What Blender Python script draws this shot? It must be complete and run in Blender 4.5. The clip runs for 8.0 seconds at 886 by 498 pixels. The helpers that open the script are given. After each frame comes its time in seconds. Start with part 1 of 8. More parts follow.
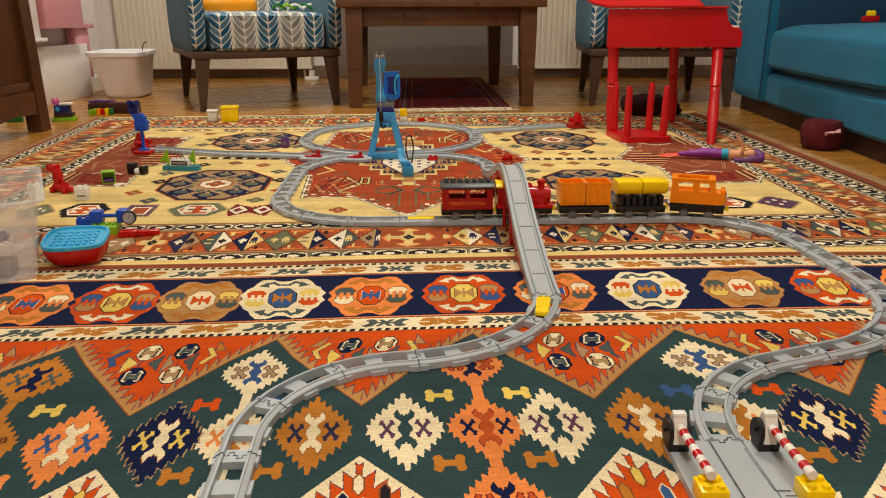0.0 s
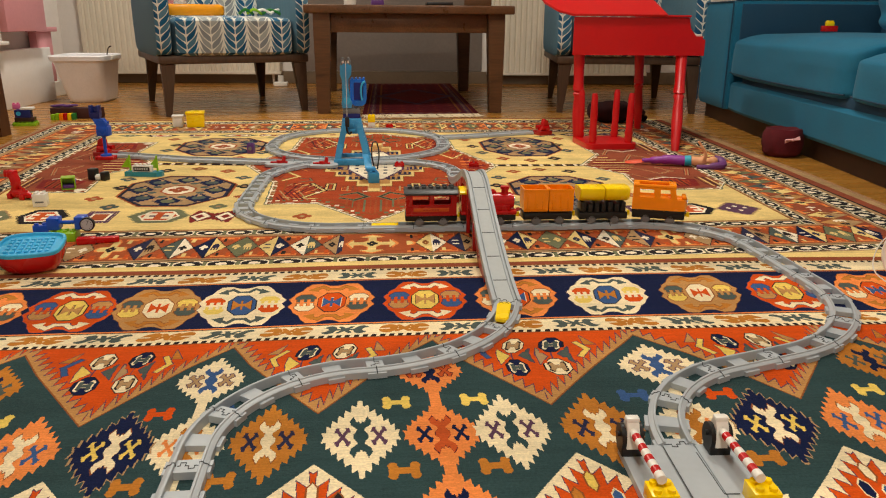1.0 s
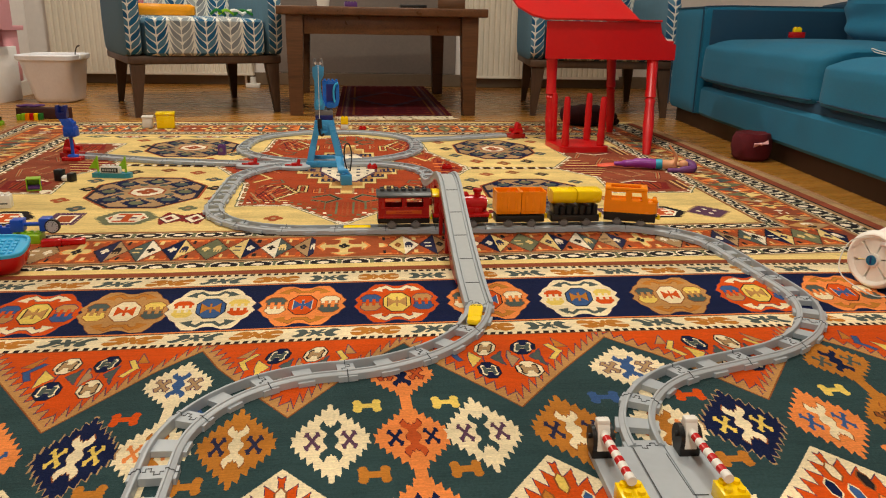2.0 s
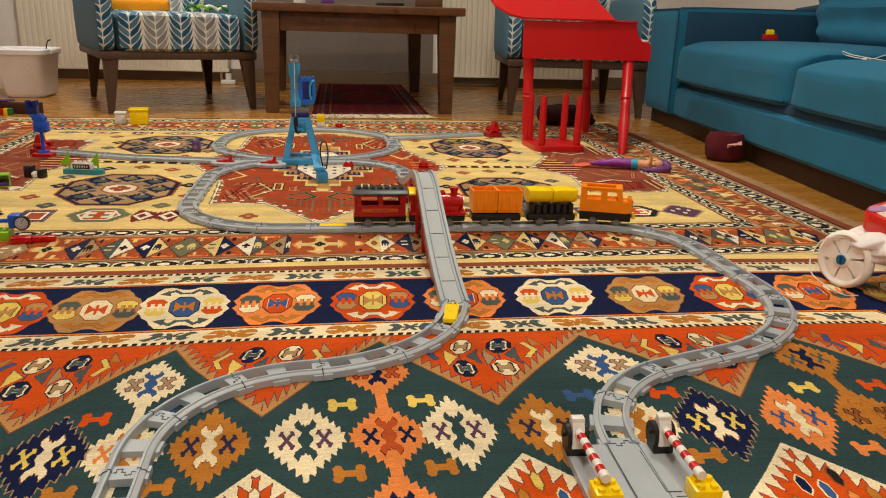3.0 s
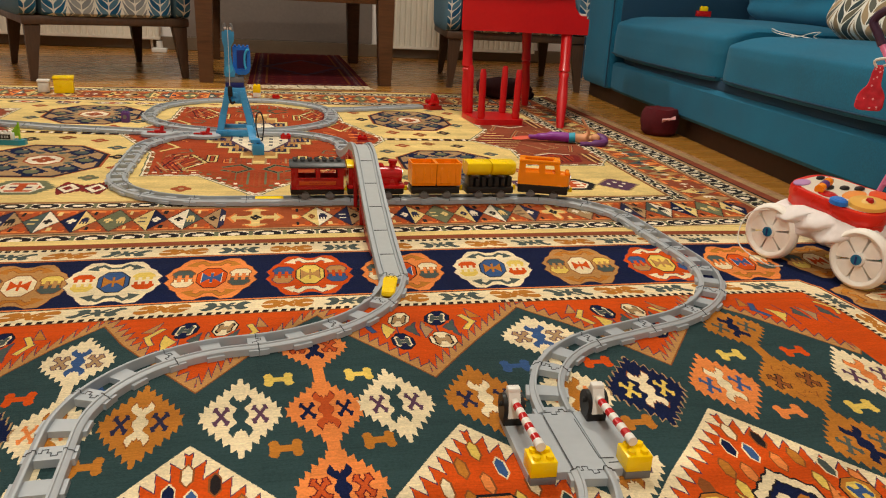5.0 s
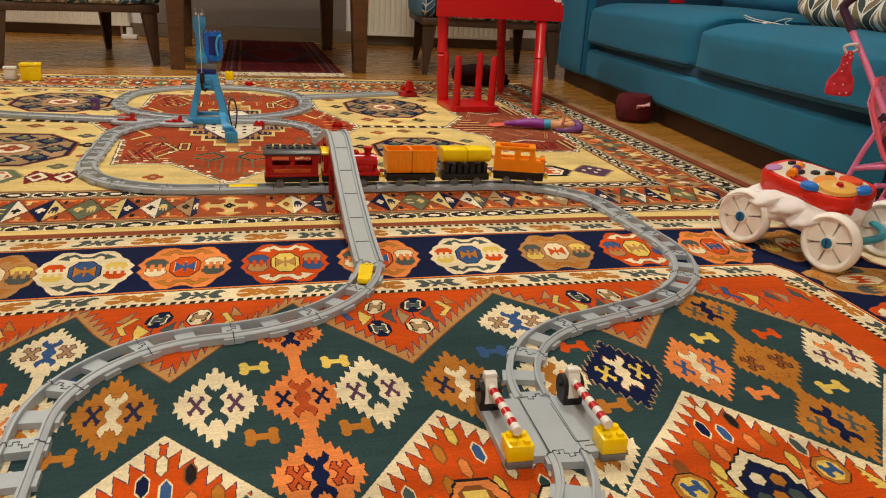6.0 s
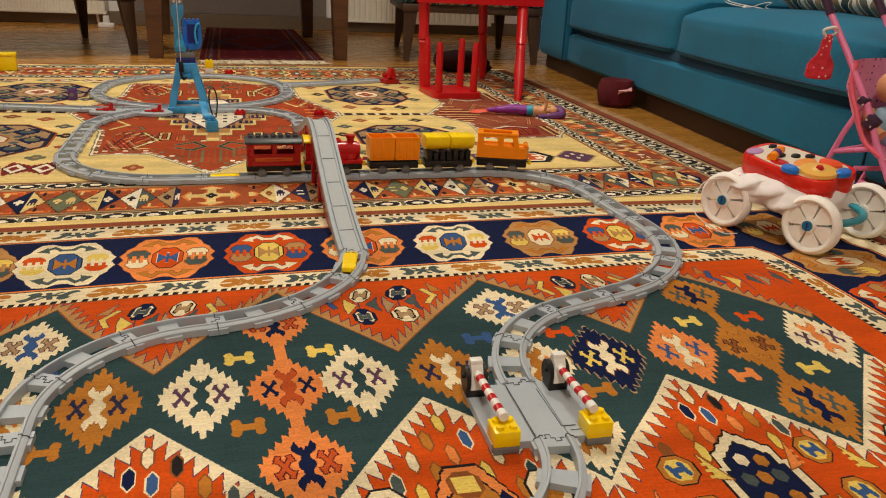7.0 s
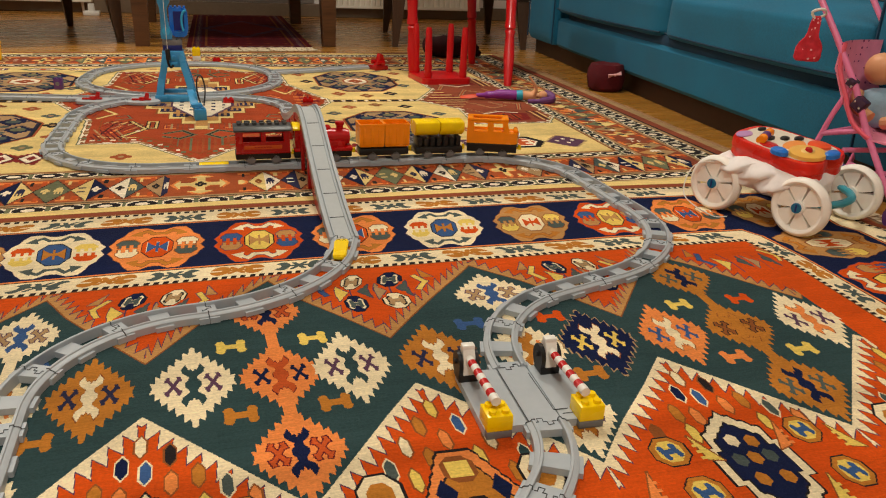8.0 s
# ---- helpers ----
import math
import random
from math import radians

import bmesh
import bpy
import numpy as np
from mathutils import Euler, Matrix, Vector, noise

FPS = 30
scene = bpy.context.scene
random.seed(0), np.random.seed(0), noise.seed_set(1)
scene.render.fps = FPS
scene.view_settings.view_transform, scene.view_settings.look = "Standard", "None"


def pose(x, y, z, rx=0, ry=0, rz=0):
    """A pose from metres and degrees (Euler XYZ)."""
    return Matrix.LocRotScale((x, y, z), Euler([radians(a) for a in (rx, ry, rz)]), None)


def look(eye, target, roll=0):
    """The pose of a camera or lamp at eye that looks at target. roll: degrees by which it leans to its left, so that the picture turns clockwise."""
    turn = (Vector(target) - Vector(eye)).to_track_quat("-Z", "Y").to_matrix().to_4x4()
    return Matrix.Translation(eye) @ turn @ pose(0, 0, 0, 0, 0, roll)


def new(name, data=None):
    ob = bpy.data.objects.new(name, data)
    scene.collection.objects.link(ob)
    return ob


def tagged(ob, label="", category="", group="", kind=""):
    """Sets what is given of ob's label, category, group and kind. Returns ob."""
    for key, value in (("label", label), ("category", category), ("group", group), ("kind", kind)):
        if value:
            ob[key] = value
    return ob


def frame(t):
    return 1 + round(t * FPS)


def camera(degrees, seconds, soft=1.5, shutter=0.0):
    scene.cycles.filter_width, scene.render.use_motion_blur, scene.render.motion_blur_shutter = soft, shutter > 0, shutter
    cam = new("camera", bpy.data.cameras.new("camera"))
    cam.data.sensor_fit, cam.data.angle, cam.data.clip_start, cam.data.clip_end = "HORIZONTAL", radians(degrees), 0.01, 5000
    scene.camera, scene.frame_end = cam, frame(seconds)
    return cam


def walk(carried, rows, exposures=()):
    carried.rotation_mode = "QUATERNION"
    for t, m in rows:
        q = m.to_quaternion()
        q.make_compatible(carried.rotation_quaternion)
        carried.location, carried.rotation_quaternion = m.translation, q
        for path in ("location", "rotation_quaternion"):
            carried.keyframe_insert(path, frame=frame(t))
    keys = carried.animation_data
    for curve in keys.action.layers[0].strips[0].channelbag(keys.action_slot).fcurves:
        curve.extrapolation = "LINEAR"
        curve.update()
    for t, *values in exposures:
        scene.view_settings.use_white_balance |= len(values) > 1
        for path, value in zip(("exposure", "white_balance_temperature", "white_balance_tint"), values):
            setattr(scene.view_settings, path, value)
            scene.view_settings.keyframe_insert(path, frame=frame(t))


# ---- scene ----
cam = camera(60.7, 8.0, 1.1)
PATH = [
    (0, (-0.059, 0.244, 0.475), (-0.054, 2.152, -0.123), -0.1),
    (0.5, (-0.055, 0.244, 0.476), (-0.019, 2.154, -0.116), 0.1),
    (1, (-0.039, 0.244, 0.476), (0.038, 2.155, -0.107), 0.4),
    (1.5, (-0.035, 0.246, 0.475), (0.079, 2.158, -0.101), 0.7),
    (3, (-0.034, 0.249, 0.473), (0.172, 2.153, -0.104), 1.7),
    (3.5, (-0.032, 0.248, 0.474), (0.212, 2.144, -0.115), 2.1),
    (4, (-0.031, 0.25, 0.472), (0.255, 2.135, -0.133), 2.4),
    (4.5, (-0.03, 0.251, 0.472), (0.295, 2.124, -0.15), 2.7),
    (6, (-0.027, 0.253, 0.468), (0.392, 2.092, -0.196), 3.1),
    (6.5, (-0.028, 0.253, 0.468), (0.416, 2.082, -0.21), 3.0),
    (7, (-0.027, 0.254, 0.468), (0.432, 2.073, -0.226), 2.8),
    (7.5, (-0.026, 0.255, 0.466), (0.443, 2.065, -0.242), 2.5),
    (8, (-0.026, 0.254, 0.467), (0.453, 2.055, -0.259), 2.4),
]
walk(cam, [(t, look(eye, target, roll)) for t, eye, target, roll in PATH], [(0, 0.02), (3, 0.0), (5.5, -0.05), (8, -0.13)])

# ---------------------------------------------------------------- light
world = bpy.data.worlds.new("evening")
scene.world = world
world.use_nodes = True
world.node_tree.nodes["Background"].inputs[0].default_value = (0.02, 0.025, 0.04, 1)
world.node_tree.nodes["Background"].inputs[1].default_value = 0.3


def ceiling_glow(name, at, size, watts, colour):
    data = bpy.data.lights.new(name, "AREA")
    data.shape, data.size, data.energy, data.color = "DISK", size, watts, colour
    ob = new(name, data)
    ob.matrix_world = look(at, (at[0], at[1] + 0.001, 0))
    return ob


WARM = (1.0, 0.955, 0.82)
# no lamp is in view: this one stands for the implied ceiling light
ceiling_glow("unseen_ceiling_light", (0.45, 2.5, 2.42), 0.42, 32.8, WARM)
# added light, unseen: brightens the left wall and corner
ceiling_glow("unseen_ceiling_light", (-1.25, 4.15, 2.42), 0.3, 33.5, WARM)
# added light, unseen: brightens the near rug and the faces turned this way
ceiling_glow("unseen_ceiling_light", (-0.2, -0.2, 2.42), 0.42, 37, WARM)

# ---------------------------------------------------------------- mesh helpers
def finish(bm, name, materials, smooth=35):
    me = bpy.data.meshes.new(name)
    bm.normal_update()
    bm.to_mesh(me)
    bm.free()
    for m in materials if isinstance(materials, (list, tuple)) else [materials]:
        me.materials.append(m)
    if smooth:
        me.polygons.foreach_set("use_smooth", [True] * len(me.polygons))
        me.set_sharp_from_angle(angle=radians(smooth))
    return me


def part(name, bm, material, parent, label="", smooth=35):
    ob = new(name, finish(bm, name, material, smooth))
    ob.parent = parent
    if label:
        ob["label"] = label
    return ob


def single(name, bm, material, label, category, m=None, group="", kind="", smooth=35):
    ob = new(name, finish(bm, name, material, smooth))
    if m is not None:
        ob.matrix_world = m
    return tagged(ob, label, category, group, kind)


def thing(name, label, category, m=None, group="", kind=""):
    ob = new(name)
    ob.empty_display_size = 0.02
    if m is not None:
        ob.matrix_basis = m
    return tagged(ob, label, category, group, kind)


def box(bm, lo, hi, bev=0.0, seg=2, m=None):
    lo, hi = Vector(lo), Vector(hi)
    mat = Matrix.LocRotScale((lo + hi) / 2, None, hi - lo)
    r = bmesh.ops.create_cube(bm, size=1, matrix=(m @ mat) if m is not None else mat)
    if bev:
        edges = {e for v in r["verts"] for e in v.link_edges}
        bmesh.ops.bevel(bm, geom=list(edges), offset=bev, segments=seg, profile=0.5, affect="EDGES")
    return bm


def cyl(bm, a, b, r1, r2=None, n=20, caps=True):
    a, b = Vector(a), Vector(b)
    d = b - a
    m = Matrix.Translation((a + b) / 2) @ d.to_track_quat("Z", "Y").to_matrix().to_4x4()
    bmesh.ops.create_cone(bm, cap_ends=caps, segments=n, radius1=r1, radius2=r1 if r2 is None else r2, depth=d.length, matrix=m)
    return bm


def loft(bm, rings, cap=True, closed=True):
    vs = [[bm.verts.new(p) for p in ring] for ring in rings]
    n = len(vs[0])
    for a, b in zip(vs, vs[1:]):
        for i in range(n if closed else n - 1):
            j = (i + 1) % n
            bm.faces.new((a[i], a[j], b[j], b[i]))
    if cap and closed:
        bm.faces.new(vs[0][::-1])
        bm.faces.new(vs[-1])
    return bm


def lathe(bm, profile, at=(0, 0, 0), n=24, m=None):
    """profile: (radius, height) pairs, bottom to top."""
    m = m or Matrix()
    rings = [[m @ Vector((at[0] + r * math.cos(2 * math.pi * i / n), at[1] + r * math.sin(2 * math.pi * i / n), at[2] + z)) for i in range(n)] for r, z in profile]
    return loft(bm, rings)


def tube(bm, pts, r, n=8, cap=True):
    pts = [Vector(p) for p in pts]
    radii = r if isinstance(r, (list, tuple)) else [r] * len(pts)
    up, rings = Vector((0.123, 0.31, 0.94)), []
    for i, p in enumerate(pts):
        d = (pts[min(i + 1, len(pts) - 1)] - pts[max(i - 1, 0)]).normalized()
        side = d.cross(up).normalized() if abs(d.dot(up)) < 0.98 else d.cross(Vector((1, 0, 0))).normalized()
        up = side.cross(d).normalized()
        rings.append([p + radii[i] * (math.cos(2 * math.pi * k / n) * side + math.sin(2 * math.pi * k / n) * up) for k in range(n)])
    return loft(bm, rings, cap)


def prism(bm, poly, z0, z1, m=None):
    m = m or Matrix()
    return loft(bm, [[m @ Vector((x, y, z)) for x, y in poly] for z in (z0, z1)])


def smooth_path(pts, per=8, closed=False):
    """Catmull-Rom through the points."""
    pts = [Vector(p) for p in pts]
    out, n = [], len(pts)
    for i in range(n if closed else n - 1):
        p0, p1, p2, p3 = (pts[(i + k) % n] if closed else pts[min(max(i + k, 0), n - 1)] for k in (-1, 0, 1, 2))
        for k in range(per):
            t = k / per
            out.append(0.5 * (2 * p1 + (p2 - p0) * t + (2 * p0 - 5 * p1 + 4 * p2 - p3) * t * t + (3 * p1 - p0 - 3 * p2 + p3) * t ** 3))
    return out if closed else out + [pts[-1]]


def cushion(bm, lo, hi, bulge, r=0.05, n=12, e=5.0):
    """A stuffed block: a superellipsoid-edged slab whose top and sides swell."""
    lo, hi = Vector(lo), Vector(hi)
    c, s = (lo + hi) / 2, (hi - lo) / 2
    for v in bm.verts:
        v.tag = True
    res = bmesh.ops.create_cube(bm, size=2)
    bmesh.ops.subdivide_edges(bm, edges=list({e2 for v in res["verts"] for e2 in v.link_edges}), cuts=n, use_grid_fill=True)
    for v in bm.verts:
        if v.tag:
            continue
        x, y, z = v.co
        k = (abs(x) ** e + abs(y) ** e + abs(z) ** e) ** (1 / e)
        q = Vector((x, y, z)) / k
        q.z += bulge * (1 - x * x) * (1 - y * y) * (1 if z > 0 else 0) / max(s.z, 1e-4) * 1.0
        v.co = Vector((c.x + q.x * s.x, c.y + q.y * s.y, c.z + q.z * s.z))
        v.tag = True
    return bm

# ---------------------------------------------------------------- materials
def srgb(r, g, b):
    return tuple(((c / 255) / 12.92 if c <= 10 else ((c / 255 + 0.055) / 1.055) ** 2.4) for c in (r, g, b))


def material(name, colour, rough=0.5, metal=0.0, vary=0.12, grain=60.0, stain=4.0, bump=0.15, bump_scale=200.0, coat=0.0, sheen=0.0, trans=0.0, ior=1.45, stretch=(1, 1, 1), alpha=1.0, sss=0.0):
    """Principled surface with two scales of colour variation and a fine relief, in object metres."""
    m = bpy.data.materials.new(name)
    m.use_nodes = True
    nt = m.node_tree
    n, l = nt.nodes, nt.links
    p = n["Principled BSDF"]
    tc, mp = n.new("ShaderNodeTexCoord"), n.new("ShaderNodeMapping")
    mp.inputs["Scale"].default_value = stretch
    l.new(tc.outputs["Object"], mp.inputs[0])
    fine, wide = n.new("ShaderNodeTexNoise"), n.new("ShaderNodeTexNoise")
    fine.inputs["Scale"].default_value, fine.inputs["Detail"].default_value = grain, 4
    wide.inputs["Scale"].default_value, wide.inputs["Detail"].default_value = stain, 3
    add = n.new("ShaderNodeMath")
    add.operation = "ADD"
    l.new(mp.outputs[0], fine.inputs[0]), l.new(mp.outputs[0], wide.inputs[0])
    l.new(fine.outputs[0], add.inputs[0]), l.new(wide.outputs[0], add.inputs[1])
    rng = n.new("ShaderNodeMapRange")
    rng.inputs[1].default_value, rng.inputs[2].default_value = 0.6, 1.4
    rng.inputs[3].default_value, rng.inputs[4].default_value = 1 - vary, 1 + vary
    l.new(add.outputs[0], rng.inputs[0])
    mul = n.new("ShaderNodeMix")
    mul.data_type, mul.blend_type = "RGBA", "MULTIPLY"
    mul.inputs[0].default_value, mul.inputs[6].default_value = 1.0, (*colour, 1)
    l.new(rng.outputs[0], mul.inputs[7])
    l.new(mul.outputs[2], p.inputs["Base Color"])
    rr = n.new("ShaderNodeMapRange")
    rr.inputs[1].default_value, rr.inputs[2].default_value = 0.3, 0.7
    rr.inputs[3].default_value, rr.inputs[4].default_value = max(rough - 0.07, 0.02), min(rough + 0.09, 1)
    l.new(wide.outputs[0], rr.inputs[0]), l.new(rr.outputs[0], p.inputs["Roughness"])
    p.inputs["Metallic"].default_value, p.inputs["IOR"].default_value = metal, ior
    p.inputs["Coat Weight"].default_value, p.inputs["Sheen Weight"].default_value = coat, sheen
    p.inputs["Transmission Weight"].default_value, p.inputs["Alpha"].default_value = trans, alpha
    p.inputs["Subsurface Weight"].default_value = sss
    p.inputs["Subsurface Scale"].default_value = 0.005
    if bump:
        b, t = n.new("ShaderNodeBump"), n.new("ShaderNodeTexNoise")
        t.inputs["Scale"].default_value, t.inputs["Detail"].default_value = bump_scale, 3
        b.inputs["Strength"].default_value, b.inputs["Distance"].default_value = bump, 0.002
        l.new(mp.outputs[0], t.inputs[0]), l.new(t.outputs[0], b.inputs["Height"]), l.new(b.outputs[0], p.inputs["Normal"])
    return m


def plastic(name, rgb, rough=0.28, sss=0.0):
    return material(name, srgb(*rgb), rough, vary=0.05, grain=90, stain=12, bump=0.04, bump_scale=60, sss=sss)


def wool(name):
    """Knotted pile: the yarn colours are stored on the knots."""
    m = material(name, (0.5, 0.5, 0.5), 0.95, vary=0.27, grain=300, stain=7, bump=0.9, bump_scale=650, sheen=0.0)
    nt = m.node_tree
    mix = next(x for x in nt.nodes if x.bl_idname == "ShaderNodeMix")
    nt.nodes["Principled BSDF"].inputs["Specular IOR Level"].default_value = 0.12
    yarn = nt.nodes.new("ShaderNodeAttribute")
    yarn.attribute_name = "yarn"
    nt.links.new(yarn.outputs["Color"], mix.inputs[6])
    return m


def timber(name, rgb, rough=0.45, stretch=(1, 1, 1), vary=0.35, grain=18.0):
    return material(name, srgb(*rgb), rough, vary=vary, grain=grain, stain=2.5, bump=0.12, bump_scale=40, stretch=stretch)


PILE = wool("wool_pile")
FLOORWOOD = timber("oiled_oak_boards", (162, 108, 42), 0.26, (0.5, 5, 5), 0.10)
obj_rand = FLOORWOOD.node_tree.nodes.new("ShaderNodeObjectInfo")
WALL = material("white_wall_paint", srgb(240, 233, 228), 0.85, vary=0.04, grain=30, stain=1.5, bump=0.08, bump_scale=120)
CEIL = material("white_ceiling_paint", (0.8, 0.8, 0.78), 0.9, vary=0.03)
TRIM = material("white_gloss_trim", srgb(232, 226, 216), 0.4, vary=0.05)
RADW = material("radiator_enamel", srgb(238, 228, 210), 0.35, vary=0.04, bump=0.02)
WALNUT = timber("dark_walnut_stain", (92, 60, 34), 0.4, (1, 1, 9), 0.4, 14)
WALNUTX = timber("dark_walnut_top", (96, 62, 36), 0.34, (9, 1, 9), 0.4, 14)
CHAIRWOOD = timber("brown_beech_frame", (78, 56, 40), 0.45, (6, 6, 1), 0.3, 20)
CABWOOD = timber("brown_cabinet_wood", (86, 52, 28), 0.42, (8, 8, 1), 0.45, 12)
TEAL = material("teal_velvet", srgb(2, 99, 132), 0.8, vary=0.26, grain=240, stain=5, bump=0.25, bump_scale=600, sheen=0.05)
# darker copy of the velvet: shade of recessed and inner faces, also the welts
TEALD = material("teal_velvet_shaded", srgb(0, 56, 84), 0.8, vary=0.14, grain=300, stain=5, bump=0.25, bump_scale=600, sheen=0.06)
PLINTH = timber("dark_sofa_plinth", (50, 30, 17), 0.5)
TRACK = plastic("grey_track_plastic", (171, 177, 183), 0.42)
TRACKL = plastic("pale_grey_bridge_plastic", (176, 180, 182), 0.75)
REDP = plastic("red_plastic", (190, 16, 18), 0.25)
DREDP = plastic("dark_red_plastic", (162, 18, 16), 0.3)
YELP = plastic("yellow_plastic", (255, 216, 0), 0.26)
ORAP = plastic("orange_plastic", (255, 146, 8), 0.24)
BLUP = plastic("blue_plastic", (22, 78, 190), 0.3)
CYAP = plastic("light_blue_plastic", (62, 150, 204), 0.3)
SKYP = plastic("sky_blue_plastic", (60, 176, 226), 0.3)
NAVP = plastic("navy_plastic", (28, 40, 112), 0.3)
BLKP = plastic("black_plastic", (24, 22, 22), 0.4)
DGRP = plastic("dark_grey_plastic", (62, 64, 66), 0.4)
GRYP = plastic("mid_grey_plastic", (112, 112, 114), 0.4)
WHIP = plastic("white_plastic", (232, 228, 220), 0.35)
LIMP = plastic("lime_plastic", (140, 190, 30), 0.3)
GRNP = plastic("green_plastic", (40, 120, 50), 0.3)
PINKP = plastic("pink_plastic", (226, 110, 160), 0.35)
PURP = plastic("purple_plastic", (92, 50, 120), 0.35)
CHROME = material("bright_metal", (0.75, 0.75, 0.76), 0.2, 1.0, vary=0.04, bump=0.02)
REDPIANO = material("red_lacquer", srgb(196, 8, 14), 0.38, vary=0.06, coat=0.12, bump=0.03, bump_scale=30)
FRINGE = material("cream_cotton_fringe", srgb(226, 208, 176), 0.95, vary=0.2, bump=0.3)
WEFT = material("rug_backing", srgb(120, 96, 70), 0.95, vary=0.2)

# ---------------------------------------------------------------- knotted rugs
YARN = {k: srgb(*v) for k, v in dict(
    green=(48, 70, 72), navy=(20, 29, 64), red=(206, 78, 18), coral=(230, 135, 70), cream=(236, 217, 178), gold=(186, 118, 44),
    yellow=(228, 196, 96), brown=(140, 80, 40), plum=(92, 62, 84), blue=(58, 88, 136), slate=(78, 88, 84), black=(38, 33, 34),
    sand=(226, 197, 128), rust=(162, 80, 44), ochre=(186, 136, 80), clay=(212, 102, 44), tan=(172, 138, 98), ink=(44, 44, 72), white=(236, 222, 196), wine=(126, 38, 36),
    olive=(110, 112, 84), ember=(192, 82, 36), maroon=(96, 26, 34), brick=(164, 68, 36), russet=(142, 72, 50)).items()}
NAMES = list(YARN)


class Weave:
    """A chart of knots: every cell holds one yarn."""

    def __init__(self, u0, v0, u1, v1, cell, ground):
        self.u0, self.v0, self.cell = u0, v0, cell
        self.nu, self.nv = round((u1 - u0) / cell), round((v1 - v0) / cell)
        self.knots = np.full((self.nv, self.nu), NAMES.index(ground), np.int16)
        self.u = u0 + (np.arange(self.nu) + 0.5) * cell
        self.v = v0 + (np.arange(self.nv) + 0.5) * cell

    def span(self, lo, hi, axis):
        grid = self.u if axis == 0 else self.v
        return slice(*np.searchsorted(grid, (lo, hi)))

    def fill(self, rule, yarn, cu=0.0, cv=0.0, ru=1.0, rv=1.0, turn=0.0, reach=1.15):
        """Lay a yarn where rule(X, Y) holds; X and Y run from -1 to 1 over the motif."""
        big = reach * (max(ru, rv) if turn else 0)
        su, sv = self.span(cu - max(big, reach * ru), cu + max(big, reach * ru), 0), self.span(cv - max(big, reach * rv), cv + max(big, reach * rv), 1)
        x, y = np.meshgrid(self.u[su] - cu, self.v[sv] - cv)
        if turn:
            c, s = math.cos(radians(turn)), math.sin(radians(turn))
            x, y = c * x + s * y, c * y - s * x
        if x.size:
            self.knots[sv, su][rule(x / ru, y / rv)] = NAMES.index(yarn)

    def poly(self, pts, yarn):
        us, vs = [p[0] for p in pts], [p[1] for p in pts]
        su, sv = self.span(min(us), max(us), 0), self.span(min(vs), max(vs), 1)
        x, y = np.meshgrid(self.u[su], self.v[sv])
        inside = np.zeros(x.shape, bool)
        for (ax, ay), (bx, by) in zip(pts, pts[1:] + pts[:1]):
            if ay != by:
                inside ^= ((ay > y) != (by > y)) & (x < ax + (y - ay) * (bx - ax) / (by - ay))
        self.knots[sv, su][inside] = NAMES.index(yarn)

    def line(self, pts, width, yarn):
        for (ax, ay), (bx, by) in zip(pts, pts[1:]):
            d = math.hypot(bx - ax, by - ay) or 1e-9
            nx, ny = -(by - ay) / d * width / 2, (bx - ax) / d * width / 2
            ex, ey = (bx - ax) / d * width / 2, (by - ay) / d * width / 2
            self.poly([(ax + nx - ex, ay + ny - ey), (bx + nx + ex, by + ny + ey), (bx - nx + ex, by - ny + ey), (ax - nx - ex, ay - ny - ey)], yarn)


def saw(t):
    return np.abs((t % 1.0) - 0.5) * 2


def diamond(teeth=0.0, n=5, r=1.0):
    return lambda x, y: np.abs(x) + np.abs(y) - teeth * saw(y * n + 0.5) < r - teeth * 0.6


def octagon(r=1.0, cut=1.42):
    return lambda x, y: (np.maximum(np.abs(x), np.abs(y)) < r) & (np.abs(x) + np.abs(y) < cut * r)


def hexagon(r=1.0):
    return lambda x, y: (np.abs(x) < r * 0.95) & (np.abs(y) + 0.55 * np.abs(x) < r)


def rect(x, y):
    return (np.abs(x) < 1) & (np.abs(y) < 1)


def disc(x, y):
    return x * x + y * y < 1


def comb(x, y):
    """A capped comb with three short teeth."""
    a = np.abs(x)
    return ((y > -0.30) & (a + 0.62 * y < 1.14) & (y < 1) & (a < 1)) | ((y > -1) & (y <= 0) & ((a < 0.15) | (np.abs(a - 0.68) < 0.16)))


def hooks(x, y):
    """Two hooked crescents back to back with a cross between."""
    a, b = np.abs(x), np.abs(y)
    claw = ((a - 0.62) ** 2 / 0.085 + b * b / 0.80 < 1) & ~((a - 0.86) ** 2 / 0.045 + b * b / 0.20 < 1) | (b < 0.16) & (a < 0.5)
    return claw | (np.abs(a * 3.0 - b) < 0.30) & (a < 0.30) & (b < 0.78)


def wings(x, y):
    a, b = np.abs(x), np.abs(y)
    lobe = ((a - 0.60) ** 2 / 0.13 + b * b / 0.90 < 1) & ~((b < 0.12) & (a > 0.55))
    return lobe | (np.abs(a * 2.6 - b) < 0.30) & (a < 0.32) & (b < 0.8) | (b < 0.15) & (a < 0.4)


def blossom(x, y):
    a, b = np.abs(x), np.abs(y)
    return ((a - 0.55) ** 2 + b * b < 0.2) | (a * a + (b - 0.55) ** 2 < 0.2)


PITCH = 0.297          # repeat of the field columns
TOP, TIP, APEX, VALE = 1.317, 1.087, 0.978, 0.797
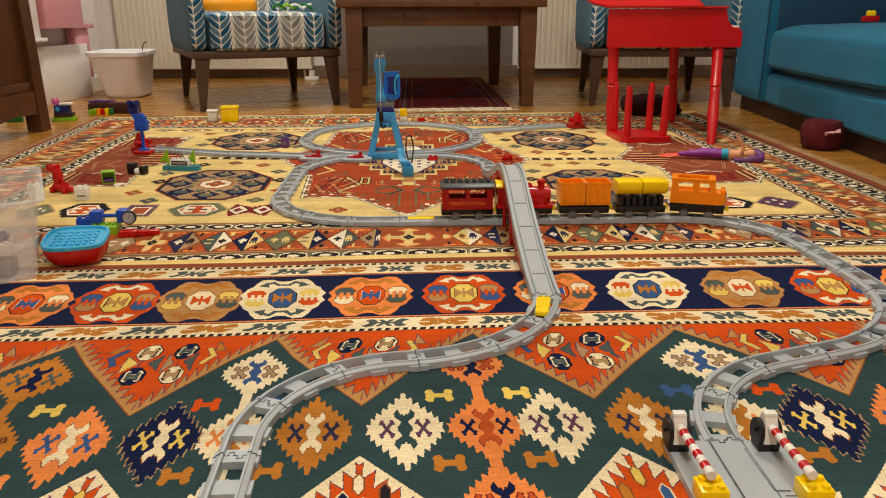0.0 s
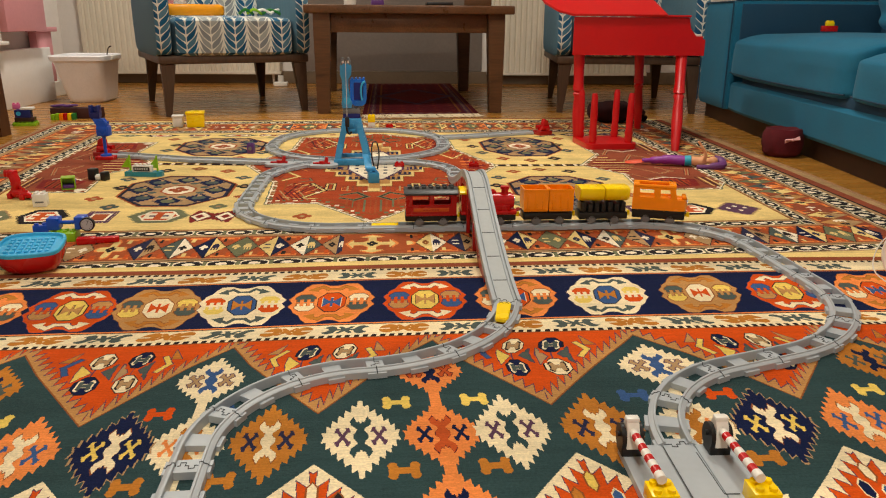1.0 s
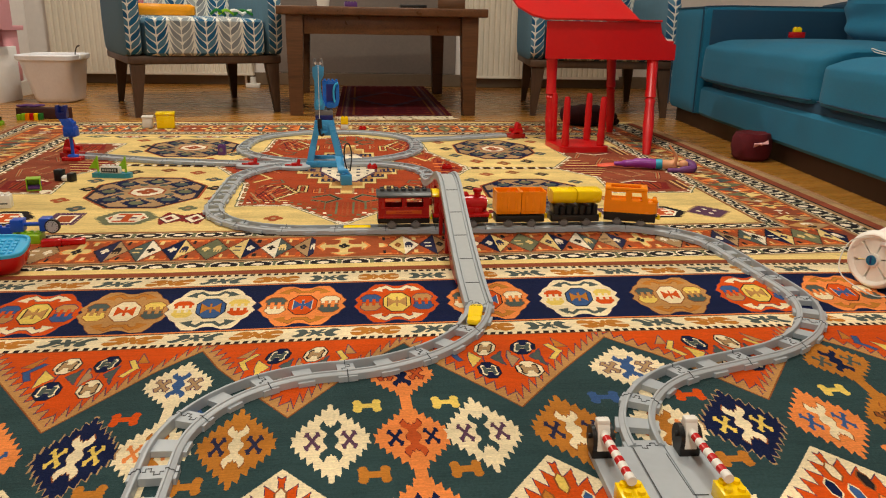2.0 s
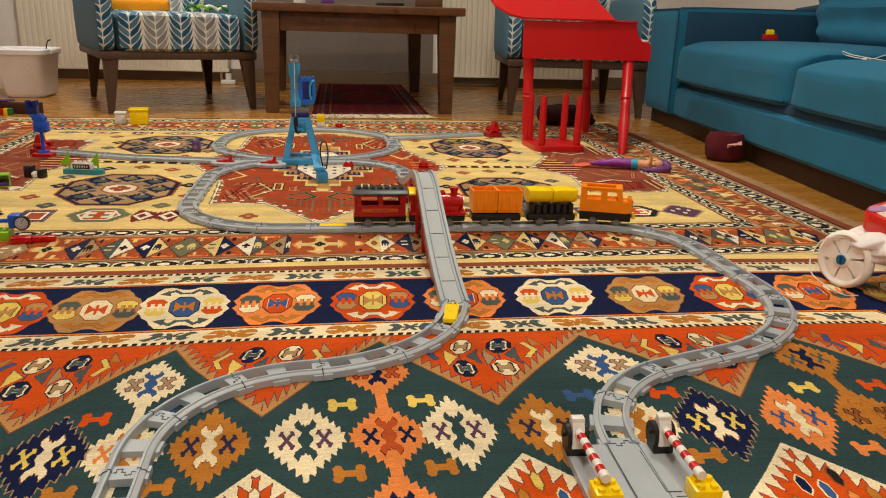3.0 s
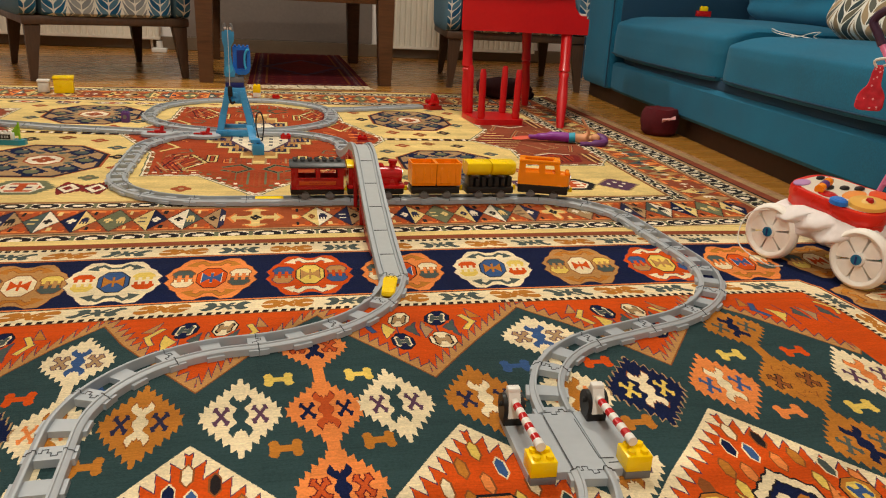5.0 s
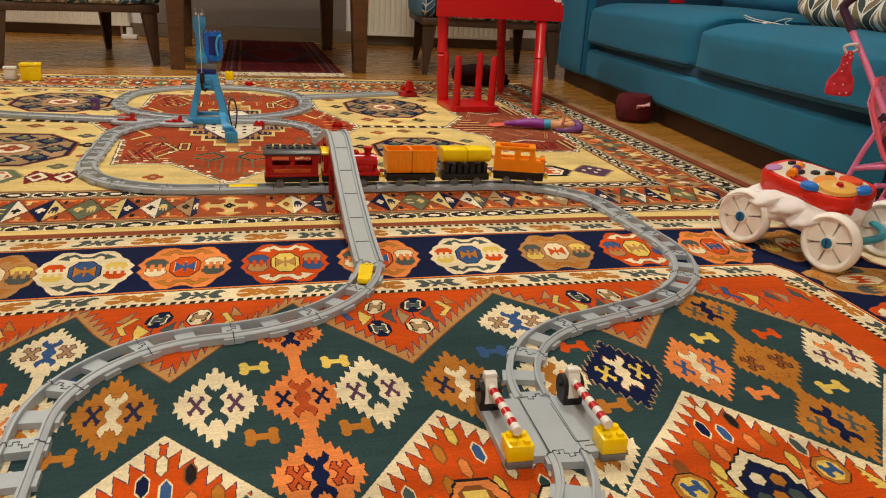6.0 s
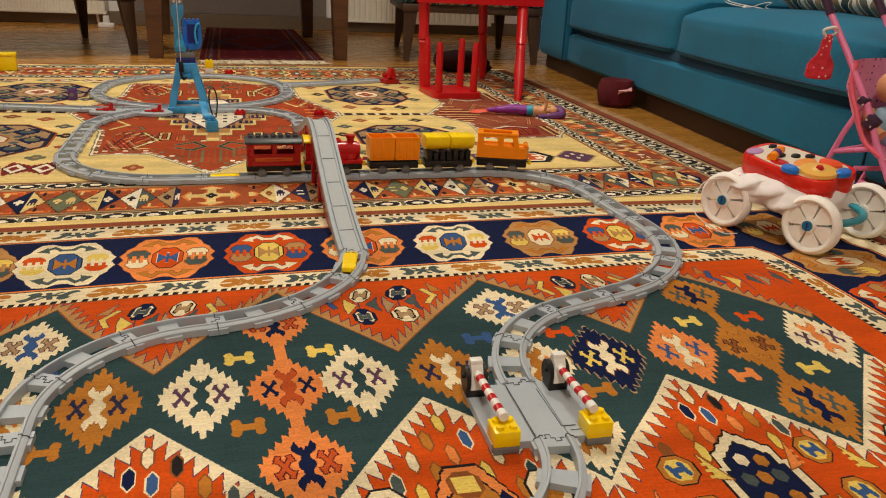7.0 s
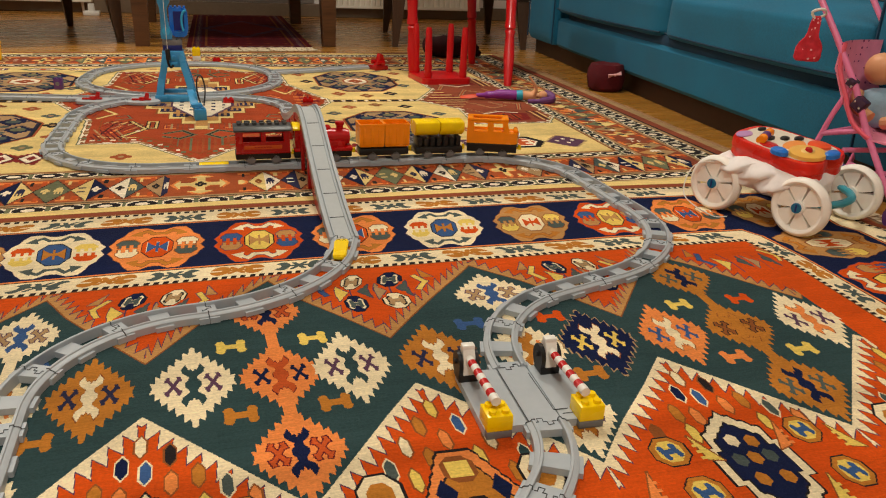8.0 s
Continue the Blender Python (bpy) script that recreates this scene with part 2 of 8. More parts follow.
# outlines of one quarter of each motif, from the upper axis round to the side
FLAME = [(0, 1.0), (0.06, 0.98), (0.09, 0.80), (0.22, 0.87), (0.25, 0.65), (0.40, 0.72), (0.43, 0.51), (0.57, 0.58), (0.60, 0.38), (0.73, 0.44), (0.76, 0.25), (0.88, 0.30), (0.88, 0.12), (1.0, 0.14), (0.94, 0)]
FORK = [(0, 0.32), (0.05, 0.40), (0.10, 0.37), (0.19, 0.53), (0.30, 0.40), (0.27, 0.30), (0.10, 0.19), (0.12, 0.12), (0.20, 0.05), (0.20, 0)]
BELL = [(0, 0.34), (0.34, 0.34), (0.40, 0.78), (0.55, 1.0), (0.82, 0.92), (1.0, 0.62), (0.90, 0.22), (0.93, 0)]
LOBED = [(0, 0.87), (0.12, 0.89), (0.30, 1.0), (0.53, 0.98), (0.66, 0.79), (0.72, 0.62), (0.86, 0.48), (0.90, 0.34), (1.0, 0.18), (0.91, 0)]
BOWTIE = [(0, 0.85), (0.12, 0.85), (0.12, 0.22), (0.35, 0.26), (1.0, 0.92), (1.0, 0)]


def fourfold(w, quarter, yarn, u, v, ru, rv, turn=0.0):
    """Fill a motif given by one quarter of its outline."""
    q = list(quarter)
    pts = q + [(x, -y) for x, y in q[::-1]] + [(-x, -y) for x, y in q] + [(-x, y) for x, y in q[::-1]]
    c, s = math.cos(radians(turn)), math.sin(radians(turn))
    w.poly([(u + c * x * ru - s * y * rv, v + s * x * ru + c * y * rv) for x, y in pts], yarn)


def stroke(w, pts, width, yarn, u, v, ru, rv, turn=0.0):
    c, s = math.cos(radians(turn)), math.sin(radians(turn))
    w.line([(u + c * x * ru - s * y * rv, v + s * x * ru + c * y * rv) for x, y in pts], width, yarn)


def hooked_cross(w, u, v, ru, rv, yarn, rim=""):
    """A saltire whose arms end in small hooks."""
    for tone, extra in ((rim, 0.0030), (yarn, 0.0)):
        if tone:
            for sx in (-1, 1):
                for sy in (-1, 1):
                    stroke(w, [(0, 0), (sx * 0.72, sy * 0.74)], 0.0048 + extra, tone, u, v, ru, rv)
                    stroke(w, [(sx * 0.70, sy * 1.0), (sx * 0.92, sy * 0.62)], 0.0042 + extra, tone, u, v, ru, rv)


def flame(w, u, v, ground, mid, cross, edge="", ru=0.0465, rv=0.086):
    """The serrated diamond with a forked spindle and two hooked crosses."""
    if edge:
        fourfold(w, FLAME, edge, u, v, ru * 1.06, rv * 1.045)
    fourfold(w, FLAME, ground, u, v, ru, rv)
    rimmed = {"ember": "maroon", "brown": "black", "gold": "maroon", "tan": "plum"}
    for s in (-1, 1):
        hooked_cross(w, u + s * ru * 0.46, v, ru * 0.175, rv * 0.21, cross, rimmed.get(cross, ""))
    if mid in ("cream", "ember", "coral", "gold"):
        fourfold(w, FORK, "brown" if mid != "ember" else "maroon", u, v, ru * 0.95 + 0.0018, rv * 1.06 + 0.001)
    fourfold(w, FORK, mid, u, v, ru * 0.94, rv)


def border_medallion(w, u, v, kind, turn=0.0, ru=0.0725, rv=0.0925):
    ground, oct_, bow, comb1, comb2, hook = {
        "white": ("cream", "blue", "gold", "red", "yellow", "slate"), "coral": ("coral", "red", "blue", "slate", "cream", "gold"),
        "red": ("red", "yellow", "ochre", "blue", "ochre", "cream"), "tan": ("ochre", "cream", "red", "slate", "yellow", "gold")}[kind]
    rim = "plum" if kind in ("red", "white") else "brown"
    c, s = math.cos(radians(turn)), math.sin(radians(turn))

    def put(rule, yarn, x, y, a, b, extra=0):
        w.fill(rule, yarn, u + c * x - s * y, v + s * x + c * y, a, b, turn + extra)
    fourfold(w, LOBED, rim, u, v, ru * 1.015, rv * 1.012, turn)
    fourfold(w, LOBED, ground, u, v, ru, rv, turn)
    for s2 in (-1, 1):
        # wavy bar with barbed ends
        bend = [(-0.44, 0.70), (-0.26, 0.83), (-0.12, 0.68), (0.12, 0.68), (0.26, 0.83), (0.44, 0.70)]
        bend = [(x * s2, y * s2) for x, y in bend]
        wide = 0.0100 if kind == "red" else 0.0080
        for tone, w2 in (((rim, wide + 0.0030), (hook, wide)) if kind != "white" else ((hook, wide),)):
            stroke(w, bend, w2, tone, u, v, ru, rv, turn)
            for e in (bend[0], bend[-1]):
                q = 1 if e[0] > 0 else -1
                barb = [(e[0] - q * 0.05, e[1] + s2 * 0.16), (e[0] + q * 0.17, e[1] - s2 * 0.06), (e[0] - q * 0.10, e[1] - s2 * 0.14)]
                w.poly([(u + c * x * ru - s * y * rv, v + s * x * ru + c * y * rv) for x, y in barb], tone)
        if kind != "white":
            put(comb, rim, s2 * ru * 0.62, rv * 0.225, ru * 0.250, rv * 0.205)
            put(comb, rim, s2 * ru * 0.62, -rv * 0.225, ru * 0.250, rv * 0.205, 180)
        put(comb, comb1 if s2 < 0 else comb2, s2 * ru * 0.62, rv * 0.225, ru * 0.228, rv * 0.180)
        put(comb, comb2 if s2 < 0 else comb1, s2 * ru * 0.62, -rv * 0.225, ru * 0.228, rv * 0.180, 180)
    put(octagon(1, 1.42), "black" if kind != "tan" else "brown", 0, 0, ru * 0.335, rv * 0.50)
    put(octagon(1, 1.42), oct_, 0, 0, ru * 0.312, rv * 0.465)
    fourfold(w, BOWTIE, "black" if kind in ("red", "white") else "cream", u, v, ru * 0.232, rv * 0.285, turn)
    fourfold(w, BOWTIE, bow, u, v, ru * 0.215, rv * 0.265, turn)


def paint_near_rug():
    w = Weave(-1.17, 0.50, 1.17, 1.70, 0.0011, "red")
    u, v = np.meshgrid(w.u, w.v)
    phase = np.abs(((u - PITCH / 2 + PITCH / 2) / PITCH) % 1.0 - 0.5) * 2      # 1 on a column, 0 between two
    upper, lower = TIP + (1.297 - TIP) * phase, APEX - (APEX - VALE) * phase
    idx = lambda n: NAMES.index(n)
    inside = np.abs(u) < 0.752
    field = (v < upper) & (v > lower) & inside
    w.knots[field] = idx("green")
    # far zigzag: upright teeth that lean a little towards the middle of each triangle
    far_off, aside = v - upper, phase * PITCH / 2
    t_up = 0.011 + 0.031 * saw((aside + np.where((u / PITCH) % 1.0 < 0.5, 0.28, -0.04) * far_off) / 0.0112)
    ring = inside & (v >= upper)
    w.knots[ring & (far_off < t_up + 0.0065)] = idx("plum")
    w.knots[ring & (far_off < t_up)] = idx("ochre")
    w.knots[ring & (far_off < 0.0035)] = idx("brown")
    # near zigzag: pale teeth pointing into the red
    near_off = lower - v
    t_low = 0.006 + 0.035 * saw((aside + 0.25 * near_off) / 0.0130)
    ring = inside & (v <= lower)
    w.knots[ring & (near_off < t_low + 0.0045)] = idx("plum")
    w.knots[ring & (near_off < t_low)] = idx("cream")
    # the columns of flames
    stack = {0: ("coral", ("navy", "ember", "navy"), ("ember", "navy", "ember")), 1: ("cream", ("blue", "gold", "gold"), ("tan", "coral", "plum")), 2: ("gold", ("navy", "gold", "navy"), ("slate", "brown", "slate"))}
    knob = {0: ("yellow", "yellow", "gold", "gold"), 1: ("blue", "red", "gold", "gold"), 2: ("yellow", "red", "coral", "yellow")}
    for k in range(-2, 3):
        ground, mids, crosses = stack[abs(k)]
        cu = k * PITCH + (0.003 if k > 0 else -0.004 if k < 0 else 0.0)
        w.fill(rect, ground, cu, 1.03, 0.0068, 0.2)
        for i, (dv, mid, cross) in enumerate(zip((1.193, 1.029, 0.880), mids, crosses)):
            flame(w, cu, dv, ground, mid, cross, rv=0.077 if i else 0.071, ru=0.047)
        for s in (-1, 1):
            a, b, c, d = knob[abs(k)]
            fourfold(w, BELL, a if s * (k or 1) < 0 else b, cu + s * 0.0475 + s * 0.003, 1.108, 0.0185, 0.0165)
            fourfold(w, BELL, c if s * (k or 1) < 0 else d, cu + s * 0.0475 + s * 0.003, 0.957, 0.0185, 0.0165)
    for half, ground, mid, cross, edge in ((0.0905, "cream", "green", "plum", ""), (0.1985, "gold", "cream", "ink", ""), (0.388, "navy", "cream", "yellow", "tan"), (0.496, "coral", "cream", "blue", ""), (0.712, "cream", "coral", "plum", "")):
        for s in (-1, 1):
            flame(w, s * half + (-0.006 if half < 0.3 else 0.0), 1.031, ground, mid, cross, edge)
    # the little motifs in the upper triangles
    for k in range(-3, 3):
        cu = (k + 0.5) * PITCH + (0.005 if k == 0 else -0.0025)
        dark = k % 2 == 0
        for sx in (-1, 1):
            w.line([(cu + sx * 0.0265, 1.27), (cu + sx * 0.0265, 1.195)], 0.002, "plum")
        for du, dv, dk in () if k == 2 else ((-0.0265, 1.269, not dark), (0.0265, 1.270, dark), (-0.0255, 1.195, dark), (0.027, 1.196, not dark)):
            x = cu + du
            w.fill(octagon(1, 1.36), "black", x, dv, 0.0168, 0.0262)
            w.fill(octagon(1, 1.36), "navy" if dk else "cream", x, dv, 0.0152, 0.0240)
            fourfold(w, BELL, "cream" if dk else "black", x, dv, 0.0118, 0.0165)
            fourfold(w, BELL, "slate" if dk else "tan", x, dv, 0.0096, 0.0130)
        for d0, d1, d2, y in (((-0.0496, 1.256), (-0.0295, 1.2334), (-0.0474, 1.205), "yellow"), ((-0.002, 1.2576), (-0.0155, 1.2346), (0.0008, 1.2112), "slate"),
                              ((0.0068, 1.259), (0.0207, 1.230), (0.0075, 1.2046), "tan"), ((0.0473, 1.2623), (0.0345, 1.2377), (0.0501, 1.2069), "slate")):
            pts = [(cu + a, b) for a, b in (d0, d1, d2)]
            w.line(pts + pts[:1], 0.0026, "plum")
            w.poly(pts, y)
            w.fill(rect, "red", cu + d1[0] * 0.55 + d0[0] * 0.45, d1[1] + 0.017, 0.0022, 0.0045)
            w.fill(rect, "red", cu + d1[0] * 0.55 + d2[0] * 0.45, d1[1] - 0.017, 0.0022, 0.0045)
        for sx, y in ((-1, "yellow" if k % 2 else "blue"), (1, "yellow")):
            pts = [(cu + sx * 0.0665, 1.300), (cu + sx * 0.0850, 1.268), (cu + sx * 0.0700, 1.268)]
            w.line(pts + pts[:1], 0.0026, "plum")
            w.poly(pts, "gold" if k % 2 == 0 else "ochre")
            for wide, tone in ((0.0098, "plum"), (0.0072, y)):
                w.line([(cu + sx * 0.0600, 1.275), (cu + sx * 0.0725, 1.252), (cu + sx * 0.0625, 1.230)], wide, tone)
    # the lower medallion field: rows of small lozenges along the zigzag, a stepped medallion below
    for k in range(-3, 3):
        cu = (k + 0.5) * PITCH
        spread = ((0.0, -0.053, "cream"), (0.027, -0.072, "black"), (-0.016, -0.083, "navy"), (0.005, -0.095, "blue"), (-0.037, -0.119, "gold"), (-0.016, -0.129, "coral"), (0.028, -0.115, "coral"), (0.052, -0.110, "gold"),
                  (-0.036, -0.156, "yellow"), (0.077, -0.131, "slate"), (0.056, -0.154, "yellow"), (-0.072, -0.150, "brown"), (0.100, -0.155, "coral"))
        if k % 2 == 0:
            spread = ((0.0, -0.055, "yellow"), (-0.022, -0.085, "gold"), (0.020, -0.088, "blue"), (-0.046, -0.118, "cream"), (-0.002, -0.112, "coral"), (0.044, -0.120, "cream"), (-0.026, -0.140, "gold"), (0.024, -0.145, "yellow"), (-0.070, -0.150, "slate"), (0.072, -0.152, "green"), (-0.050, -0.170, "yellow"), (0.052, -0.176, "gold"), (-0.095, -0.178, "coral"), (0.098, -0.182, "brown"))
        for du, dv, tone in spread:
            w.fill(hexagon(), "cream" if tone in ("green", "blue", "slate", "navy") else "brown", cu + du, APEX + dv, 0.0072, 0.0205)
            w.fill(hexagon(), tone, cu + du, APEX + dv, 0.0054, 0.0175)
        if k % 2:
            shield = lambda x, y2: (np.abs(x) < 0.8 + 0.2 * (np.abs(y2) < 0.35)) & (np.abs(y2) + 0.55 * np.abs(x) < 1.02 + 0.05 * saw(x * 4))
            w.fill(shield, "black", cu + 0.006, 0.765, 0.047, 0.086)
            w.fill(shield, "cream", cu + 0.006, 0.765, 0.0445, 0.082)
            w.fill(shield, "black", cu + 0.006, 0.765, 0.0355, 0.066)
            w.fill(shield, "navy", cu + 0.006, 0.765, 0.0335, 0.063)
            for a, b, y in ((0, 0.008, "gold"), (-0.022, 0.008, "slate"), (0.022, 0.008, "slate"), (-0.016, -0.028, "gold"), (0.018, -0.030, "gold"), (-0.010, 0.044, "cream"), (0.016, 0.038, "gold")):
                w.fill(hexagon(), y, cu + 0.006 + a * 0.8, 0.765 + b * 0.85, 0.0075, 0.0110)
            for a, b in ((-0.074, 0.079), (0.087, 0.083), (-0.070, 0.015), (0.092, 0.012)):
                w.fill(octagon(), "black", cu + a, 0.72 + b, 0.0190, 0.0240)
                w.fill(octagon(), "gold", cu + a, 0.72 + b, 0.0175, 0.0222)
                w.fill(octagon(), "yellow", cu + a, 0.72 + b, 0.0128, 0.0165)
                fourfold(w, BELL, "blue", cu + a, 0.72 + b, 0.0100, 0.0120, 12)
            for a, b, e, tone in ((-0.047, 0.075, 1, "yellow"), (0.062, 0.078, -1, "coral"), (0.118, 0.062, 1, "yellow"), (-0.112, 0.030, -1, "coral"), (-0.05, -0.03, 1, "coral"), (0.062, -0.01, -1, "yellow")):
                tri = [(cu + a, 0.72 + b + 0.024), (cu + a + e * 0.019, 0.72 + b - 0.020), (cu + a + e * 0.004, 0.72 + b - 0.016)]
                w.line(tri + tri[:1], 0.0035, "brown")
                w.poly(tri, tone)
                for q in range(3):
                    w.fill(rect, tone, cu + a + e * 0.001, 0.72 + b + 0.008 - 0.010 * q, 0.0035, 0.0022)
        else:
            for scale, y in ((1.0, "black"), (0.965, "coral"), (0.79, "black"), (0.76, "gold"), (0.42, "black"), (0.37, "ochre")):
                w.fill(lambda x, y2: (np.abs(x) + np.abs(y2) * 0.80 < 1.02 + 0.03 * saw(y2 * 9)) & (np.abs(y2) < 0.97), y, cu - 0.002, 0.725, 0.070 * scale, 0.128 * scale)
            w.fill(octagon(), "brown", cu - 0.005, 0.818, 0.018, 0.02)
            w.fill(rect, "yellow", cu - 0.005, 0.818, 0.0125, 0.0125)
            for s in (-1, 1):
                w.fill(diamond(), "navy", cu + s * 0.028, 0.785, 0.011, 0.02)
            for s in (-1, 1):
                w.fill(octagon(), "black", cu - 0.006 + s * 0.082, 0.795, 0.023, 0.033)
                w.fill(octagon(), "cream", cu - 0.006 + s * 0.082, 0.795, 0.020, 0.03)
                w.fill(octagon(), "gold", cu - 0.006 + s * 0.082, 0.795, 0.013, 0.019)

    # borders: along the far end, then down both sides
    def stripe(lo, hi, yarn):
        side = (np.maximum(np.abs(u) - 0.813, v - TOP) >= lo) & (np.maximum(np.abs(u) - 0.813, v - TOP) < hi)
        w.knots[side] = idx(yarn)
    for lo, hi, yarn in ((0.0, 0.004, "brown"), (0.004, 0.0135, "cream"), (0.0135, 0.0535, "cream"), (0.0535, 0.0565, "brown"), (0.0565, 0.0605, "coral"), (0.0605, 0.265, "navy"),
                         (0.265, 0.269, "coral"), (0.269, 0.272, "brown"), (0.272, 0.318, "cream"), (0.318, 0.331, "cream"), (0.331, 0.338, "brown"), (0.338, 0.352, "russet"), (0.352, 0.357, "brown"), (0.357, 0.40, "sand")):
        stripe(lo, hi, yarn)
    d = np.maximum(np.abs(u) - 0.813, v - TOP)
    along = np.where(v - TOP > np.abs(u) - 0.813, u, v)
    for lo, hi, per in ((0.0035, 0.0125, 0.0135), (0.320, 0.330, 0.0145)):
        w.knots[(d > lo) & (d < hi) & (saw(along / per) > 0.42)] = idx("black")
    w.knots[(d > 0.0535) & (d < 0.0565) & (saw(along / 0.012) > 0.5)] = idx("black")
    for mid, half in ((0.0335, 0.0172), (0.295, 0.0185)):
        for k in range(-12, 13):
            c = 0.092 * k - 0.329 + 0.368
            dark = k % 2 == 0
            if abs(c) < 0.83:
                w.fill(hooks if dark else wings, "slate" if dark else "gold", c, TOP + mid, 0.041, half)
            for s in (-1, 1):
                cv = TOP - 0.04 - 0.092 * (k + 12)
                if cv > 0.45:
                    w.fill(hooks if dark else wings, "slate" if dark else "gold", s * (0.813 + mid), cv, 0.041, half, 90)
    row = ((-1.06, "tan"), (-0.905, "white"), (-0.752, "coral"), (-0.606, "red"), (-0.466, "tan"), (-0.330, "white"), (-0.180, "coral"), (-0.020, "red"), (0.140, "coral"), (0.303, "white"), (0.472, "tan"), (0.635, "red"), (0.80, "coral"), (0.965, "tan"))
    for c, kind in row:
        border_medallion(w, c, TOP + 0.158, kind)
    for s in (-1, 1):
        for k, kind in enumerate(("tan", "red", "white", "coral", "tan", "red")):
            border_medallion(w, s * 0.975, 1.29 - 0.162 * k, kind, 90)
    return w


def near_warp(u, v):
    """The rug is woven a little askew: columns lean and rows sag towards one side."""
    lean = np.interp(u, (-0.45, 0.15, 0.35, 0.80), (-0.08, -0.08, 0.05, 0.07))
    drift = np.interp(u, (-0.75, -0.45, -0.30, -0.20, 0.0, 0.15, 0.30, 0.40, 0.60, 0.80), (0.010, 0.014, 0.003, -0.004, -0.006, -0.010, 0.0, 0.010, 0.009, 0.012))
    x = u + np.clip((1.36 - v) / 0.12, 0, 1) * np.clip((0.90 - np.abs(u)) / 0.1, 0, 1) * (drift + lean * np.clip(v - 1.03, -0.25, 0.2))
    y = v + np.interp(u, (-1.2, -0.75, -0.45, -0.2, -0.05, 0, 0.10, 0.15, 0.45, 0.6, 0.8, 1.2), (-0.085, -0.048, -0.033, -0.012, -0.002, 0.001, 0.008, 0.007, 0.013, 0.018, 0.024, 0.024))
    y = y + np.clip((v - 1.05) / 0.4, 0, 1) * np.interp(u, (-0.5, 0, 0.1, 0.3, 0.6, 0.8, 1.2), (0, 0, -0.002, 0.006, 0.011, 0.005, 0.002))
    band = np.interp(v, (1.34, 1.375, 1.59, 1.63), (0, 1, 1, 0))
    x = x + band * np.interp(u, (-0.6, -0.33, -0.15, 0.05, 0.3, 0.6), (-0.16, -0.15, 0, 0, 0.14, 0.16)) * (v - 1.475)
    return x, y


def knit(name, w, warp, z, parent, longest=14, label=""):
    """One quad for each run of like knots along a row."""
    quads, yarns = [], []
    for r in range(w.nv):
        row = w.knots[r]
        cut = np.unique(np.r_[0, np.flatnonzero(np.diff(row)) + 1, np.arange(0, w.nu, longest), w.nu])
        a, b = cut[:-1], cut[1:]
        quads.append(np.stack([a, b, np.full(len(a), r)], 1))
        yarns.append(row[a])
    q, y = np.concatenate(quads), np.concatenate(yarns)
    ua, ub, va, vb = w.u0 + q[:, 0] * w.cell, w.u0 + q[:, 1] * w.cell, w.v0 + q[:, 2] * w.cell, w.v0 + (q[:, 2] + 1) * w.cell
    uu, vv = np.stack([ua, ub, ub, ua], 1).ravel(), np.stack([va, va, vb, vb], 1).ravel()
    x, yy = warp(uu, vv)
    n = len(q)
    me = bpy.data.meshes.new(name)
    me.vertices.add(4 * n), me.loops.add(4 * n), me.polygons.add(n)
    me.vertices.foreach_set("co", np.stack([x, yy, np.full(4 * n, z)], 1).astype(np.float32).ravel())
    me.loops.foreach_set("vertex_index", np.arange(4 * n, dtype=np.int32))
    me.polygons.foreach_set("loop_start", np.arange(0, 4 * n, 4, dtype=np.int32))
    me.update(calc_edges=True)
    table = np.array([(*YARN[k], 1.0) for k in NAMES], np.float32)
    # dye lots: the yarn drifts a little in tone from row to row and across the loom
    rng = np.random.default_rng(len(q) % 97)
    span = max(int(0.03 / w.cell), 4)
    lots = np.convolve(rng.normal(size=w.nv + span - 1), np.ones(span) / math.sqrt(span), "valid")
    drift = np.convolve(rng.normal(size=w.nu + 6 * span - 1), np.ones(6 * span) / math.sqrt(6 * span), "valid")
    tone = 1 + 0.055 * lots[q[:, 2]] + 0.03 * drift[q[:, 0]] + rng.normal(size=n) * 0.05
    dyed = table[y]
    dyed[:, :3] *= np.clip(tone, 0.8, 1.2)[:, None]
    me.attributes.new("yarn", "FLOAT_COLOR", "FACE").data.foreach_set("color", dyed.astype(np.float32).ravel())
    me.materials.append(PILE)
    ob = new(name, me)
    ob.parent = parent
    if label:
        ob["label"] = label
    return ob


def slab(name, outline, z0, z1, mat, parent):
    bm = bmesh.new()
    prism(bm, outline, z0, z1)
    return part(name, bm, mat, parent, smooth=0)


def fringe(name, a, b, out, length, z, parent, step=0.006, seed=3):
    """Loose cotton threads along an edge from a to b."""
    rnd, bm = random.Random(seed), bmesh.new()
    a, b, out = Vector((*a, z)), Vector((*b, z)), Vector((*out, 0)).normalized()
    n = int((b - a).length / step)
    for i in range(n):
        p = a.lerp(b, (i + rnd.random() * 0.8) / n)
        d = (out + (b - a).normalized() * rnd.uniform(-0.45, 0.45)).normalized()
        ln = length * rnd.uniform(0.7, 1.15)
        tube(bm, [p, p + d * ln * 0.5 + Vector((0, 0, -z * 0.4)), p + d * ln + Vector((0, 0, -z + 0.003))], 0.0021, 3)
    return part(name, bm, FRINGE, parent, smooth=0)


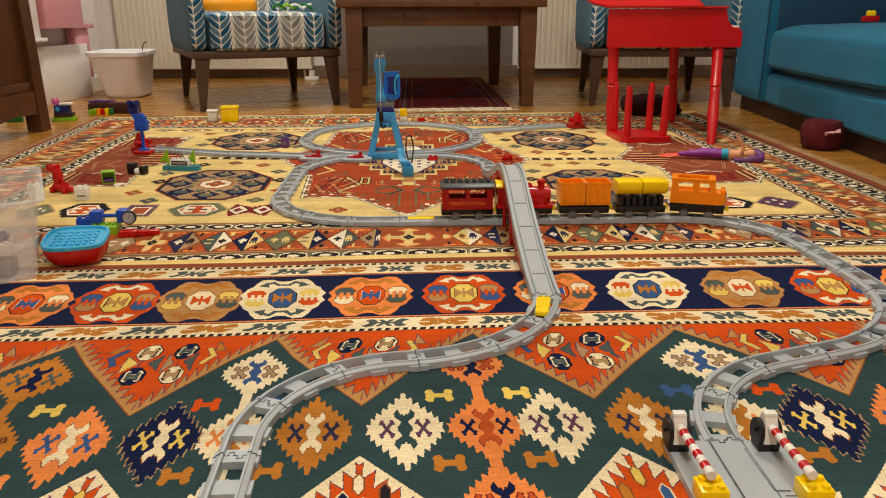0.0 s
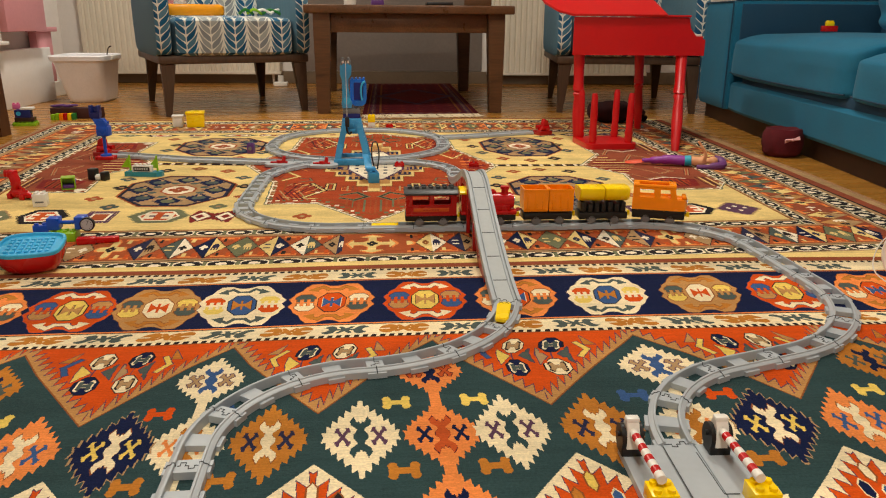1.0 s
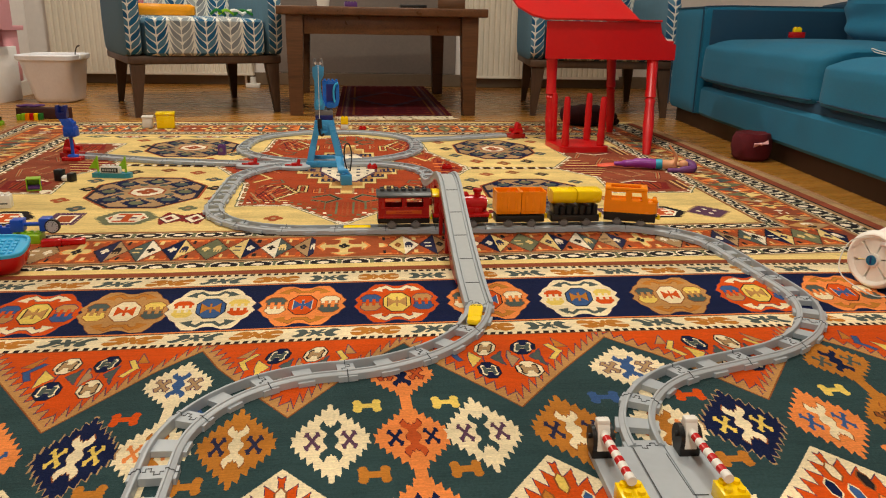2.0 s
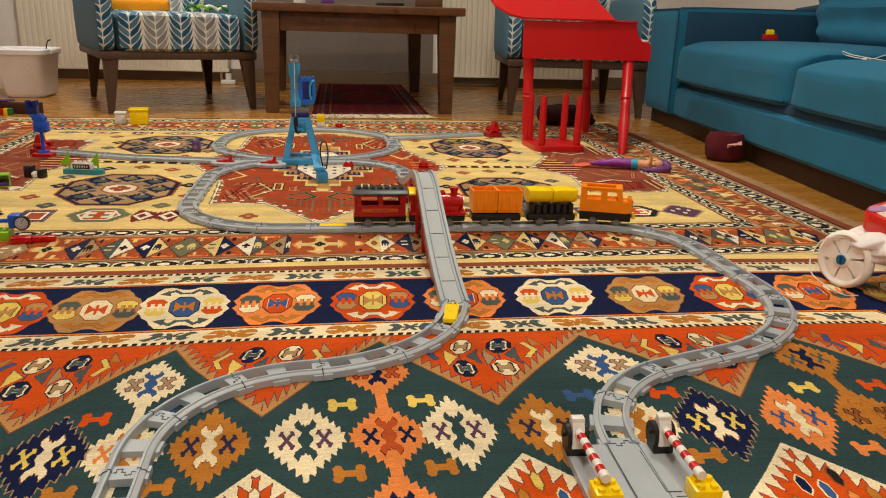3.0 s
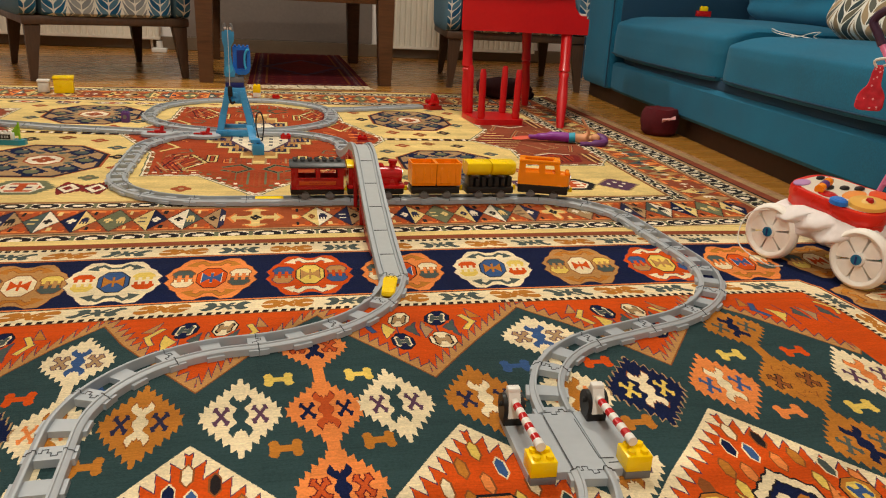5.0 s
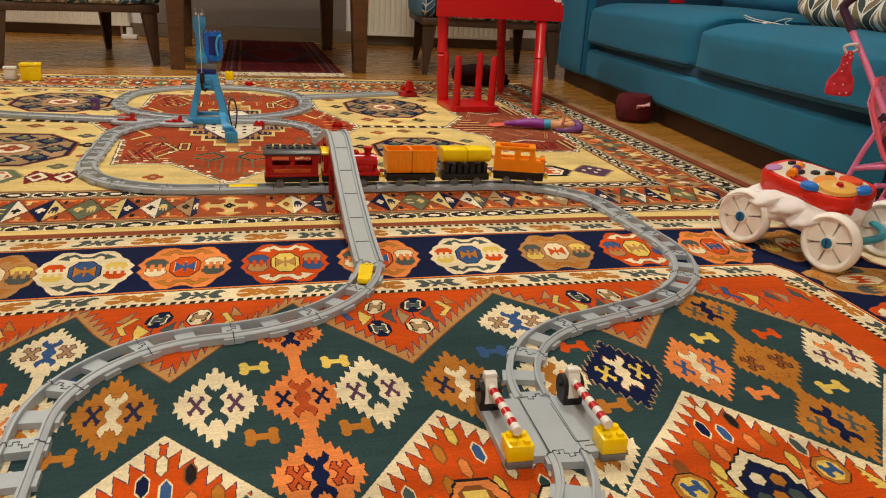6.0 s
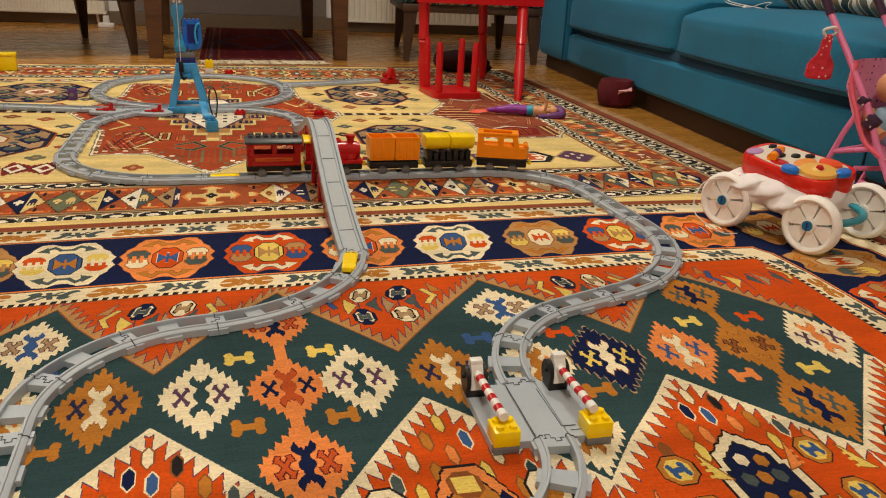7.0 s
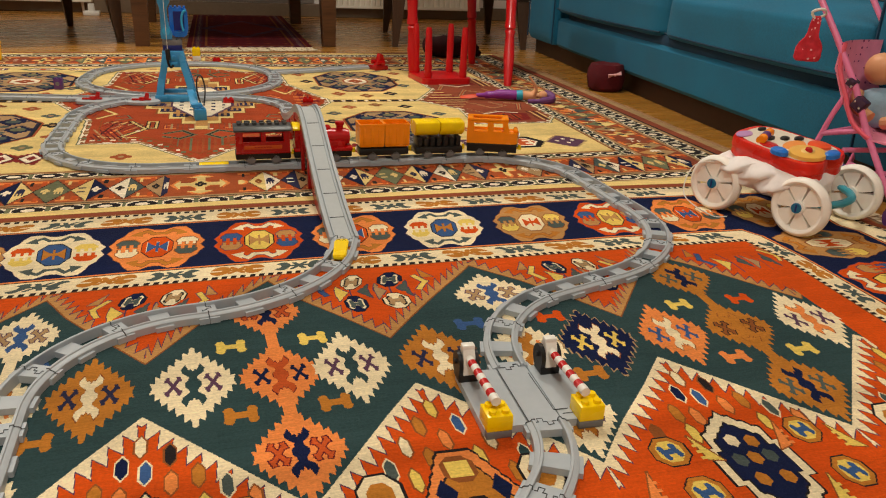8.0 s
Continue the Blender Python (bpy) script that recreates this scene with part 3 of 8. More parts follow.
rug_near = thing("rug", "green and orange knotted wool rug with navy medallion border", "rug")
near_chart = paint_near_rug()
knit("woven_face", near_chart, near_warp, 0.010, rug_near)
hidden = Weave(-1.17, -0.70, 1.17, 0.50, 0.0060, "red")
hidden.knots[:] = near_chart.knots[::-1][:hidden.nv * 5:5, :hidden.nu * 5:5][:hidden.nv, :hidden.nu]      # the unseen half repeats the woven one
knit("woven_face", hidden, near_warp, 0.010, rug_near)
edge = [tuple(float(c) for c in near_warp(np.array(a), np.array(b))) for a, b in
        [(-1.17 + 0.117 * i, -0.70) for i in range(21)] + [(1.17, -0.70 + 0.24 * i) for i in range(1, 11)] + [(1.17 - 0.117 * i, 1.70) for i in range(1, 21)] + [(-1.17, 1.70 - 0.24 * i) for i in range(1, 10)]]
slab("backing", edge, 0.001, 0.0094, WEFT, rug_near)
fringe("fringe", edge[20], edge[30], (1, 0.05), 0.05, 0.008, rug_near, 0.005, 5)

# the far rug: cream field, stepped central medallion, octagons at the corners. Charted with the field from -1.045 to 1.045 across and -0.72 to 0.72 deep.
def far_warp(u, v):
    # the four borders were knotted unequally wide
    u = np.interp(u, (-1.298, -1.25, -1.072, -1.045, -0.78, 1.25, 1.298), (-1.24, -1.20, -0.975, -0.948, -0.75, 1.25, 1.375))
    v = np.interp(v, (-0.985, -0.925, -0.747, -0.72, 0.46, 0.72, 0.747, 0.925, 0.985), (-1.035, -0.963, -0.753, -0.725, 0.46, 0.575, 0.61, 0.845, 0.935))
    across = np.array([-1.045, 0.0, 1.045])
    rows = np.array([-0.72, 0.0, 0.72])
    gx = np.array([[-1.215, -0.158, 0.885], [-1.325, -0.180, 0.880], [-1.415, -0.215, 0.866]])
    gy = np.array([[1.915, 1.962, 2.018], [2.785, 2.722, 2.738], [3.600, 3.665, 3.700]])

    def lin(t, nodes):
        k = np.where(t < nodes[1], 0, 1)
        return k, (t - nodes[k]) / (nodes[k + 1] - nodes[k])
    i, fu = lin(u, across)
    j, fv = lin(v, rows)

    def mix(g):
        return (g[j, i] * (1 - fu) + g[j, i + 1] * fu) * (1 - fv) + (g[j + 1, i] * (1 - fu) + g[j + 1, i + 1] * fu) * fv
    return mix(gx), mix(gy)


def paint_far_rug():
    w = Weave(-1.298, -0.985, 1.298, 0.985, 0.0029, "sand")
    idx = lambda n: NAMES.index(n)
    u, v = np.meshgrid(w.u, w.v)
    d = np.maximum(np.abs(u) - 1.045, np.abs(v) - 0.72)
    along = np.where(np.abs(u) - 1.045 > np.abs(v) - 0.72, v, u)
    for lo, hi, yarn in ((0.0, 0.006, "brown"), (0.006, 0.048, "black"), (0.048, 0.054, "tan"), (0.054, 0.176, "rust"), (0.176, 0.182, "tan"), (0.182, 0.228, "black"), (0.228, 0.249, "sand"), (0.249, 0.252, "black"), (0.252, 0.262, "rust"), (0.262, 0.30, "tan")):
        w.knots[(d >= lo) & (d < hi)] = idx(yarn)
    w.knots[(d > 0.241) & (d < 0.249) & (np.sin(along * 9.0) + np.sin(along * 23.0 + 1.0) > 0.35)] = idx("slate")
    w.knots[(d > 0.252) & (d < 0.256) & (np.sin(along * 7.0 + 2.0) + np.sin(along * 19.0) > 0.2)] = idx("brown")
    # far and side borders: the slanting pile's duller sheen is put into the yarn
    w.knots[(d >= 0.054) & (d < 0.176) & ((v > 0.4) | (np.abs(u) - 1.045 > np.abs(v) - 0.72))] = idx("russet")
    sides = (np.abs(u) - 1.045 > np.abs(v) - 0.72) & (d >= 0.228)
    for lo, hi, yarn in ((0.228, 0.240, "russet"), (0.240, 0.262, "tan"), (0.262, 0.270, "brown"), (0.270, 0.30, "tan")):
        w.knots[sides & (d >= lo) & (d < hi)] = idx(yarn)
    # guards: a dark ground with white ovals and a pale scroll
    for mid in (0.027, 0.205):
        s = (along / 0.066) % 1.0
        r = np.hypot((s - 0.5) * 0.066 / 0.020, (d - mid) / 0.0105)
        band = np.abs(d - mid) < 0.021
        w.knots[band & (r < 1.72) & (r > 1.38)] = idx("white")
        w.knots[band & (r < 0.62)] = idx("white")
        w.knots[band & (np.abs(s - 0.5) > 0.44) & (np.abs(d - mid) < 0.012)] = idx("olive")
        w.knots[band & (np.abs(np.abs(d - mid) - 0.0185) < 0.003)] = idx("tan")
    # main border: lozenges in pairs between stepped hooks
    tones = ("white", "ink", "olive", "tan", "sand", "navy", "white", "tan", "slate", "sand")
    marks = ("ink", "white", "sand", "black", "brown", "white", "black", "white", "sand", "ink")

    # muted lozenge tones that carry the same dull sheen
    soft = ("sand", "tan", "olive", "ochre", "tan", "slate", "sand", "russet", "olive", "coral")

    def lozenges(put, count, step, tones=tones, dark="black"):
        for k in range(-count, count + 1):
            c, t, t2 = k * step, tones[(k * 7) % 10], tones[(k * 3 + 4) % 10]
            for q in (1, -1):
                # hooked corners in the triangles above and below the joins
                put(rect, "coral", c + step / 2, 0.020, 0.0055, q * 0.050)
                put(rect, "ember", c + step / 2 + 0.012, 0.005, 0.010, q * 0.042)
                put(rect, "sand" if (k + q) % 2 else dark, c + step / 2 - 0.009, 0.0035, 0.009, q * 0.040)
            if k % 9 == 1:
                put(lambda x, y: (np.abs(x) + np.abs(y) < 1) & (np.minimum(np.abs(x), np.abs(y)) < 0.24), "coral", c, 0.036, 0.056)
                put(lambda x, y: (np.abs(x) + np.abs(y) < 1) & (np.minimum(np.abs(x), np.abs(y)) < 0.24), "sand", c, 0.030, 0.047)
                put(blossom, "black", c, 0.010, 0.016)
                continue
            put(lambda x, y: np.abs(x) + np.abs(y) < 1, dark, c, 0.0358, 0.0610)
            put(lambda x, y: (np.abs(x) + np.abs(y) < 1) & (x < 0.03), t, c, 0.0336, 0.0570)
            put(lambda x, y: (np.abs(x) + np.abs(y) < 1) & (x > 0.03), t2, c, 0.0336, 0.0570)
            if k % 3:
                put(blossom, marks[(k * 7) % 10], c - 0.0125, 0.0085, 0.0140)
                put(comb, marks[(k * 3 + 4) % 10], c + 0.0115, 0.0085, 0.0170)
            else:
                put(blossom, marks[(k * 3 + 4) % 10], c + 0.0115, 0.0085, 0.0140)
                put(rect, marks[(k * 7) % 10], c - 0.0150, 0.0075, 0.0030, 0.010)
                put(rect, marks[(k * 7) % 10], c - 0.0150, 0.0075, 0.0030, -0.010)
    for s in (-1, 1):
        lozenges(lambda rule, yarn, c, a, b, off=0.0: w.fill(rule, yarn, c, s * (0.72 + 0.115) + off, a, b), 17, 0.0685, soft if s > 0 else tones, "brown" if s > 0 else "black")
        lozenges(lambda rule, yarn, c, a, b, off=0.0: w.fill(rule, yarn, s * (1.045 + 0.115) + off, c, b, a), 11, 0.0685, soft, "brown")
    w.fill(rect, "rust", 0.013, -0.835, 0.070, 0.059)
    star = lambda x, y: (np.minimum(np.abs(x), np.abs(y)) < 0.17) & (np.maximum(np.abs(x), np.abs(y)) < 0.8) | (np.abs(x) + np.abs(y) < 0.52) | (np.maximum(np.abs(x), np.abs(y)) + 0.55 * np.minimum(np.abs(x), np.abs(y)) < 1) & (np.maximum(np.abs(x), np.abs(y)) > 0.72)
    w.fill(star, "coral", 0.006, -0.835, 0.060, 0.058)
    w.fill(star, "sand", 0.006, -0.835, 0.053, 0.052)
    w.fill(blossom, "black", 0.006, -0.835, 0.012, 0.015)
    # field line across the middle
    w.fill(rect, "brown", 0, 0, 1.045, 0.016)
    w.fill(rect, "sand", 0, 0, 1.045, 0.0115)
    band = (np.abs(v) < 0.0115) & (np.abs(u) < 1.045)
    w.knots[band & (saw(u / 0.038) > 0.35)] = idx("black")
    w.knots[band & (saw(u / 0.038 + 0.5) > 0.75)] = idx("white")

    def framed(pts, ground, teeth=True):
        for width, yarn in ((0.036, "olive"), (0.029, "white"), (0.020, "brown")):
            w.line(pts + pts[:1], width, yarn)
        if teeth:
            for (ax, ay), (bx, by) in zip(pts, pts[1:] + pts[:1]):
                n = max(int(math.hypot(bx - ax, by - ay) / 0.027), 1)
                for i in range(n):
                    w.fill(lambda x, y: np.abs(x) + np.abs(y) < 1.15, ("white", "olive", "white", "tan")[i % 4], ax + (bx - ax) * (i + 0.5) / n, ay + (by - ay) * (i + 0.5) / n, 0.0125, 0.0095)
        w.poly(pts, ground)

    # central medallion
    half = [(0.0, 0.664), (0.135, 0.484), (0.262, 0.487), (0.272, 0.25), (0.375, 0.02)]
    ring = half + [(a, -b) for a, b in half[::-1]]
    ring = ring + [(-a, b) for a, b in ring[::-1]]
    framed(ring, "brick")
    for k, yarn in ((0.925, "brown"), (0.915, "brick")):
        w.poly([(a * k, b * k) for a, b in ring], yarn)
    steps = lambda x, y: np.round(np.abs(x) * 5) / 5 + np.round(np.abs(y) * 5) / 5 < 1.01
    for ru, rv, yarn in ((0.176, 0.338, "brown"), (0.170, 0.328, "sand"), (0.152, 0.296, "ochre"), (0.118, 0.225, "plum"), (0.112, 0.214, "tan")):
        w.fill(steps, yarn, 0, 0, ru, rv)
    for s in (-1, 1):
        for e in (-1, 1):
            # dark combs standing on the steps
            for x0, y0 in ((0.128, 0.055), (0.092, 0.135), (0.056, 0.205)):
                w.fill(rect, "ink", s * x0, e * y0, 0.020, 0.007)
                for k in (-1, 0, 1):
                    w.fill(rect, "ink", s * (x0 + 0.016 * k), e * (y0 - 0.020), 0.0045, 0.018)
    w.fill(octagon(1, 1.28), "plum", 0, 0, 0.090, 0.215)
    w.fill(octagon(1, 1.28), "white", 0, 0, 0.083, 0.200)
    w.knots[(np.abs(u) < 0.07) & (np.abs(v) / 0.2 + np.abs(u) / 0.12 < 0.95) & (saw(u / 0.030) > 0.66) & (saw(v / 0.046 + np.round(u / 0.030) * 0.5) > 0.62)] = idx("ink")
    for s in (-1, 1):
        for e in (-1, 1):
            m = lambda pts: [(e * a, s * b) for a, b in pts]
            # gable: combed lines under a bent dark bracket
            bracket = [(0.085, 0.405), (0.045, 0.378), (0.018, 0.425), (0.050, 0.462), (0.085, 0.440)]
            w.line(m(bracket), 0.0145, "olive"), w.line(m(bracket), 0.0060, "black")
            for k in range(5):
                w.line(m([(0.006 + 0.0155 * k, 0.468 - 0.004 * k), (0.006 + 0.0155 * k, 0.600 - 0.021 * k)]), 0.0052, "olive" if k % 2 else "rust")
            # small cream buckle
            buckle = [(0.112, 0.268), (0.132, 0.268), (0.132, 0.345), (0.112, 0.345), (0.112, 0.268)]
            w.line(m(buckle), 0.0125, "black"), w.line(m(buckle), 0.0066, "sand")
            # combed beast: slanting dark bars behind a pale elbow
            for k in range(9):
                a = 0.236 - 0.0105 * k
                w.line(m([(a, 0.405 - 0.006 * k), (a - 0.020, 0.300 + 0.009 * k)]), 0.0050, ("black", "wine", "coral")[k % 3])
            elbow = [(0.175, 0.268), (0.136, 0.352), (0.185, 0.430)]
            w.line(m(elbow), 0.0165, "black"), w.line(m(elbow), 0.0080, "sand")
            tail = [(0.245, 0.425), (0.200, 0.444), (0.150, 0.442)]
            w.line(m(tail), 0.0085, "brown"), w.line(m(tail), 0.0040, "sand")
            for k in range(6):
                w.line(m([(0.240 - 0.012 * k, 0.285 + 0.004 * k), (0.222 - 0.012 * k, 0.262 + 0.004 * k)]), 0.0046, ("black", "sand")[k % 2])
            hook = [(0.060, 0.350), (0.090, 0.350), (0.090, 0.318), (0.072, 0.318)]
            w.line(m(hook), 0.0085, "wine"), w.line(m(hook), 0.0038, "coral")
            hook = [(0.215, 0.245), (0.180, 0.225), (0.190, 0.190), (0.215, 0.200)]
            w.line(m(hook), 0.0100, "wine"), w.line(m(hook), 0.0050, "olive")
            for k in range(8):
                w.fill(rect, ("olive", "white", "brown")[k % 3], e * (0.140 + 0.0155 * k), s * 0.466, 0.0050, 0.0065)
                w.fill(rect, ("brown", "olive", "white")[k % 3], e * (0.022 + 0.0138 * k), s * (0.612 - 0.0185 * k), 0.0055, 0.0075)
            # bent ribbon near the waist
            waist = [(0.262, 0.225), (0.222, 0.170), (0.262, 0.105), (0.300, 0.160)]
            w.line(m(waist), 0.0150, "brown"), w.line(m(waist), 0.0085, "sand")
            knob = [(0.205, 0.088), (0.240, 0.045)]
            w.line(m(knob), 0.0120, "wine"), w.line(m(knob), 0.0060, "coral")
            w.fill(disc, "white", e * 0.152, s * 0.375, 0.0060, 0.0075)
            w.fill(disc, "white", e * 0.024, s * 0.362, 0.0090, 0.0065)
        w.poly([(s * 0.30, 0.12), (s * 0.365, 0.0), (s * 0.30, -0.12)], "wine")
        for i in range(6):
            a = 0.10 - 0.04 * i
            w.line([(s * 0.285, a), (s * (0.36 - abs(a) * 0.6), a)], 0.007, "coral")
    # hatched wings of the beasts and a combed ground in the gables
    for s in (-1, 1):
        for e in (-1, 1):
            for pts, lean, per, yarn in (([(0.128, 0.300), (0.232, 0.262), (0.255, 0.330), (0.200, 0.352), (0.150, 0.345)], 0.9, 0.0125, "wine"), ([(0.196, 0.352), (0.258, 0.345), (0.256, 0.470), (0.160, 0.470)], -0.7, 0.0125, "maroon"),
                                         ([(0.012, 0.300), (0.100, 0.300), (0.070, 0.365), (0.012, 0.375)], 0.0, 0.0140, "russet"), ([(0.262, 0.110), (0.330, 0.030), (0.335, 0.100), (0.268, 0.230)], 0.5, 0.0120, "wine")):
                for k in range(24):
                    a0 = min(p[0] for p in pts) - 0.05 + per * k
                    lo2, hi2 = min(p[1] for p in pts), max(p[1] for p in pts)
                    run = []
                    for j in range(13):
                        b = lo2 + (hi2 - lo2) * j / 12
                        a = a0 + lean * (b - lo2) * 0.5
                        odd = False
                        for (ax, ay), (bx, by) in zip(pts, pts[1:] + pts[:1]):
                            odd ^= (ay > b) != (by > b) and a < ax + (b - ay) * (bx - ax) / (by - ay)
                        if odd:
                            run.append((e * a, s * b))
                    if len(run) > 2:
                        w.line([run[0], run[-1]], 0.0042, yarn if k % 4 else "tan")
    # side triangles
    for s in (-1, 1):
        tri = [(0.70, 0.0), (0.80, 0.15), (0.785, 0.36), (1.0, 0.36), (1.045, 0.28), (1.045, -0.28), (1.0, -0.36), (0.785, -0.36), (0.80, -0.15)]
        framed([(s * a, b) for a, b in tri], "russet")
        # striped beak towards the centre
        w.poly([(s * 0.715, 0.0), (s * 0.80, 0.125), (s * 0.865, 0.0), (s * 0.80, -0.125)], "wine")
        for k in range(7):
            b = -0.108 + 0.036 * k
            w.line([(s * (0.722 + 0.55 * abs(b)), b), (s * (0.86 - 0.48 * abs(b)), b)], 0.0085, "sand")
        for e in (-1, 1):
            m = lambda pts: [(s * a, e * b) for a, b in pts]
            # pale zigzag ribbons with a dark rim
            for pts in ([(0.855, 0.055), (0.905, 0.145), (0.955, 0.105), (0.925, 0.045)], [(0.815, 0.155), (0.850, 0.225), (0.895, 0.185)], [(0.985, 0.165), (1.015, 0.075), (0.975, 0.055)]):
                w.line(m(pts), 0.0170, "maroon"), w.line(m(pts), 0.0125, "tan"), w.line(m(pts), 0.0055, "brick")
            # dark combed shield
            w.poly(m([(0.820, 0.245), (0.905, 0.195), (0.985, 0.235), (0.965, 0.330), (0.845, 0.345)]), "wine")
            w.poly(m([(0.842, 0.258), (0.905, 0.222), (0.960, 0.250), (0.945, 0.315), (0.858, 0.328)]), "brick")
            for k in range(7):
                w.line(m([(0.858 + 0.0150 * k, 0.240), (0.862 + 0.0140 * k, 0.322)]), 0.0048, "black" if k % 2 else "wine")
            w.line(m([(0.845, 0.232), (0.902, 0.200), (0.955, 0.222)]), 0.0080, "white")
            for k in range(4):
                w.line(m([(0.995 + 0.012 * k, 0.205), (0.995 + 0.012 * k, 0.330)]), 0.0045, "sand" if k % 2 else "black")
            w.fill(disc, "white", s * 0.80, e * 0.345, 0.020, 0.014)
    # octagons with eight-pointed tan stars
    for cu in (-0.53, 0.54):
        for cv in (-0.345, 0.30):
            a, b = (0.147, 0.176) if cv < 0 else (0.148, 0.172)
            oct8 = lambda k: (lambda x, y: (np.abs(x) < k) & (np.abs(y) < k) & (np.abs(x) + np.abs(y) < 1.42 * k))
            w.fill(oct8(1.0), "rust", cu, cv, a, b)
            w.fill(oct8(0.965), "black", cu, cv, a, b)
            w.fill(oct8(0.93), "ink", cu, cv, a, b)
            w.fill(oct8(0.90), "tan", cu, cv, a, b)
            stepped = lambda x, y: np.round(np.abs(x) * 4) / 4 + np.round(np.abs(y) * 4) / 4 < 1.02
            for q in range(8):
                cx, cy = math.cos(q * math.pi / 4), math.sin(q * math.pi / 4)
                r = 0.68 if q % 2 == 0 else 0.70
                px, py = cu + a * r * cx, cv + b * r * cy
                w.fill(stepped, "navy", px, py, a * 0.235, b * 0.225)
                w.fill(rect, "navy", cu + a * 0.87 * cx, cv + b * 0.87 * cy, a * 0.085, b * 0.07)
                w.fill(oct8(1), "slate" if q % 2 else "olive", px, py, a * 0.12, b * 0.10)
                w.fill(rect, "tan", px - a * 0.02 * cx, py + b * 0.13, a * 0.035, b * 0.05)
                gx, gy = math.cos((q + 0.5) * math.pi / 4), math.sin((q + 0.5) * math.pi / 4)
                w.fill(oct8(1), "slate", cu + a * 0.47 * gx, cv + b * 0.47 * gy, a * 0.075, b * 0.065)
            w.knots[(np.maximum(np.abs(u - cu) / a, np.abs(v - cv) / b) > 0.93) & (np.maximum(np.abs(u - cu) / a, np.abs(v - cv) / b) < 0.965) & (np.abs(u - cu) / a + np.abs(v - cv) / b < 1.37)] = idx("black")
            w.fill(oct8(1), "rust", cu, cv, a * 0.31, b * 0.30)
            w.fill(oct8(1), "white", cu, cv, a * 0.27, b * 0.26)
            w.fill(blossom, "rust", cu, cv, a * 0.19, b * 0.18)
    # motifs strewn over the cream
    for s in (-1, 1):
        for e in (-1, 1):
            strewn = ((0.42, 0.612, "gul"), (0.70, 0.605, "comb"), (0.826, 0.60, "crest"), (0.96, 0.605, "cloud")) if s > 0 else ((0.385, 0.612, "gul"), (0.515, 0.605, "crest"), (0.655, 0.61, "comb"), (0.80, 0.60, "crest"), (0.945, 0.61, "cloud"))
            for cu, cv, kind in strewn:
                x, y = s * cu, e * cv
                if kind == "gul":
                    # a butterfly of two pale hearts in a toothed wine ground
                    w.fill(lambda a, b: (np.abs(b) < 0.42 + 0.55 * np.abs(a) - 0.12 * saw(a * 5)) & (np.abs(a) + 0.25 * np.abs(b) < 1.0), "wine", x, y, 0.056, 0.068)
                    for k in (-1, 1):
                        w.fill(lambda a, b: np.abs(a) + np.abs(b) < 1, "black", x + k * 0.029, y, 0.027, 0.042)
                        w.fill(lambda a, b: np.abs(a) + np.abs(b) < 1, "white", x + k * 0.029, y, 0.0235, 0.037)
                        w.fill(lambda a, b: np.abs(a) + np.abs(b) < 1, "wine", x + k * 0.031, y, 0.012, 0.019)
                elif kind == "cloud":
                    w.fill(lambda a, b: np.abs(a) * 0.9 + np.abs(b) * 0.7 - 0.10 * saw(b * 4) < 0.88, "tan", x, y, 0.062, 0.058)
                    w.fill(lambda a, b: np.abs(a) * 0.9 + np.abs(b) * 0.7 - 0.10 * saw(b * 4) < 0.88, "plum" if s > 0 else "olive", x, y, 0.055, 0.052)
                    for k, q in ((-0.024, 0.006), (0.0, -0.018), (0.022, 0.008), (0.0, 0.024)):
                        w.fill(disc, "white", x + k, y + q, 0.006, 0.008)
                elif kind == "crest":
                    w.fill(lambda a, b: (np.abs(a) + np.abs(b) * 0.5 - 0.12 * saw(b * 5) < 0.93) & (np.abs(b) < 0.95), "black" if cu > 0.6 else "olive", x, y, 0.074, 0.062)
                    w.fill(lambda a, b: (np.abs(a) + np.abs(b) * 0.45 < 0.9) & (np.abs(b) < 0.9), "white", x, y, 0.056, 0.046)
                    w.fill(lambda a, b: (np.abs(a) + np.abs(b) * 0.45 < 0.9) & (np.abs(b) < 0.9), "ember", x, y, 0.049, 0.038)
                    for k in (-1, 1):
                        w.fill(rect, "white", x + k * 0.022, y, 0.012, 0.022)
                        w.fill(rect, "ember" if cu > 0.6 else "plum", x + k * 0.017, y, 0.007, 0.007)
                else:
                    w.fill(lambda a, b: (np.abs(a) < 1) & (np.abs(b) < 1) & (saw(a * 4) + saw(b * 4) > 0.35), "plum", x, y, 0.036, 0.050)
                    w.fill(rect, "white", x, y, 0.023, 0.032)
                    w.fill(rect, "rust", x, y, 0.018, 0.026)
            for cu, cv, yarn in ((0.345, 0.42, "rust"), (0.725, 0.44, "rust"), (0.36, 0.30, "black"), (0.38, 0.19, "slate"), (0.70, 0.22, "slate"), (0.44, 0.10, "rust"), (0.62, 0.10, "black"), (0.69, 0.32, "black"), (0.17, 0.62, "rust"), (0.53, 0.07, "brown"), (0.66, 0.52, "slate"), (0.39, 0.52, "olive")):
                w.fill(blossom, yarn, s * cu, e * cv, 0.024, 0.026)
                w.fill(disc, "tan", s * cu, e * cv, 0.007, 0.008)
    return w


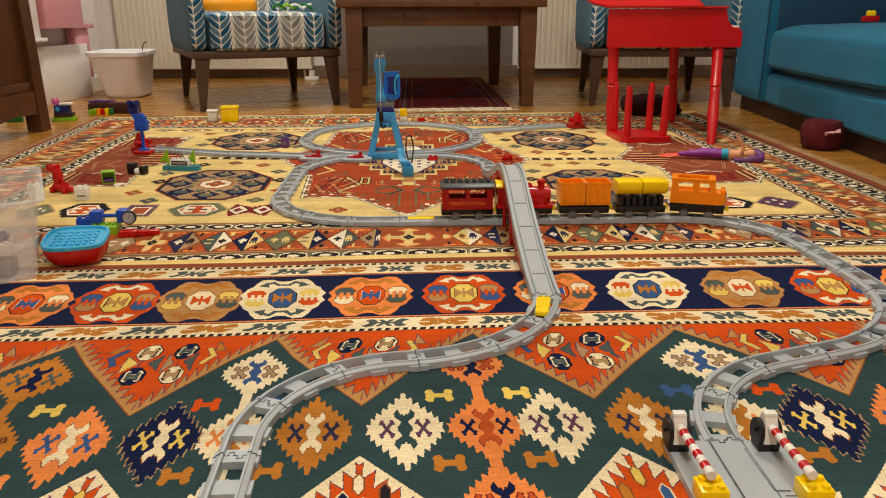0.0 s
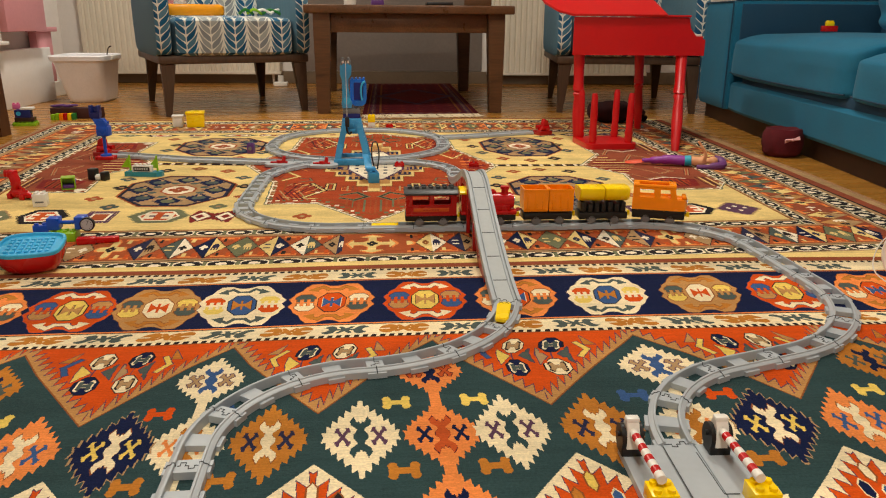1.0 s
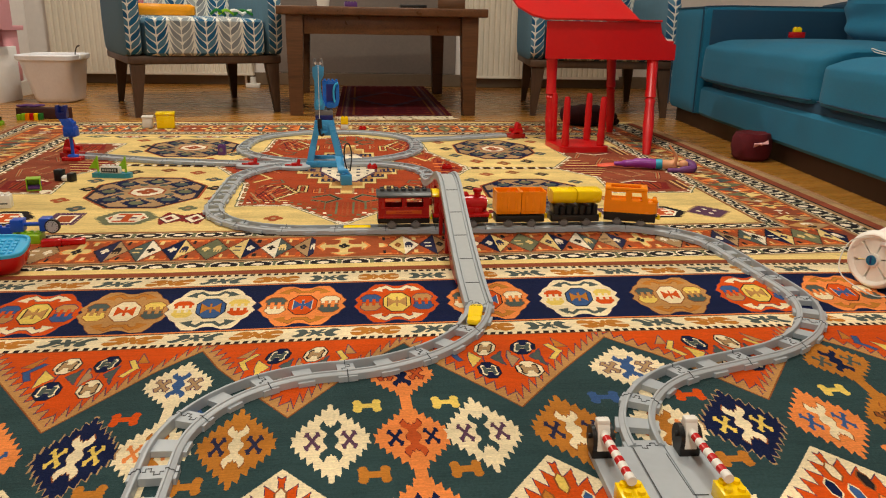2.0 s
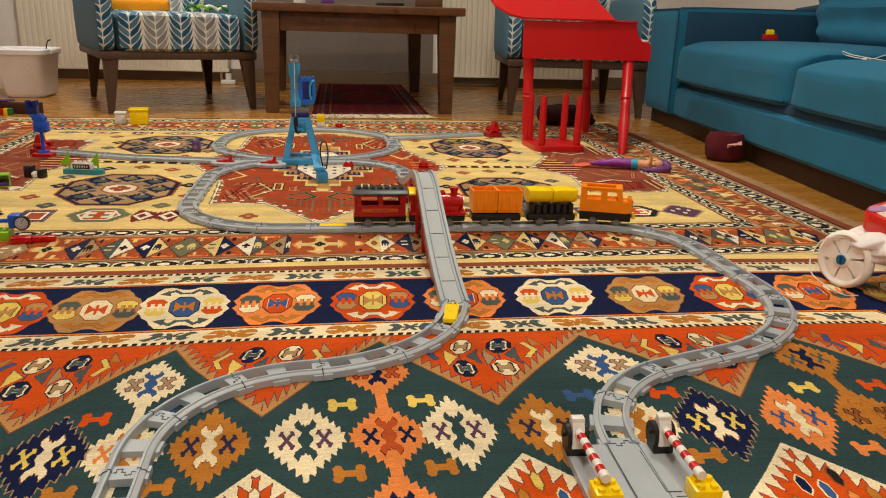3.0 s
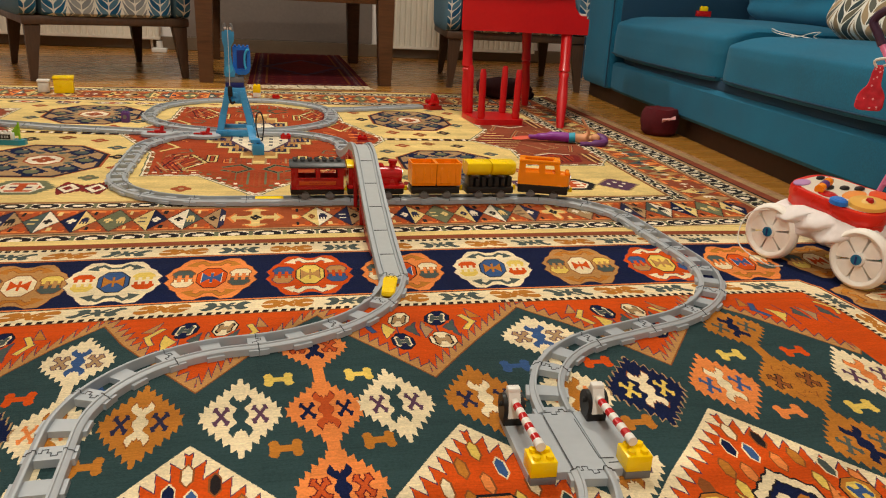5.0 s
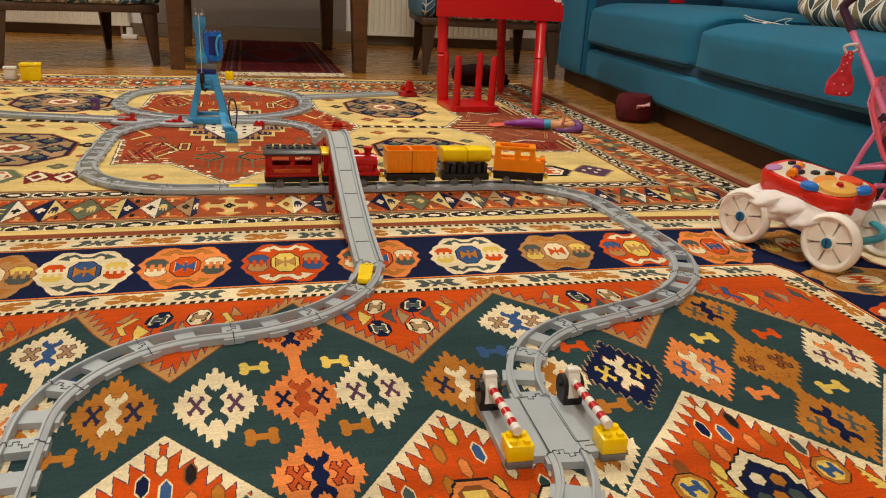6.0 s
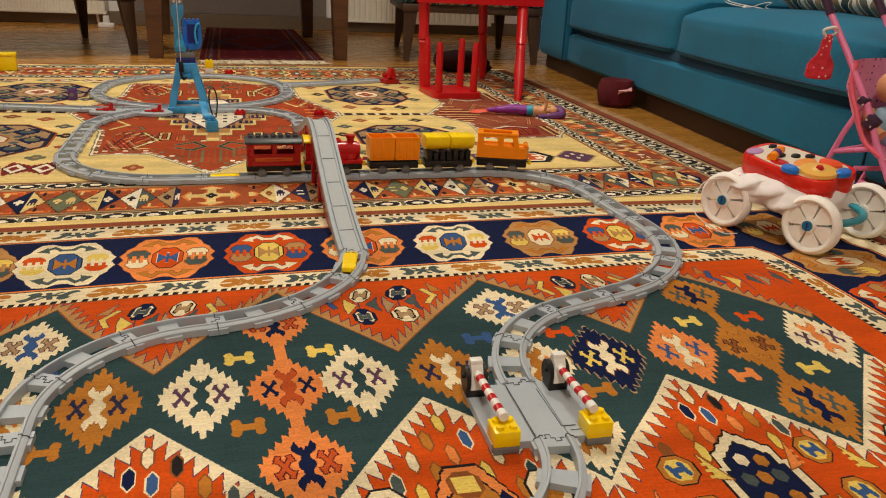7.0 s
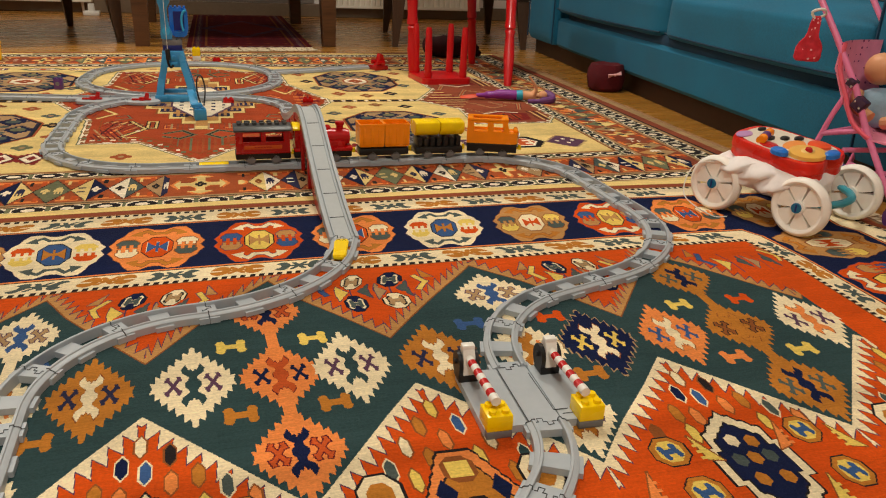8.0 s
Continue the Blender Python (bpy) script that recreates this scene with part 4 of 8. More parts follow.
rug_far = thing("rug", "cream field knotted wool rug with octagon medallions and rust border", "rug")
knit("woven_face", paint_far_rug(), far_warp, 0.0086, rug_far, longest=8)
edge = [(-1.298 + 0.1298 * i, -0.985) for i in range(21)] + [(1.298, -0.985 + 0.197 * i) for i in range(1, 11)] + [(1.298 - 0.1298 * i, 0.985) for i in range(1, 21)] + [(-1.298, 0.985 - 0.197 * i) for i in range(1, 10)]
edge = [tuple(float(c) for c in far_warp(np.array(a), np.array(b))) for a, b in edge]
slab("backing", edge, 0.0012, 0.0078, WEFT, rug_far)
for i0, i1 in ((20, 30), (50, 60)):
    bm = bmesh.new()
    cord = [edge[i % len(edge)] for i in range(i0, i1 + 1)]
    tube(bm, [(x + 0.004 * math.sin(i * 2.1), y, 0.0055) for i, (x, y) in enumerate(cord)], 0.0065, 8)
    part("selvage", bm, material("brown_wool_cord", srgb(150, 112, 78), 0.95, vary=0.25, grain=200, bump=0.6, bump_scale=300), rug_far, "brown overcast edge cord")

# ---------------------------------------------------------------- the room
def structure(name, lo, hi, mat, label, bev=0.0):
    bm = bmesh.new()
    box(bm, lo, hi, bev)
    return single(name, bm, mat, label, "room", kind="structure", smooth=0)


XL, XR, YB, YF, ZC = -2.72, 2.50, 6.12, -2.6, 2.55
structure("wall_back", (XL - 0.15, YB, -0.1), (XR + 0.15, YB + 0.15, ZC), WALL, "plain white painted wall behind the radiators")
structure("wall_right", (XR, YF, -0.1), (XR + 0.15, YB, ZC), WALL, "plain white painted wall behind the sofa")
structure("wall_front", (XL - 0.15, YF - 0.15, -0.1), (XR + 0.15, YF, ZC), WALL, "plain white painted wall")
structure("wall_left", (XL - 0.15, YF, -0.1), (XL, YB, ZC), WALL, "plain white painted wall")
structure("wall_pier", (XL + 0.002, YF, -0.1), (-2.24, 5.25, ZC), WALL, "white painted wall pier beside the cabinet")
structure("ceiling", (XL - 0.15, YF - 0.15, ZC), (XR + 0.15, YB + 0.15, ZC + 0.1), CEIL, "plain white ceiling")
# the shade at the wall's foot is put into the baseboard's brown-grey
structure("baseboard", (XL, YB - 0.016, 0), (XR, YB - 0.001, 0.09), material("shaded_brown_grey_baseboard", srgb(122, 104, 84), 0.5, vary=0.12), "brown-grey baseboard along the wall, darkened for the shade under the radiators", 0.004)
structure("baseboard", (-2.238, -2.5, 0), (-2.222, 5.25, 0.09), TRIM, "white painted baseboard along the wall pier", 0.004)
structure("baseboard", (XR - 0.016, YF, 0), (XR - 0.001, YB - 0.02, 0.09), TRIM, "white painted baseboard along the wall", 0.004)

structure("wall_panel", (-0.86, YB - 0.012, 0.092), (0.48, YB - 0.001, 1.3), material("dark_grey_wall_panel", srgb(128, 116, 108), 0.7, vary=0.1), "dark grey painted wall panel between the radiators", 0.002)
GLOW = material("opal_lamp_glass", (0.9, 0.88, 0.82), 0.4, vary=0.02, bump=0.0)
GLOW.node_tree.nodes["Principled BSDF"].inputs["Emission Color"].default_value = (1.0, 0.93, 0.80, 1)
GLOW.node_tree.nodes["Principled BSDF"].inputs["Emission Strength"].default_value = 2.0
# made-up fixtures, out of view, to go with the added lights
for cx, cy in ((0.45, 2.5), (-0.2, -0.2), (-1.15, 3.8)):
    lamp = thing("unseen_ceiling_lamp", "round white flush ceiling lamp, added out of view", "lamp", pose(cx, cy, ZC), "ceiling lamps")
    bm = bmesh.new()
    lathe(bm, [(0.27, -0.012), (0.275, -0.002), (0.27, 0.0), (0.06, 0.0)], n=32)
    part("mount", bm, WHIP, lamp)
    bm = bmesh.new()
    lathe(bm, [(0.245, -0.013), (0.24, -0.045), (0.20, -0.072), (0.12, -0.088), (0.01, -0.092)], n=32)
    part("diffuser", bm, GLOW, lamp, "glowing opal glass diffuser of the unseen lamp")

floor = thing("floor", "warm brown oiled wooden floorboards", "floor", kind="structure")
bm = bmesh.new()
box(bm, (XL, YF, -0.1), (XR, YB, -0.0035))
part("subfloor", bm, WEFT, floor, smooth=0)


TEALPRINT = ((12, 74, 112), (18, 86, 124), (84, 122, 144), (70, 110, 134), (160, 163, 160), (146, 150, 150), (118, 122, 126), (128, 132, 136))
OLIVEPRINT = ((40, 58, 62), (52, 66, 66), (96, 92, 74), (120, 104, 78), (158, 138, 106), (140, 122, 92), (70, 80, 76), (90, 92, 82))


def leaf_cloth(name, h, v, shift=5.02, dyes=TEALPRINT):
    """Printed cotton: columns of paired leaves; h and v name the object axes across and up."""
    m = material(name, (0.8, 0.8, 0.76), 0.9, vary=0.1, grain=400, stain=6, bump=0.3, bump_scale=900)
    nt = m.node_tree
    n, l = nt.nodes, nt.links

    def op(kind, a, b=None, c=None):
        x = n.new("ShaderNodeMath")
        x.operation = kind
        for i, q in enumerate((a, b, c)):
            if q is None:
                continue
            if isinstance(q, (int, float)):
                x.inputs[i].default_value = q
            else:
                l.new(q, x.inputs[i])
        return x.outputs[0]
    sep = n.new("ShaderNodeSeparateXYZ")
    tc = n.new("ShaderNodeTexCoord")
    l.new(tc.outputs["Object"], sep.inputs[0])
    ax = dict(x=sep.outputs[0], y=sep.outputs[1], z=sep.outputs[2])
    across = op("DIVIDE", op("ADD", ax[h], shift), 0.118)
    col, part_x = op("FLOOR", across), op("FRACT", across)
    s = op("MULTIPLY", op("ABSOLUTE", op("SUBTRACT", part_x, 0.5)), 2.0)
    # each leaf springs from the stem, runs out almost level and curls up to a pointed tip
    rise = op("SUBTRACT", op("DIVIDE", op("ADD", ax[v], 5.0), 0.035), op("ADD", op("MULTIPLY", s, 0.45), op("MULTIPLY", op("POWER", s, 2.0), 1.15)))
    leaf, f = op("FLOOR", rise), op("FRACT", rise)
    taper = op("MULTIPLY", op("POWER", op("DIVIDE", op("MAXIMUM", op("SUBTRACT", s, 0.62), 0.0), 0.36), 1.7), 0.88)
    body = op("MULTIPLY", op("GREATER_THAN", f, op("ADD", taper, 0.08)), op("LESS_THAN", f, op("SUBTRACT", 0.95, op("MULTIPLY", op("POWER", op("SUBTRACT", 1.0, s), 9.0), 0.5))))
    on = op("MULTIPLY", body, op("GREATER_THAN", s, 0.04))
    rnd = n.new("ShaderNodeTexWhiteNoise")
    rnd.noise_dimensions = "2D"
    com = n.new("ShaderNodeCombineXYZ")
    l.new(col, com.inputs[0]), l.new(leaf, com.inputs[1]), l.new(com.outputs[0], rnd.inputs[0])
    half = op("MULTIPLY", op("GREATER_THAN", part_x, 0.5), 0.25)
    flip = op("ABSOLUTE", op("SUBTRACT", half, op("MULTIPLY", op("FRACT", op("MULTIPLY", leaf, 0.5)), 0.5)))
    tone = op("ADD", op("ADD", op("FRACT", op("MULTIPLY", col, 0.5)), flip), op("ADD", op("MULTIPLY", rnd.outputs[0], 0.2), 0.02))
    ramp = n.new("ShaderNodeValToRGB")
    ramp.color_ramp.interpolation = "CONSTANT"
    stops = tuple(zip((0.0, 0.12, 0.25, 0.37, 0.5, 0.62, 0.75, 0.87), dyes))
    e = ramp.color_ramp.elements
    e[0].position, e[0].color = 0.0, (*srgb(*stops[0][1]), 1)
    e[1].position, e[1].color = stops[1][0], (*srgb(*stops[1][1]), 1)
    for p, c in stops[2:]:
        e.new(p).color = (*srgb(*c), 1)
    l.new(tone, ramp.inputs[0])
    mix = n.new("ShaderNodeMix")
    mix.data_type = "RGBA"
    mix.inputs[6].default_value = (*srgb(216, 214, 204), 1)
    l.new(on, mix.inputs[0]), l.new(ramp.outputs[0], mix.inputs[7])
    mul = next(x for x in n if x.bl_idname == "ShaderNodeMix" and x.blend_type == "MULTIPLY")
    l.new(mix.outputs[2], mul.inputs[6])
    return m


PLAINSIDE = material("slate_blue_weave", srgb(82, 116, 134), 0.9, vary=0.16, grain=300, stain=6, bump=0.4, bump_scale=700, stretch=(6, 6, 1))
LEAF = [leaf_cloth("leaf_print_front", "x", "z"), PLAINSIDE, leaf_cloth("leaf_print_top", "x", "y")]
ARMLEAF = [leaf_cloth("leaf_print_arm", "x", "z", 5.138), LEAF[1], LEAF[2]]


def cloth_faces(bm):
    bm.normal_update()
    for f in bm.faces:
        a = [abs(c) for c in f.normal]
        f.material_index = 0 if a[1] == max(a) else 1 if a[0] == max(a) else 2


def armchair(m, label):
    """Front along -y, width 0.74, standing on tapered legs."""
    c = thing("armchair", label, "chair", m, "armchairs beside the table")
    for x, y, lean in ((-0.33, -0.30, 0), (0.33, -0.30, 0.02), (-0.31, 0.46, -0.02), (0.31, 0.46, 0.02)):
        bm = bmesh.new()
        s = 0.014
        top = [(x - 0.034, y - 0.024), (x + 0.034, y - 0.024), (x + 0.034, y + 0.024), (x - 0.034, y + 0.024)]
        bx, by = x + (0.018 if x > 0 else -0.018), y + (-0.012 if y < 0 else 0.05)
        bot = [(bx - s, by - s), (bx + s, by - s), (bx + s, by + s), (bx - s, by + s)]
        loft(bm, [[(a, b, 0.0) for a, b in bot], [(a, b, 0.25) for a, b in top]])
        part("leg", bm, CHAIRWOOD, c)
    bm = bmesh.new()
    box(bm, (-0.375, -0.335, 0.252), (0.375, 0.53, 0.292), 0.008)
    part("seat_frame", bm, CHAIRWOOD, c, "brown wooden seat rail")
    bm = bmesh.new()
    cushion(bm, (-0.30, -0.36, 0.288), (0.30, 0.42, 0.475), 0.008, n=10, e=14)
    cloth_faces(bm)
    part("seat_cushion", bm, LEAF, c, smooth=40)
    for s in (-1, 1):
        bm = bmesh.new()
        cushion(bm, (min(s * 0.30, s * 0.39), -0.355, 0.286), (max(s * 0.30, s * 0.39), 0.52, 0.62), 0.0, n=7, e=9)
        cloth_faces(bm)
        part("armrest", bm, ARMLEAF, c, smooth=40)
    bm = bmesh.new()
    cushion(bm, (-0.385, 0.40, 0.286), (0.385, 0.56, 0.86), 0.0, n=8, e=9)
    cloth_faces(bm)
    part("backrest", bm, LEAF, c, smooth=40)
    return c


armchair(pose(-1.068, 4.515, 0, 0, 0, 25), "leaf-print upholstered armchair with brown wooden legs, toys on its seat")
armchair(pose(1.115, 4.58, 0, 0, 0, -5), "leaf-print upholstered armchair with brown wooden legs behind the toy piano")


def radiator(x0, x1, z0, z1, label):
    r = thing("radiator", label, "radiator", pose(0, YB, 0), "radiators on the wall")
    bm = bmesh.new()
    n = round((x1 - x0) / 0.04)
    pts = []
    for i in range(n):
        a, w = x0 + (x1 - x0) * i / n, (x1 - x0) / n
        pts += [(a, -0.086), (a + w * 0.12, -0.086), (a + w * 0.3, -0.095), (a + w * 0.82, -0.095), (a + w * 0.98, -0.086)]
    ring = pts + [(x1, -0.086), (x1, -0.075), (x0, -0.075)]
    prism(bm, ring, z0 + 0.02, z1 - 0.02)
    part("front_panel", bm, RADW, r, smooth=30)
    bm = bmesh.new()
    box(bm, (x0 - 0.006, -0.092, z1 - 0.03), (x1 + 0.006, -0.02, z1), 0.005)
    for i in range(int((x1 - x0) / 0.05)):
        box(bm, (x0 + 0.02 + 0.05 * i, -0.088, z1 - 0.002), (x0 + 0.05 + 0.05 * i, -0.03, z1 + 0.002))
    part("top_grille", bm, RADW, r)
    bm = bmesh.new()
    box(bm, (x0 - 0.004, -0.094, z0), (x1 + 0.004, -0.03, z0 + 0.022), 0.004)
    part("bottom_rail", bm, RADW, r)
    for s in (x0, x1 - 0.01):
        bm = bmesh.new()
        box(bm, (s, -0.09, z0), (s + 0.01, -0.004, z1 - 0.01), 0.003)
        part("side_panel", bm, RADW, r)
    bm = bmesh.new()
    tube(bm, smooth_path([(x1 - 0.06, -0.05, z0 + 0.01), (x1 - 0.06, -0.05, z0 - 0.03), (x1 - 0.06, -0.03, -0.003)], 5), 0.009, 10)
    part("pipe", bm, WHIP, r)
    return r


radiator(-2.44, -1.02, 0.07, 0.66, "white ribbed panel radiator under the window wall")
radiator(0.52, 1.72, 0.07, 0.66, "white ribbed panel radiator behind the table")


def coffee_table(m):
    t = thing("coffee_table", "dark walnut-stained wooden coffee table with square legs", "table", m)
    W, D = 0.528, 0.70
    bm = bmesh.new()
    box(bm, (-W, -D, 0.497), (W, D, 0.538), 0.006, 3)
    part("tabletop", bm, WALNUTX, t, "dark wooden tabletop with eased edges")
    for x in (-1, 1):
        for y in (-1, 1):
            bm = bmesh.new()
            cx, cy = x * (W - 0.085), y * (D - 0.075)
            a, b = 0.042, 0.032
            ox = x * 0.005
            loft(bm, [[(cx + ox + b * p, cy + b * q, 0) for p, q in ((-1, -1), (1, -1), (1, 1), (-1, 1))], [(cx + a * p, cy + a * q, 0.40) for p, q in ((-1, -1), (1, -1), (1, 1), (-1, 1))],
                      [(cx + a * p, cy + a * q, 0.497) for p, q in ((-1, -1), (1, -1), (1, 1), (-1, 1))]])
            bmesh.ops.bevel(bm, geom=[e for e in bm.edges if abs(e.verts[0].co.z - e.verts[1].co.z) > 0.05], offset=0.004, segments=2, affect="EDGES")
            part("leg", bm, WALNUT, t)
    for y in (-1, 1):
        bm = bmesh.new()
        box(bm, (-W + 0.13, y * (D - 0.075) - 0.012, 0.405), (W - 0.13, y * (D - 0.075) + 0.012, 0.496), 0.003)
        part("apron", bm, WALNUTX, t)
    for x in (-1, 1):
        bm = bmesh.new()
        box(bm, (x * (W - 0.085) - 0.012, -D + 0.12, 0.405), (x * (W - 0.085) + 0.012, D - 0.12, 0.496), 0.003)
        part("apron", bm, WALNUT, t)
    return t


coffee_table(pose(-0.098, 4.89, 0, 0, 0, 4))


def sofa():
    s = thing("sofa", "teal velvet two-seat sofa on a dark recessed plinth", "sofa", pose(1.452, 4.20, 0, 0, 0, -3.8) @ pose(0, -4.20, 0))
    y0, y1, arm = 1.40, 4.215, 0.43
    bm = bmesh.new()
    box(bm, (0.035, y0 + 0.05, 0.0), (0.90, y1 - 0.03, 0.085))
    part("plinth", bm, PLINTH, s, "dark brown recessed plinth")
    bm = bmesh.new()
    cushion(bm, (0.0, y0 + 0.22, 0.070), (0.92, y1 - arm + 0.02, 0.207), 0.0, n=8, e=26)
    part("base", bm, TEAL, s)
    # recess under the cushions, its shade put into the darker velvet
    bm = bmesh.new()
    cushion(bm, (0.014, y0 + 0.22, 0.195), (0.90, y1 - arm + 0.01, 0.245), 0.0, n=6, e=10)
    part("shaded_webbing_band", bm, TEALD, s, "recessed band below the seat cushions, shade put into its dark teal")
    for a, b in ((y1, y1 - arm), (y0 + 0.24, y0)):
        bm = bmesh.new()
        cushion(bm, (-0.010, b, 0.068), (0.95, a, 0.566), 0.004, n=14, e=26)
        armrest = part("armrest", bm, TEAL, s)
        # welt along the edges of the front face
        lo, hi = min(a, b) + 0.010, max(a, b) - 0.010
        bm = bmesh.new()
        tube(bm, [(-0.0085, lo, 0.08), (-0.0085, lo, 0.545), (-0.004, lo + 0.012, 0.559), (-0.004, hi - 0.012, 0.559), (-0.0085, hi, 0.545), (-0.0085, hi, 0.08)], 0.0035, 6)
        part("piping", bm, TEALD, armrest, "corded teal edge")
        bm = bmesh.new()
        tube(bm, [(-0.002, lo, 0.562), (0.12, lo, 0.566), (0.60, lo, 0.566), (0.90, lo, 0.562)], 0.003, 6)
        part("piping", bm, TEALD, armrest, "corded teal edge")
    # inner arm face, drawn in the darker velvet to stand for shade
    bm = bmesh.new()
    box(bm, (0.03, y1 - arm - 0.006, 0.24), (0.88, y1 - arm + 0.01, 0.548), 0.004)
    part("inner_arm_panel", bm, TEALD, s, "inner face of the armrest, shade put into its dark teal")
    mid = 2.64
    for a, b, top in ((mid + 0.002, y1 - arm - 0.004, 0.418), (y0 + 0.245, mid - 0.002, 0.388)):
        bm = bmesh.new()
        cushion(bm, (-0.016, a, 0.230), (0.74, b, top), 0.016, n=24, e=15)
        for v in bm.verts:
            # sat-in cushion: a soft front roll, shallow hollows and a drooping lower edge
            f = (v.co.y - a) / (b - a)
            v.co.z -= 0.010 * (0.5 - abs(f - 0.5)) * (v.co.z < 0.30) * (v.co.x < 0.1) + 0.022 * max(0.0, 1 - max(v.co.x, 0.0) / 0.10) * min(max((v.co.z - 0.30) / 0.09, 0.0), 1.0)
            v.co.x += 0.010 * max(0.0, (v.co.z - 0.33) / 0.08) * (v.co.x < 0.05)
            v.co.z += 0.006 * noise.noise(Vector((v.co.x * 3.0, v.co.y * 3.0, 2.0 * a)))
            v.co.x += 0.004 * noise.noise(Vector((v.co.z * 12.0, v.co.y * 5.0, 7.0 * a)))
            v.co.y = min(max(v.co.y, a + 0.003), b - 0.003)
        seat = part("seat_cushion", bm, TEAL, s)
        bm = bmesh.new()
        tube(bm, [(-0.0155 + 0.012 * (abs(k - 8) / 8) ** 8, a + 0.02 + (b - a - 0.04) * k / 16, 0.248 - 0.004 * math.sin(math.pi * k / 16)) for k in range(17)], 0.0032, 6)
        part("piping", bm, TEALD, seat, "corded teal edge")
    # backrest, with the shade behind the cushions in its colour
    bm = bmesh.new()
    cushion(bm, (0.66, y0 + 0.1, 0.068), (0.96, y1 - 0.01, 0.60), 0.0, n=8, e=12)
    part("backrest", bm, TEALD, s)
    for a, b in ((2.42, 3.60), (y0 + 0.26, 2.40)):
        bm = bmesh.new()
        cushion(bm, (-0.09, a, -0.22), (0.12, b, 0.24), 0.0, n=20, e=3.2)
        for v in bm.verts:
            x, z = v.co.x, v.co.z
            # slumped: the filling sags into two folds near the seat
            sag = 0.035 * math.exp(-((z + 0.13) / 0.035) ** 2) + 0.018 * math.exp(-((z + 0.05) / 0.02) ** 2)
            x += sag * (1 if x > 0 else 0.9) * (1.0 if x < 0.02 else 0.0) + 0.010 * noise.noise(Vector((x * 9, v.co.y * 5, z * 9)))
            v.co.x, v.co.z = 0.56 + x * 0.95 + z * 0.3, 0.625 + z * 0.95 - x * 0.3
            v.co.y += 0.02 * math.sin(v.co.z * 20)
        part("back_cushion", bm, TEAL, s, "plump teal velvet back cushion")
    return s


sofa()

# ---------------------------------------------------------------- toy railway
def filleted(corners, radius, step=0.006):
    """A polyline with its corners rounded; a third number in a corner is that corner's own radius. Points about a step apart."""
    pts, out = [Vector(c[:2]) for c in corners], []
    for i, p in enumerate(pts):
        if i in (0, len(pts) - 1):
            out.append(p)
            continue
        r = corners[i][2] if len(corners[i]) > 2 else radius
        a, b = (pts[i - 1] - p).normalized(), (pts[i + 1] - p).normalized()
        half = a.angle(b) / 2
        t = min(r / math.tan(half), 0.49 * (pts[i - 1] - p).length if i > 1 else 9, 0.49 * (pts[i + 1] - p).length if i < len(pts) - 2 else 9)
        r = t * math.tan(half)
        c = p + (a + b).normalized() * (r / math.sin(half))
        s, e = p + a * t, p + b * t
        v0, v1 = s - c, e - c
        sweep = math.atan2(v0.x * v1.y - v0.y * v1.x, v0.dot(v1))
        n = max(int(abs(sweep) * r / step), 2)
        out += [c + Matrix.Rotation(sweep * k / n, 2) @ v0 for k in range(n + 1)]
    dense = [out[0]]
    for p in out[1:]:
        d = (p - dense[-1]).length
        if d < 1e-6:
            continue
        n = max(int(d / step), 1)
        q = dense[-1].copy()
        dense += [q.lerp(p, (k + 1) / n) for k in range(n)]
    return dense


RAIL_IN, RAIL_OUT, TAB = 0.0130, 0.0216, 0.0260
Z0 = 0.0105          # top of the pile


def strip(bm, path, lat0, lat1, z0, z1, s0=None, s1=None):
    """A bar that follows the path between two lateral offsets."""
    rings = []
    n = len(path)
    for i in range(n):
        d = (path[min(i + 1, n - 1)] - path[max(i - 1, 0)]).normalized()
        nrm = Vector((-d.y, d.x))
        p = path[i]
        rings.append([(*(p + nrm * lat0), z0), (*(p + nrm * lat1), z0), (*(p + nrm * lat1), z1), (*(p + nrm * lat0), z1)])
    return loft(bm, rings)


def rail_bar(bm, path, s):
    """A moulded rail: a sloping flange that climbs to a narrow lip along its inner edge."""
    rings, n = [], len(path)
    prof = ((RAIL_IN, 0.0), (RAIL_OUT, 0.0), (RAIL_OUT, 0.0092), (RAIL_OUT - 0.0012, 0.0102), (RAIL_IN + 0.0034, 0.0116), (RAIL_IN + 0.0028, 0.0134), (RAIL_IN + 0.0005, 0.0134), (RAIL_IN, 0.0128))
    for i in range(n):
        d = (path[min(i + 1, n - 1)] - path[max(i - 1, 0)]).normalized()
        nrm = Vector((-d.y, d.x)) * s
        rings.append([(*(path[i] + nrm * o), z) for o, z in prof])
    return loft(bm, rings)


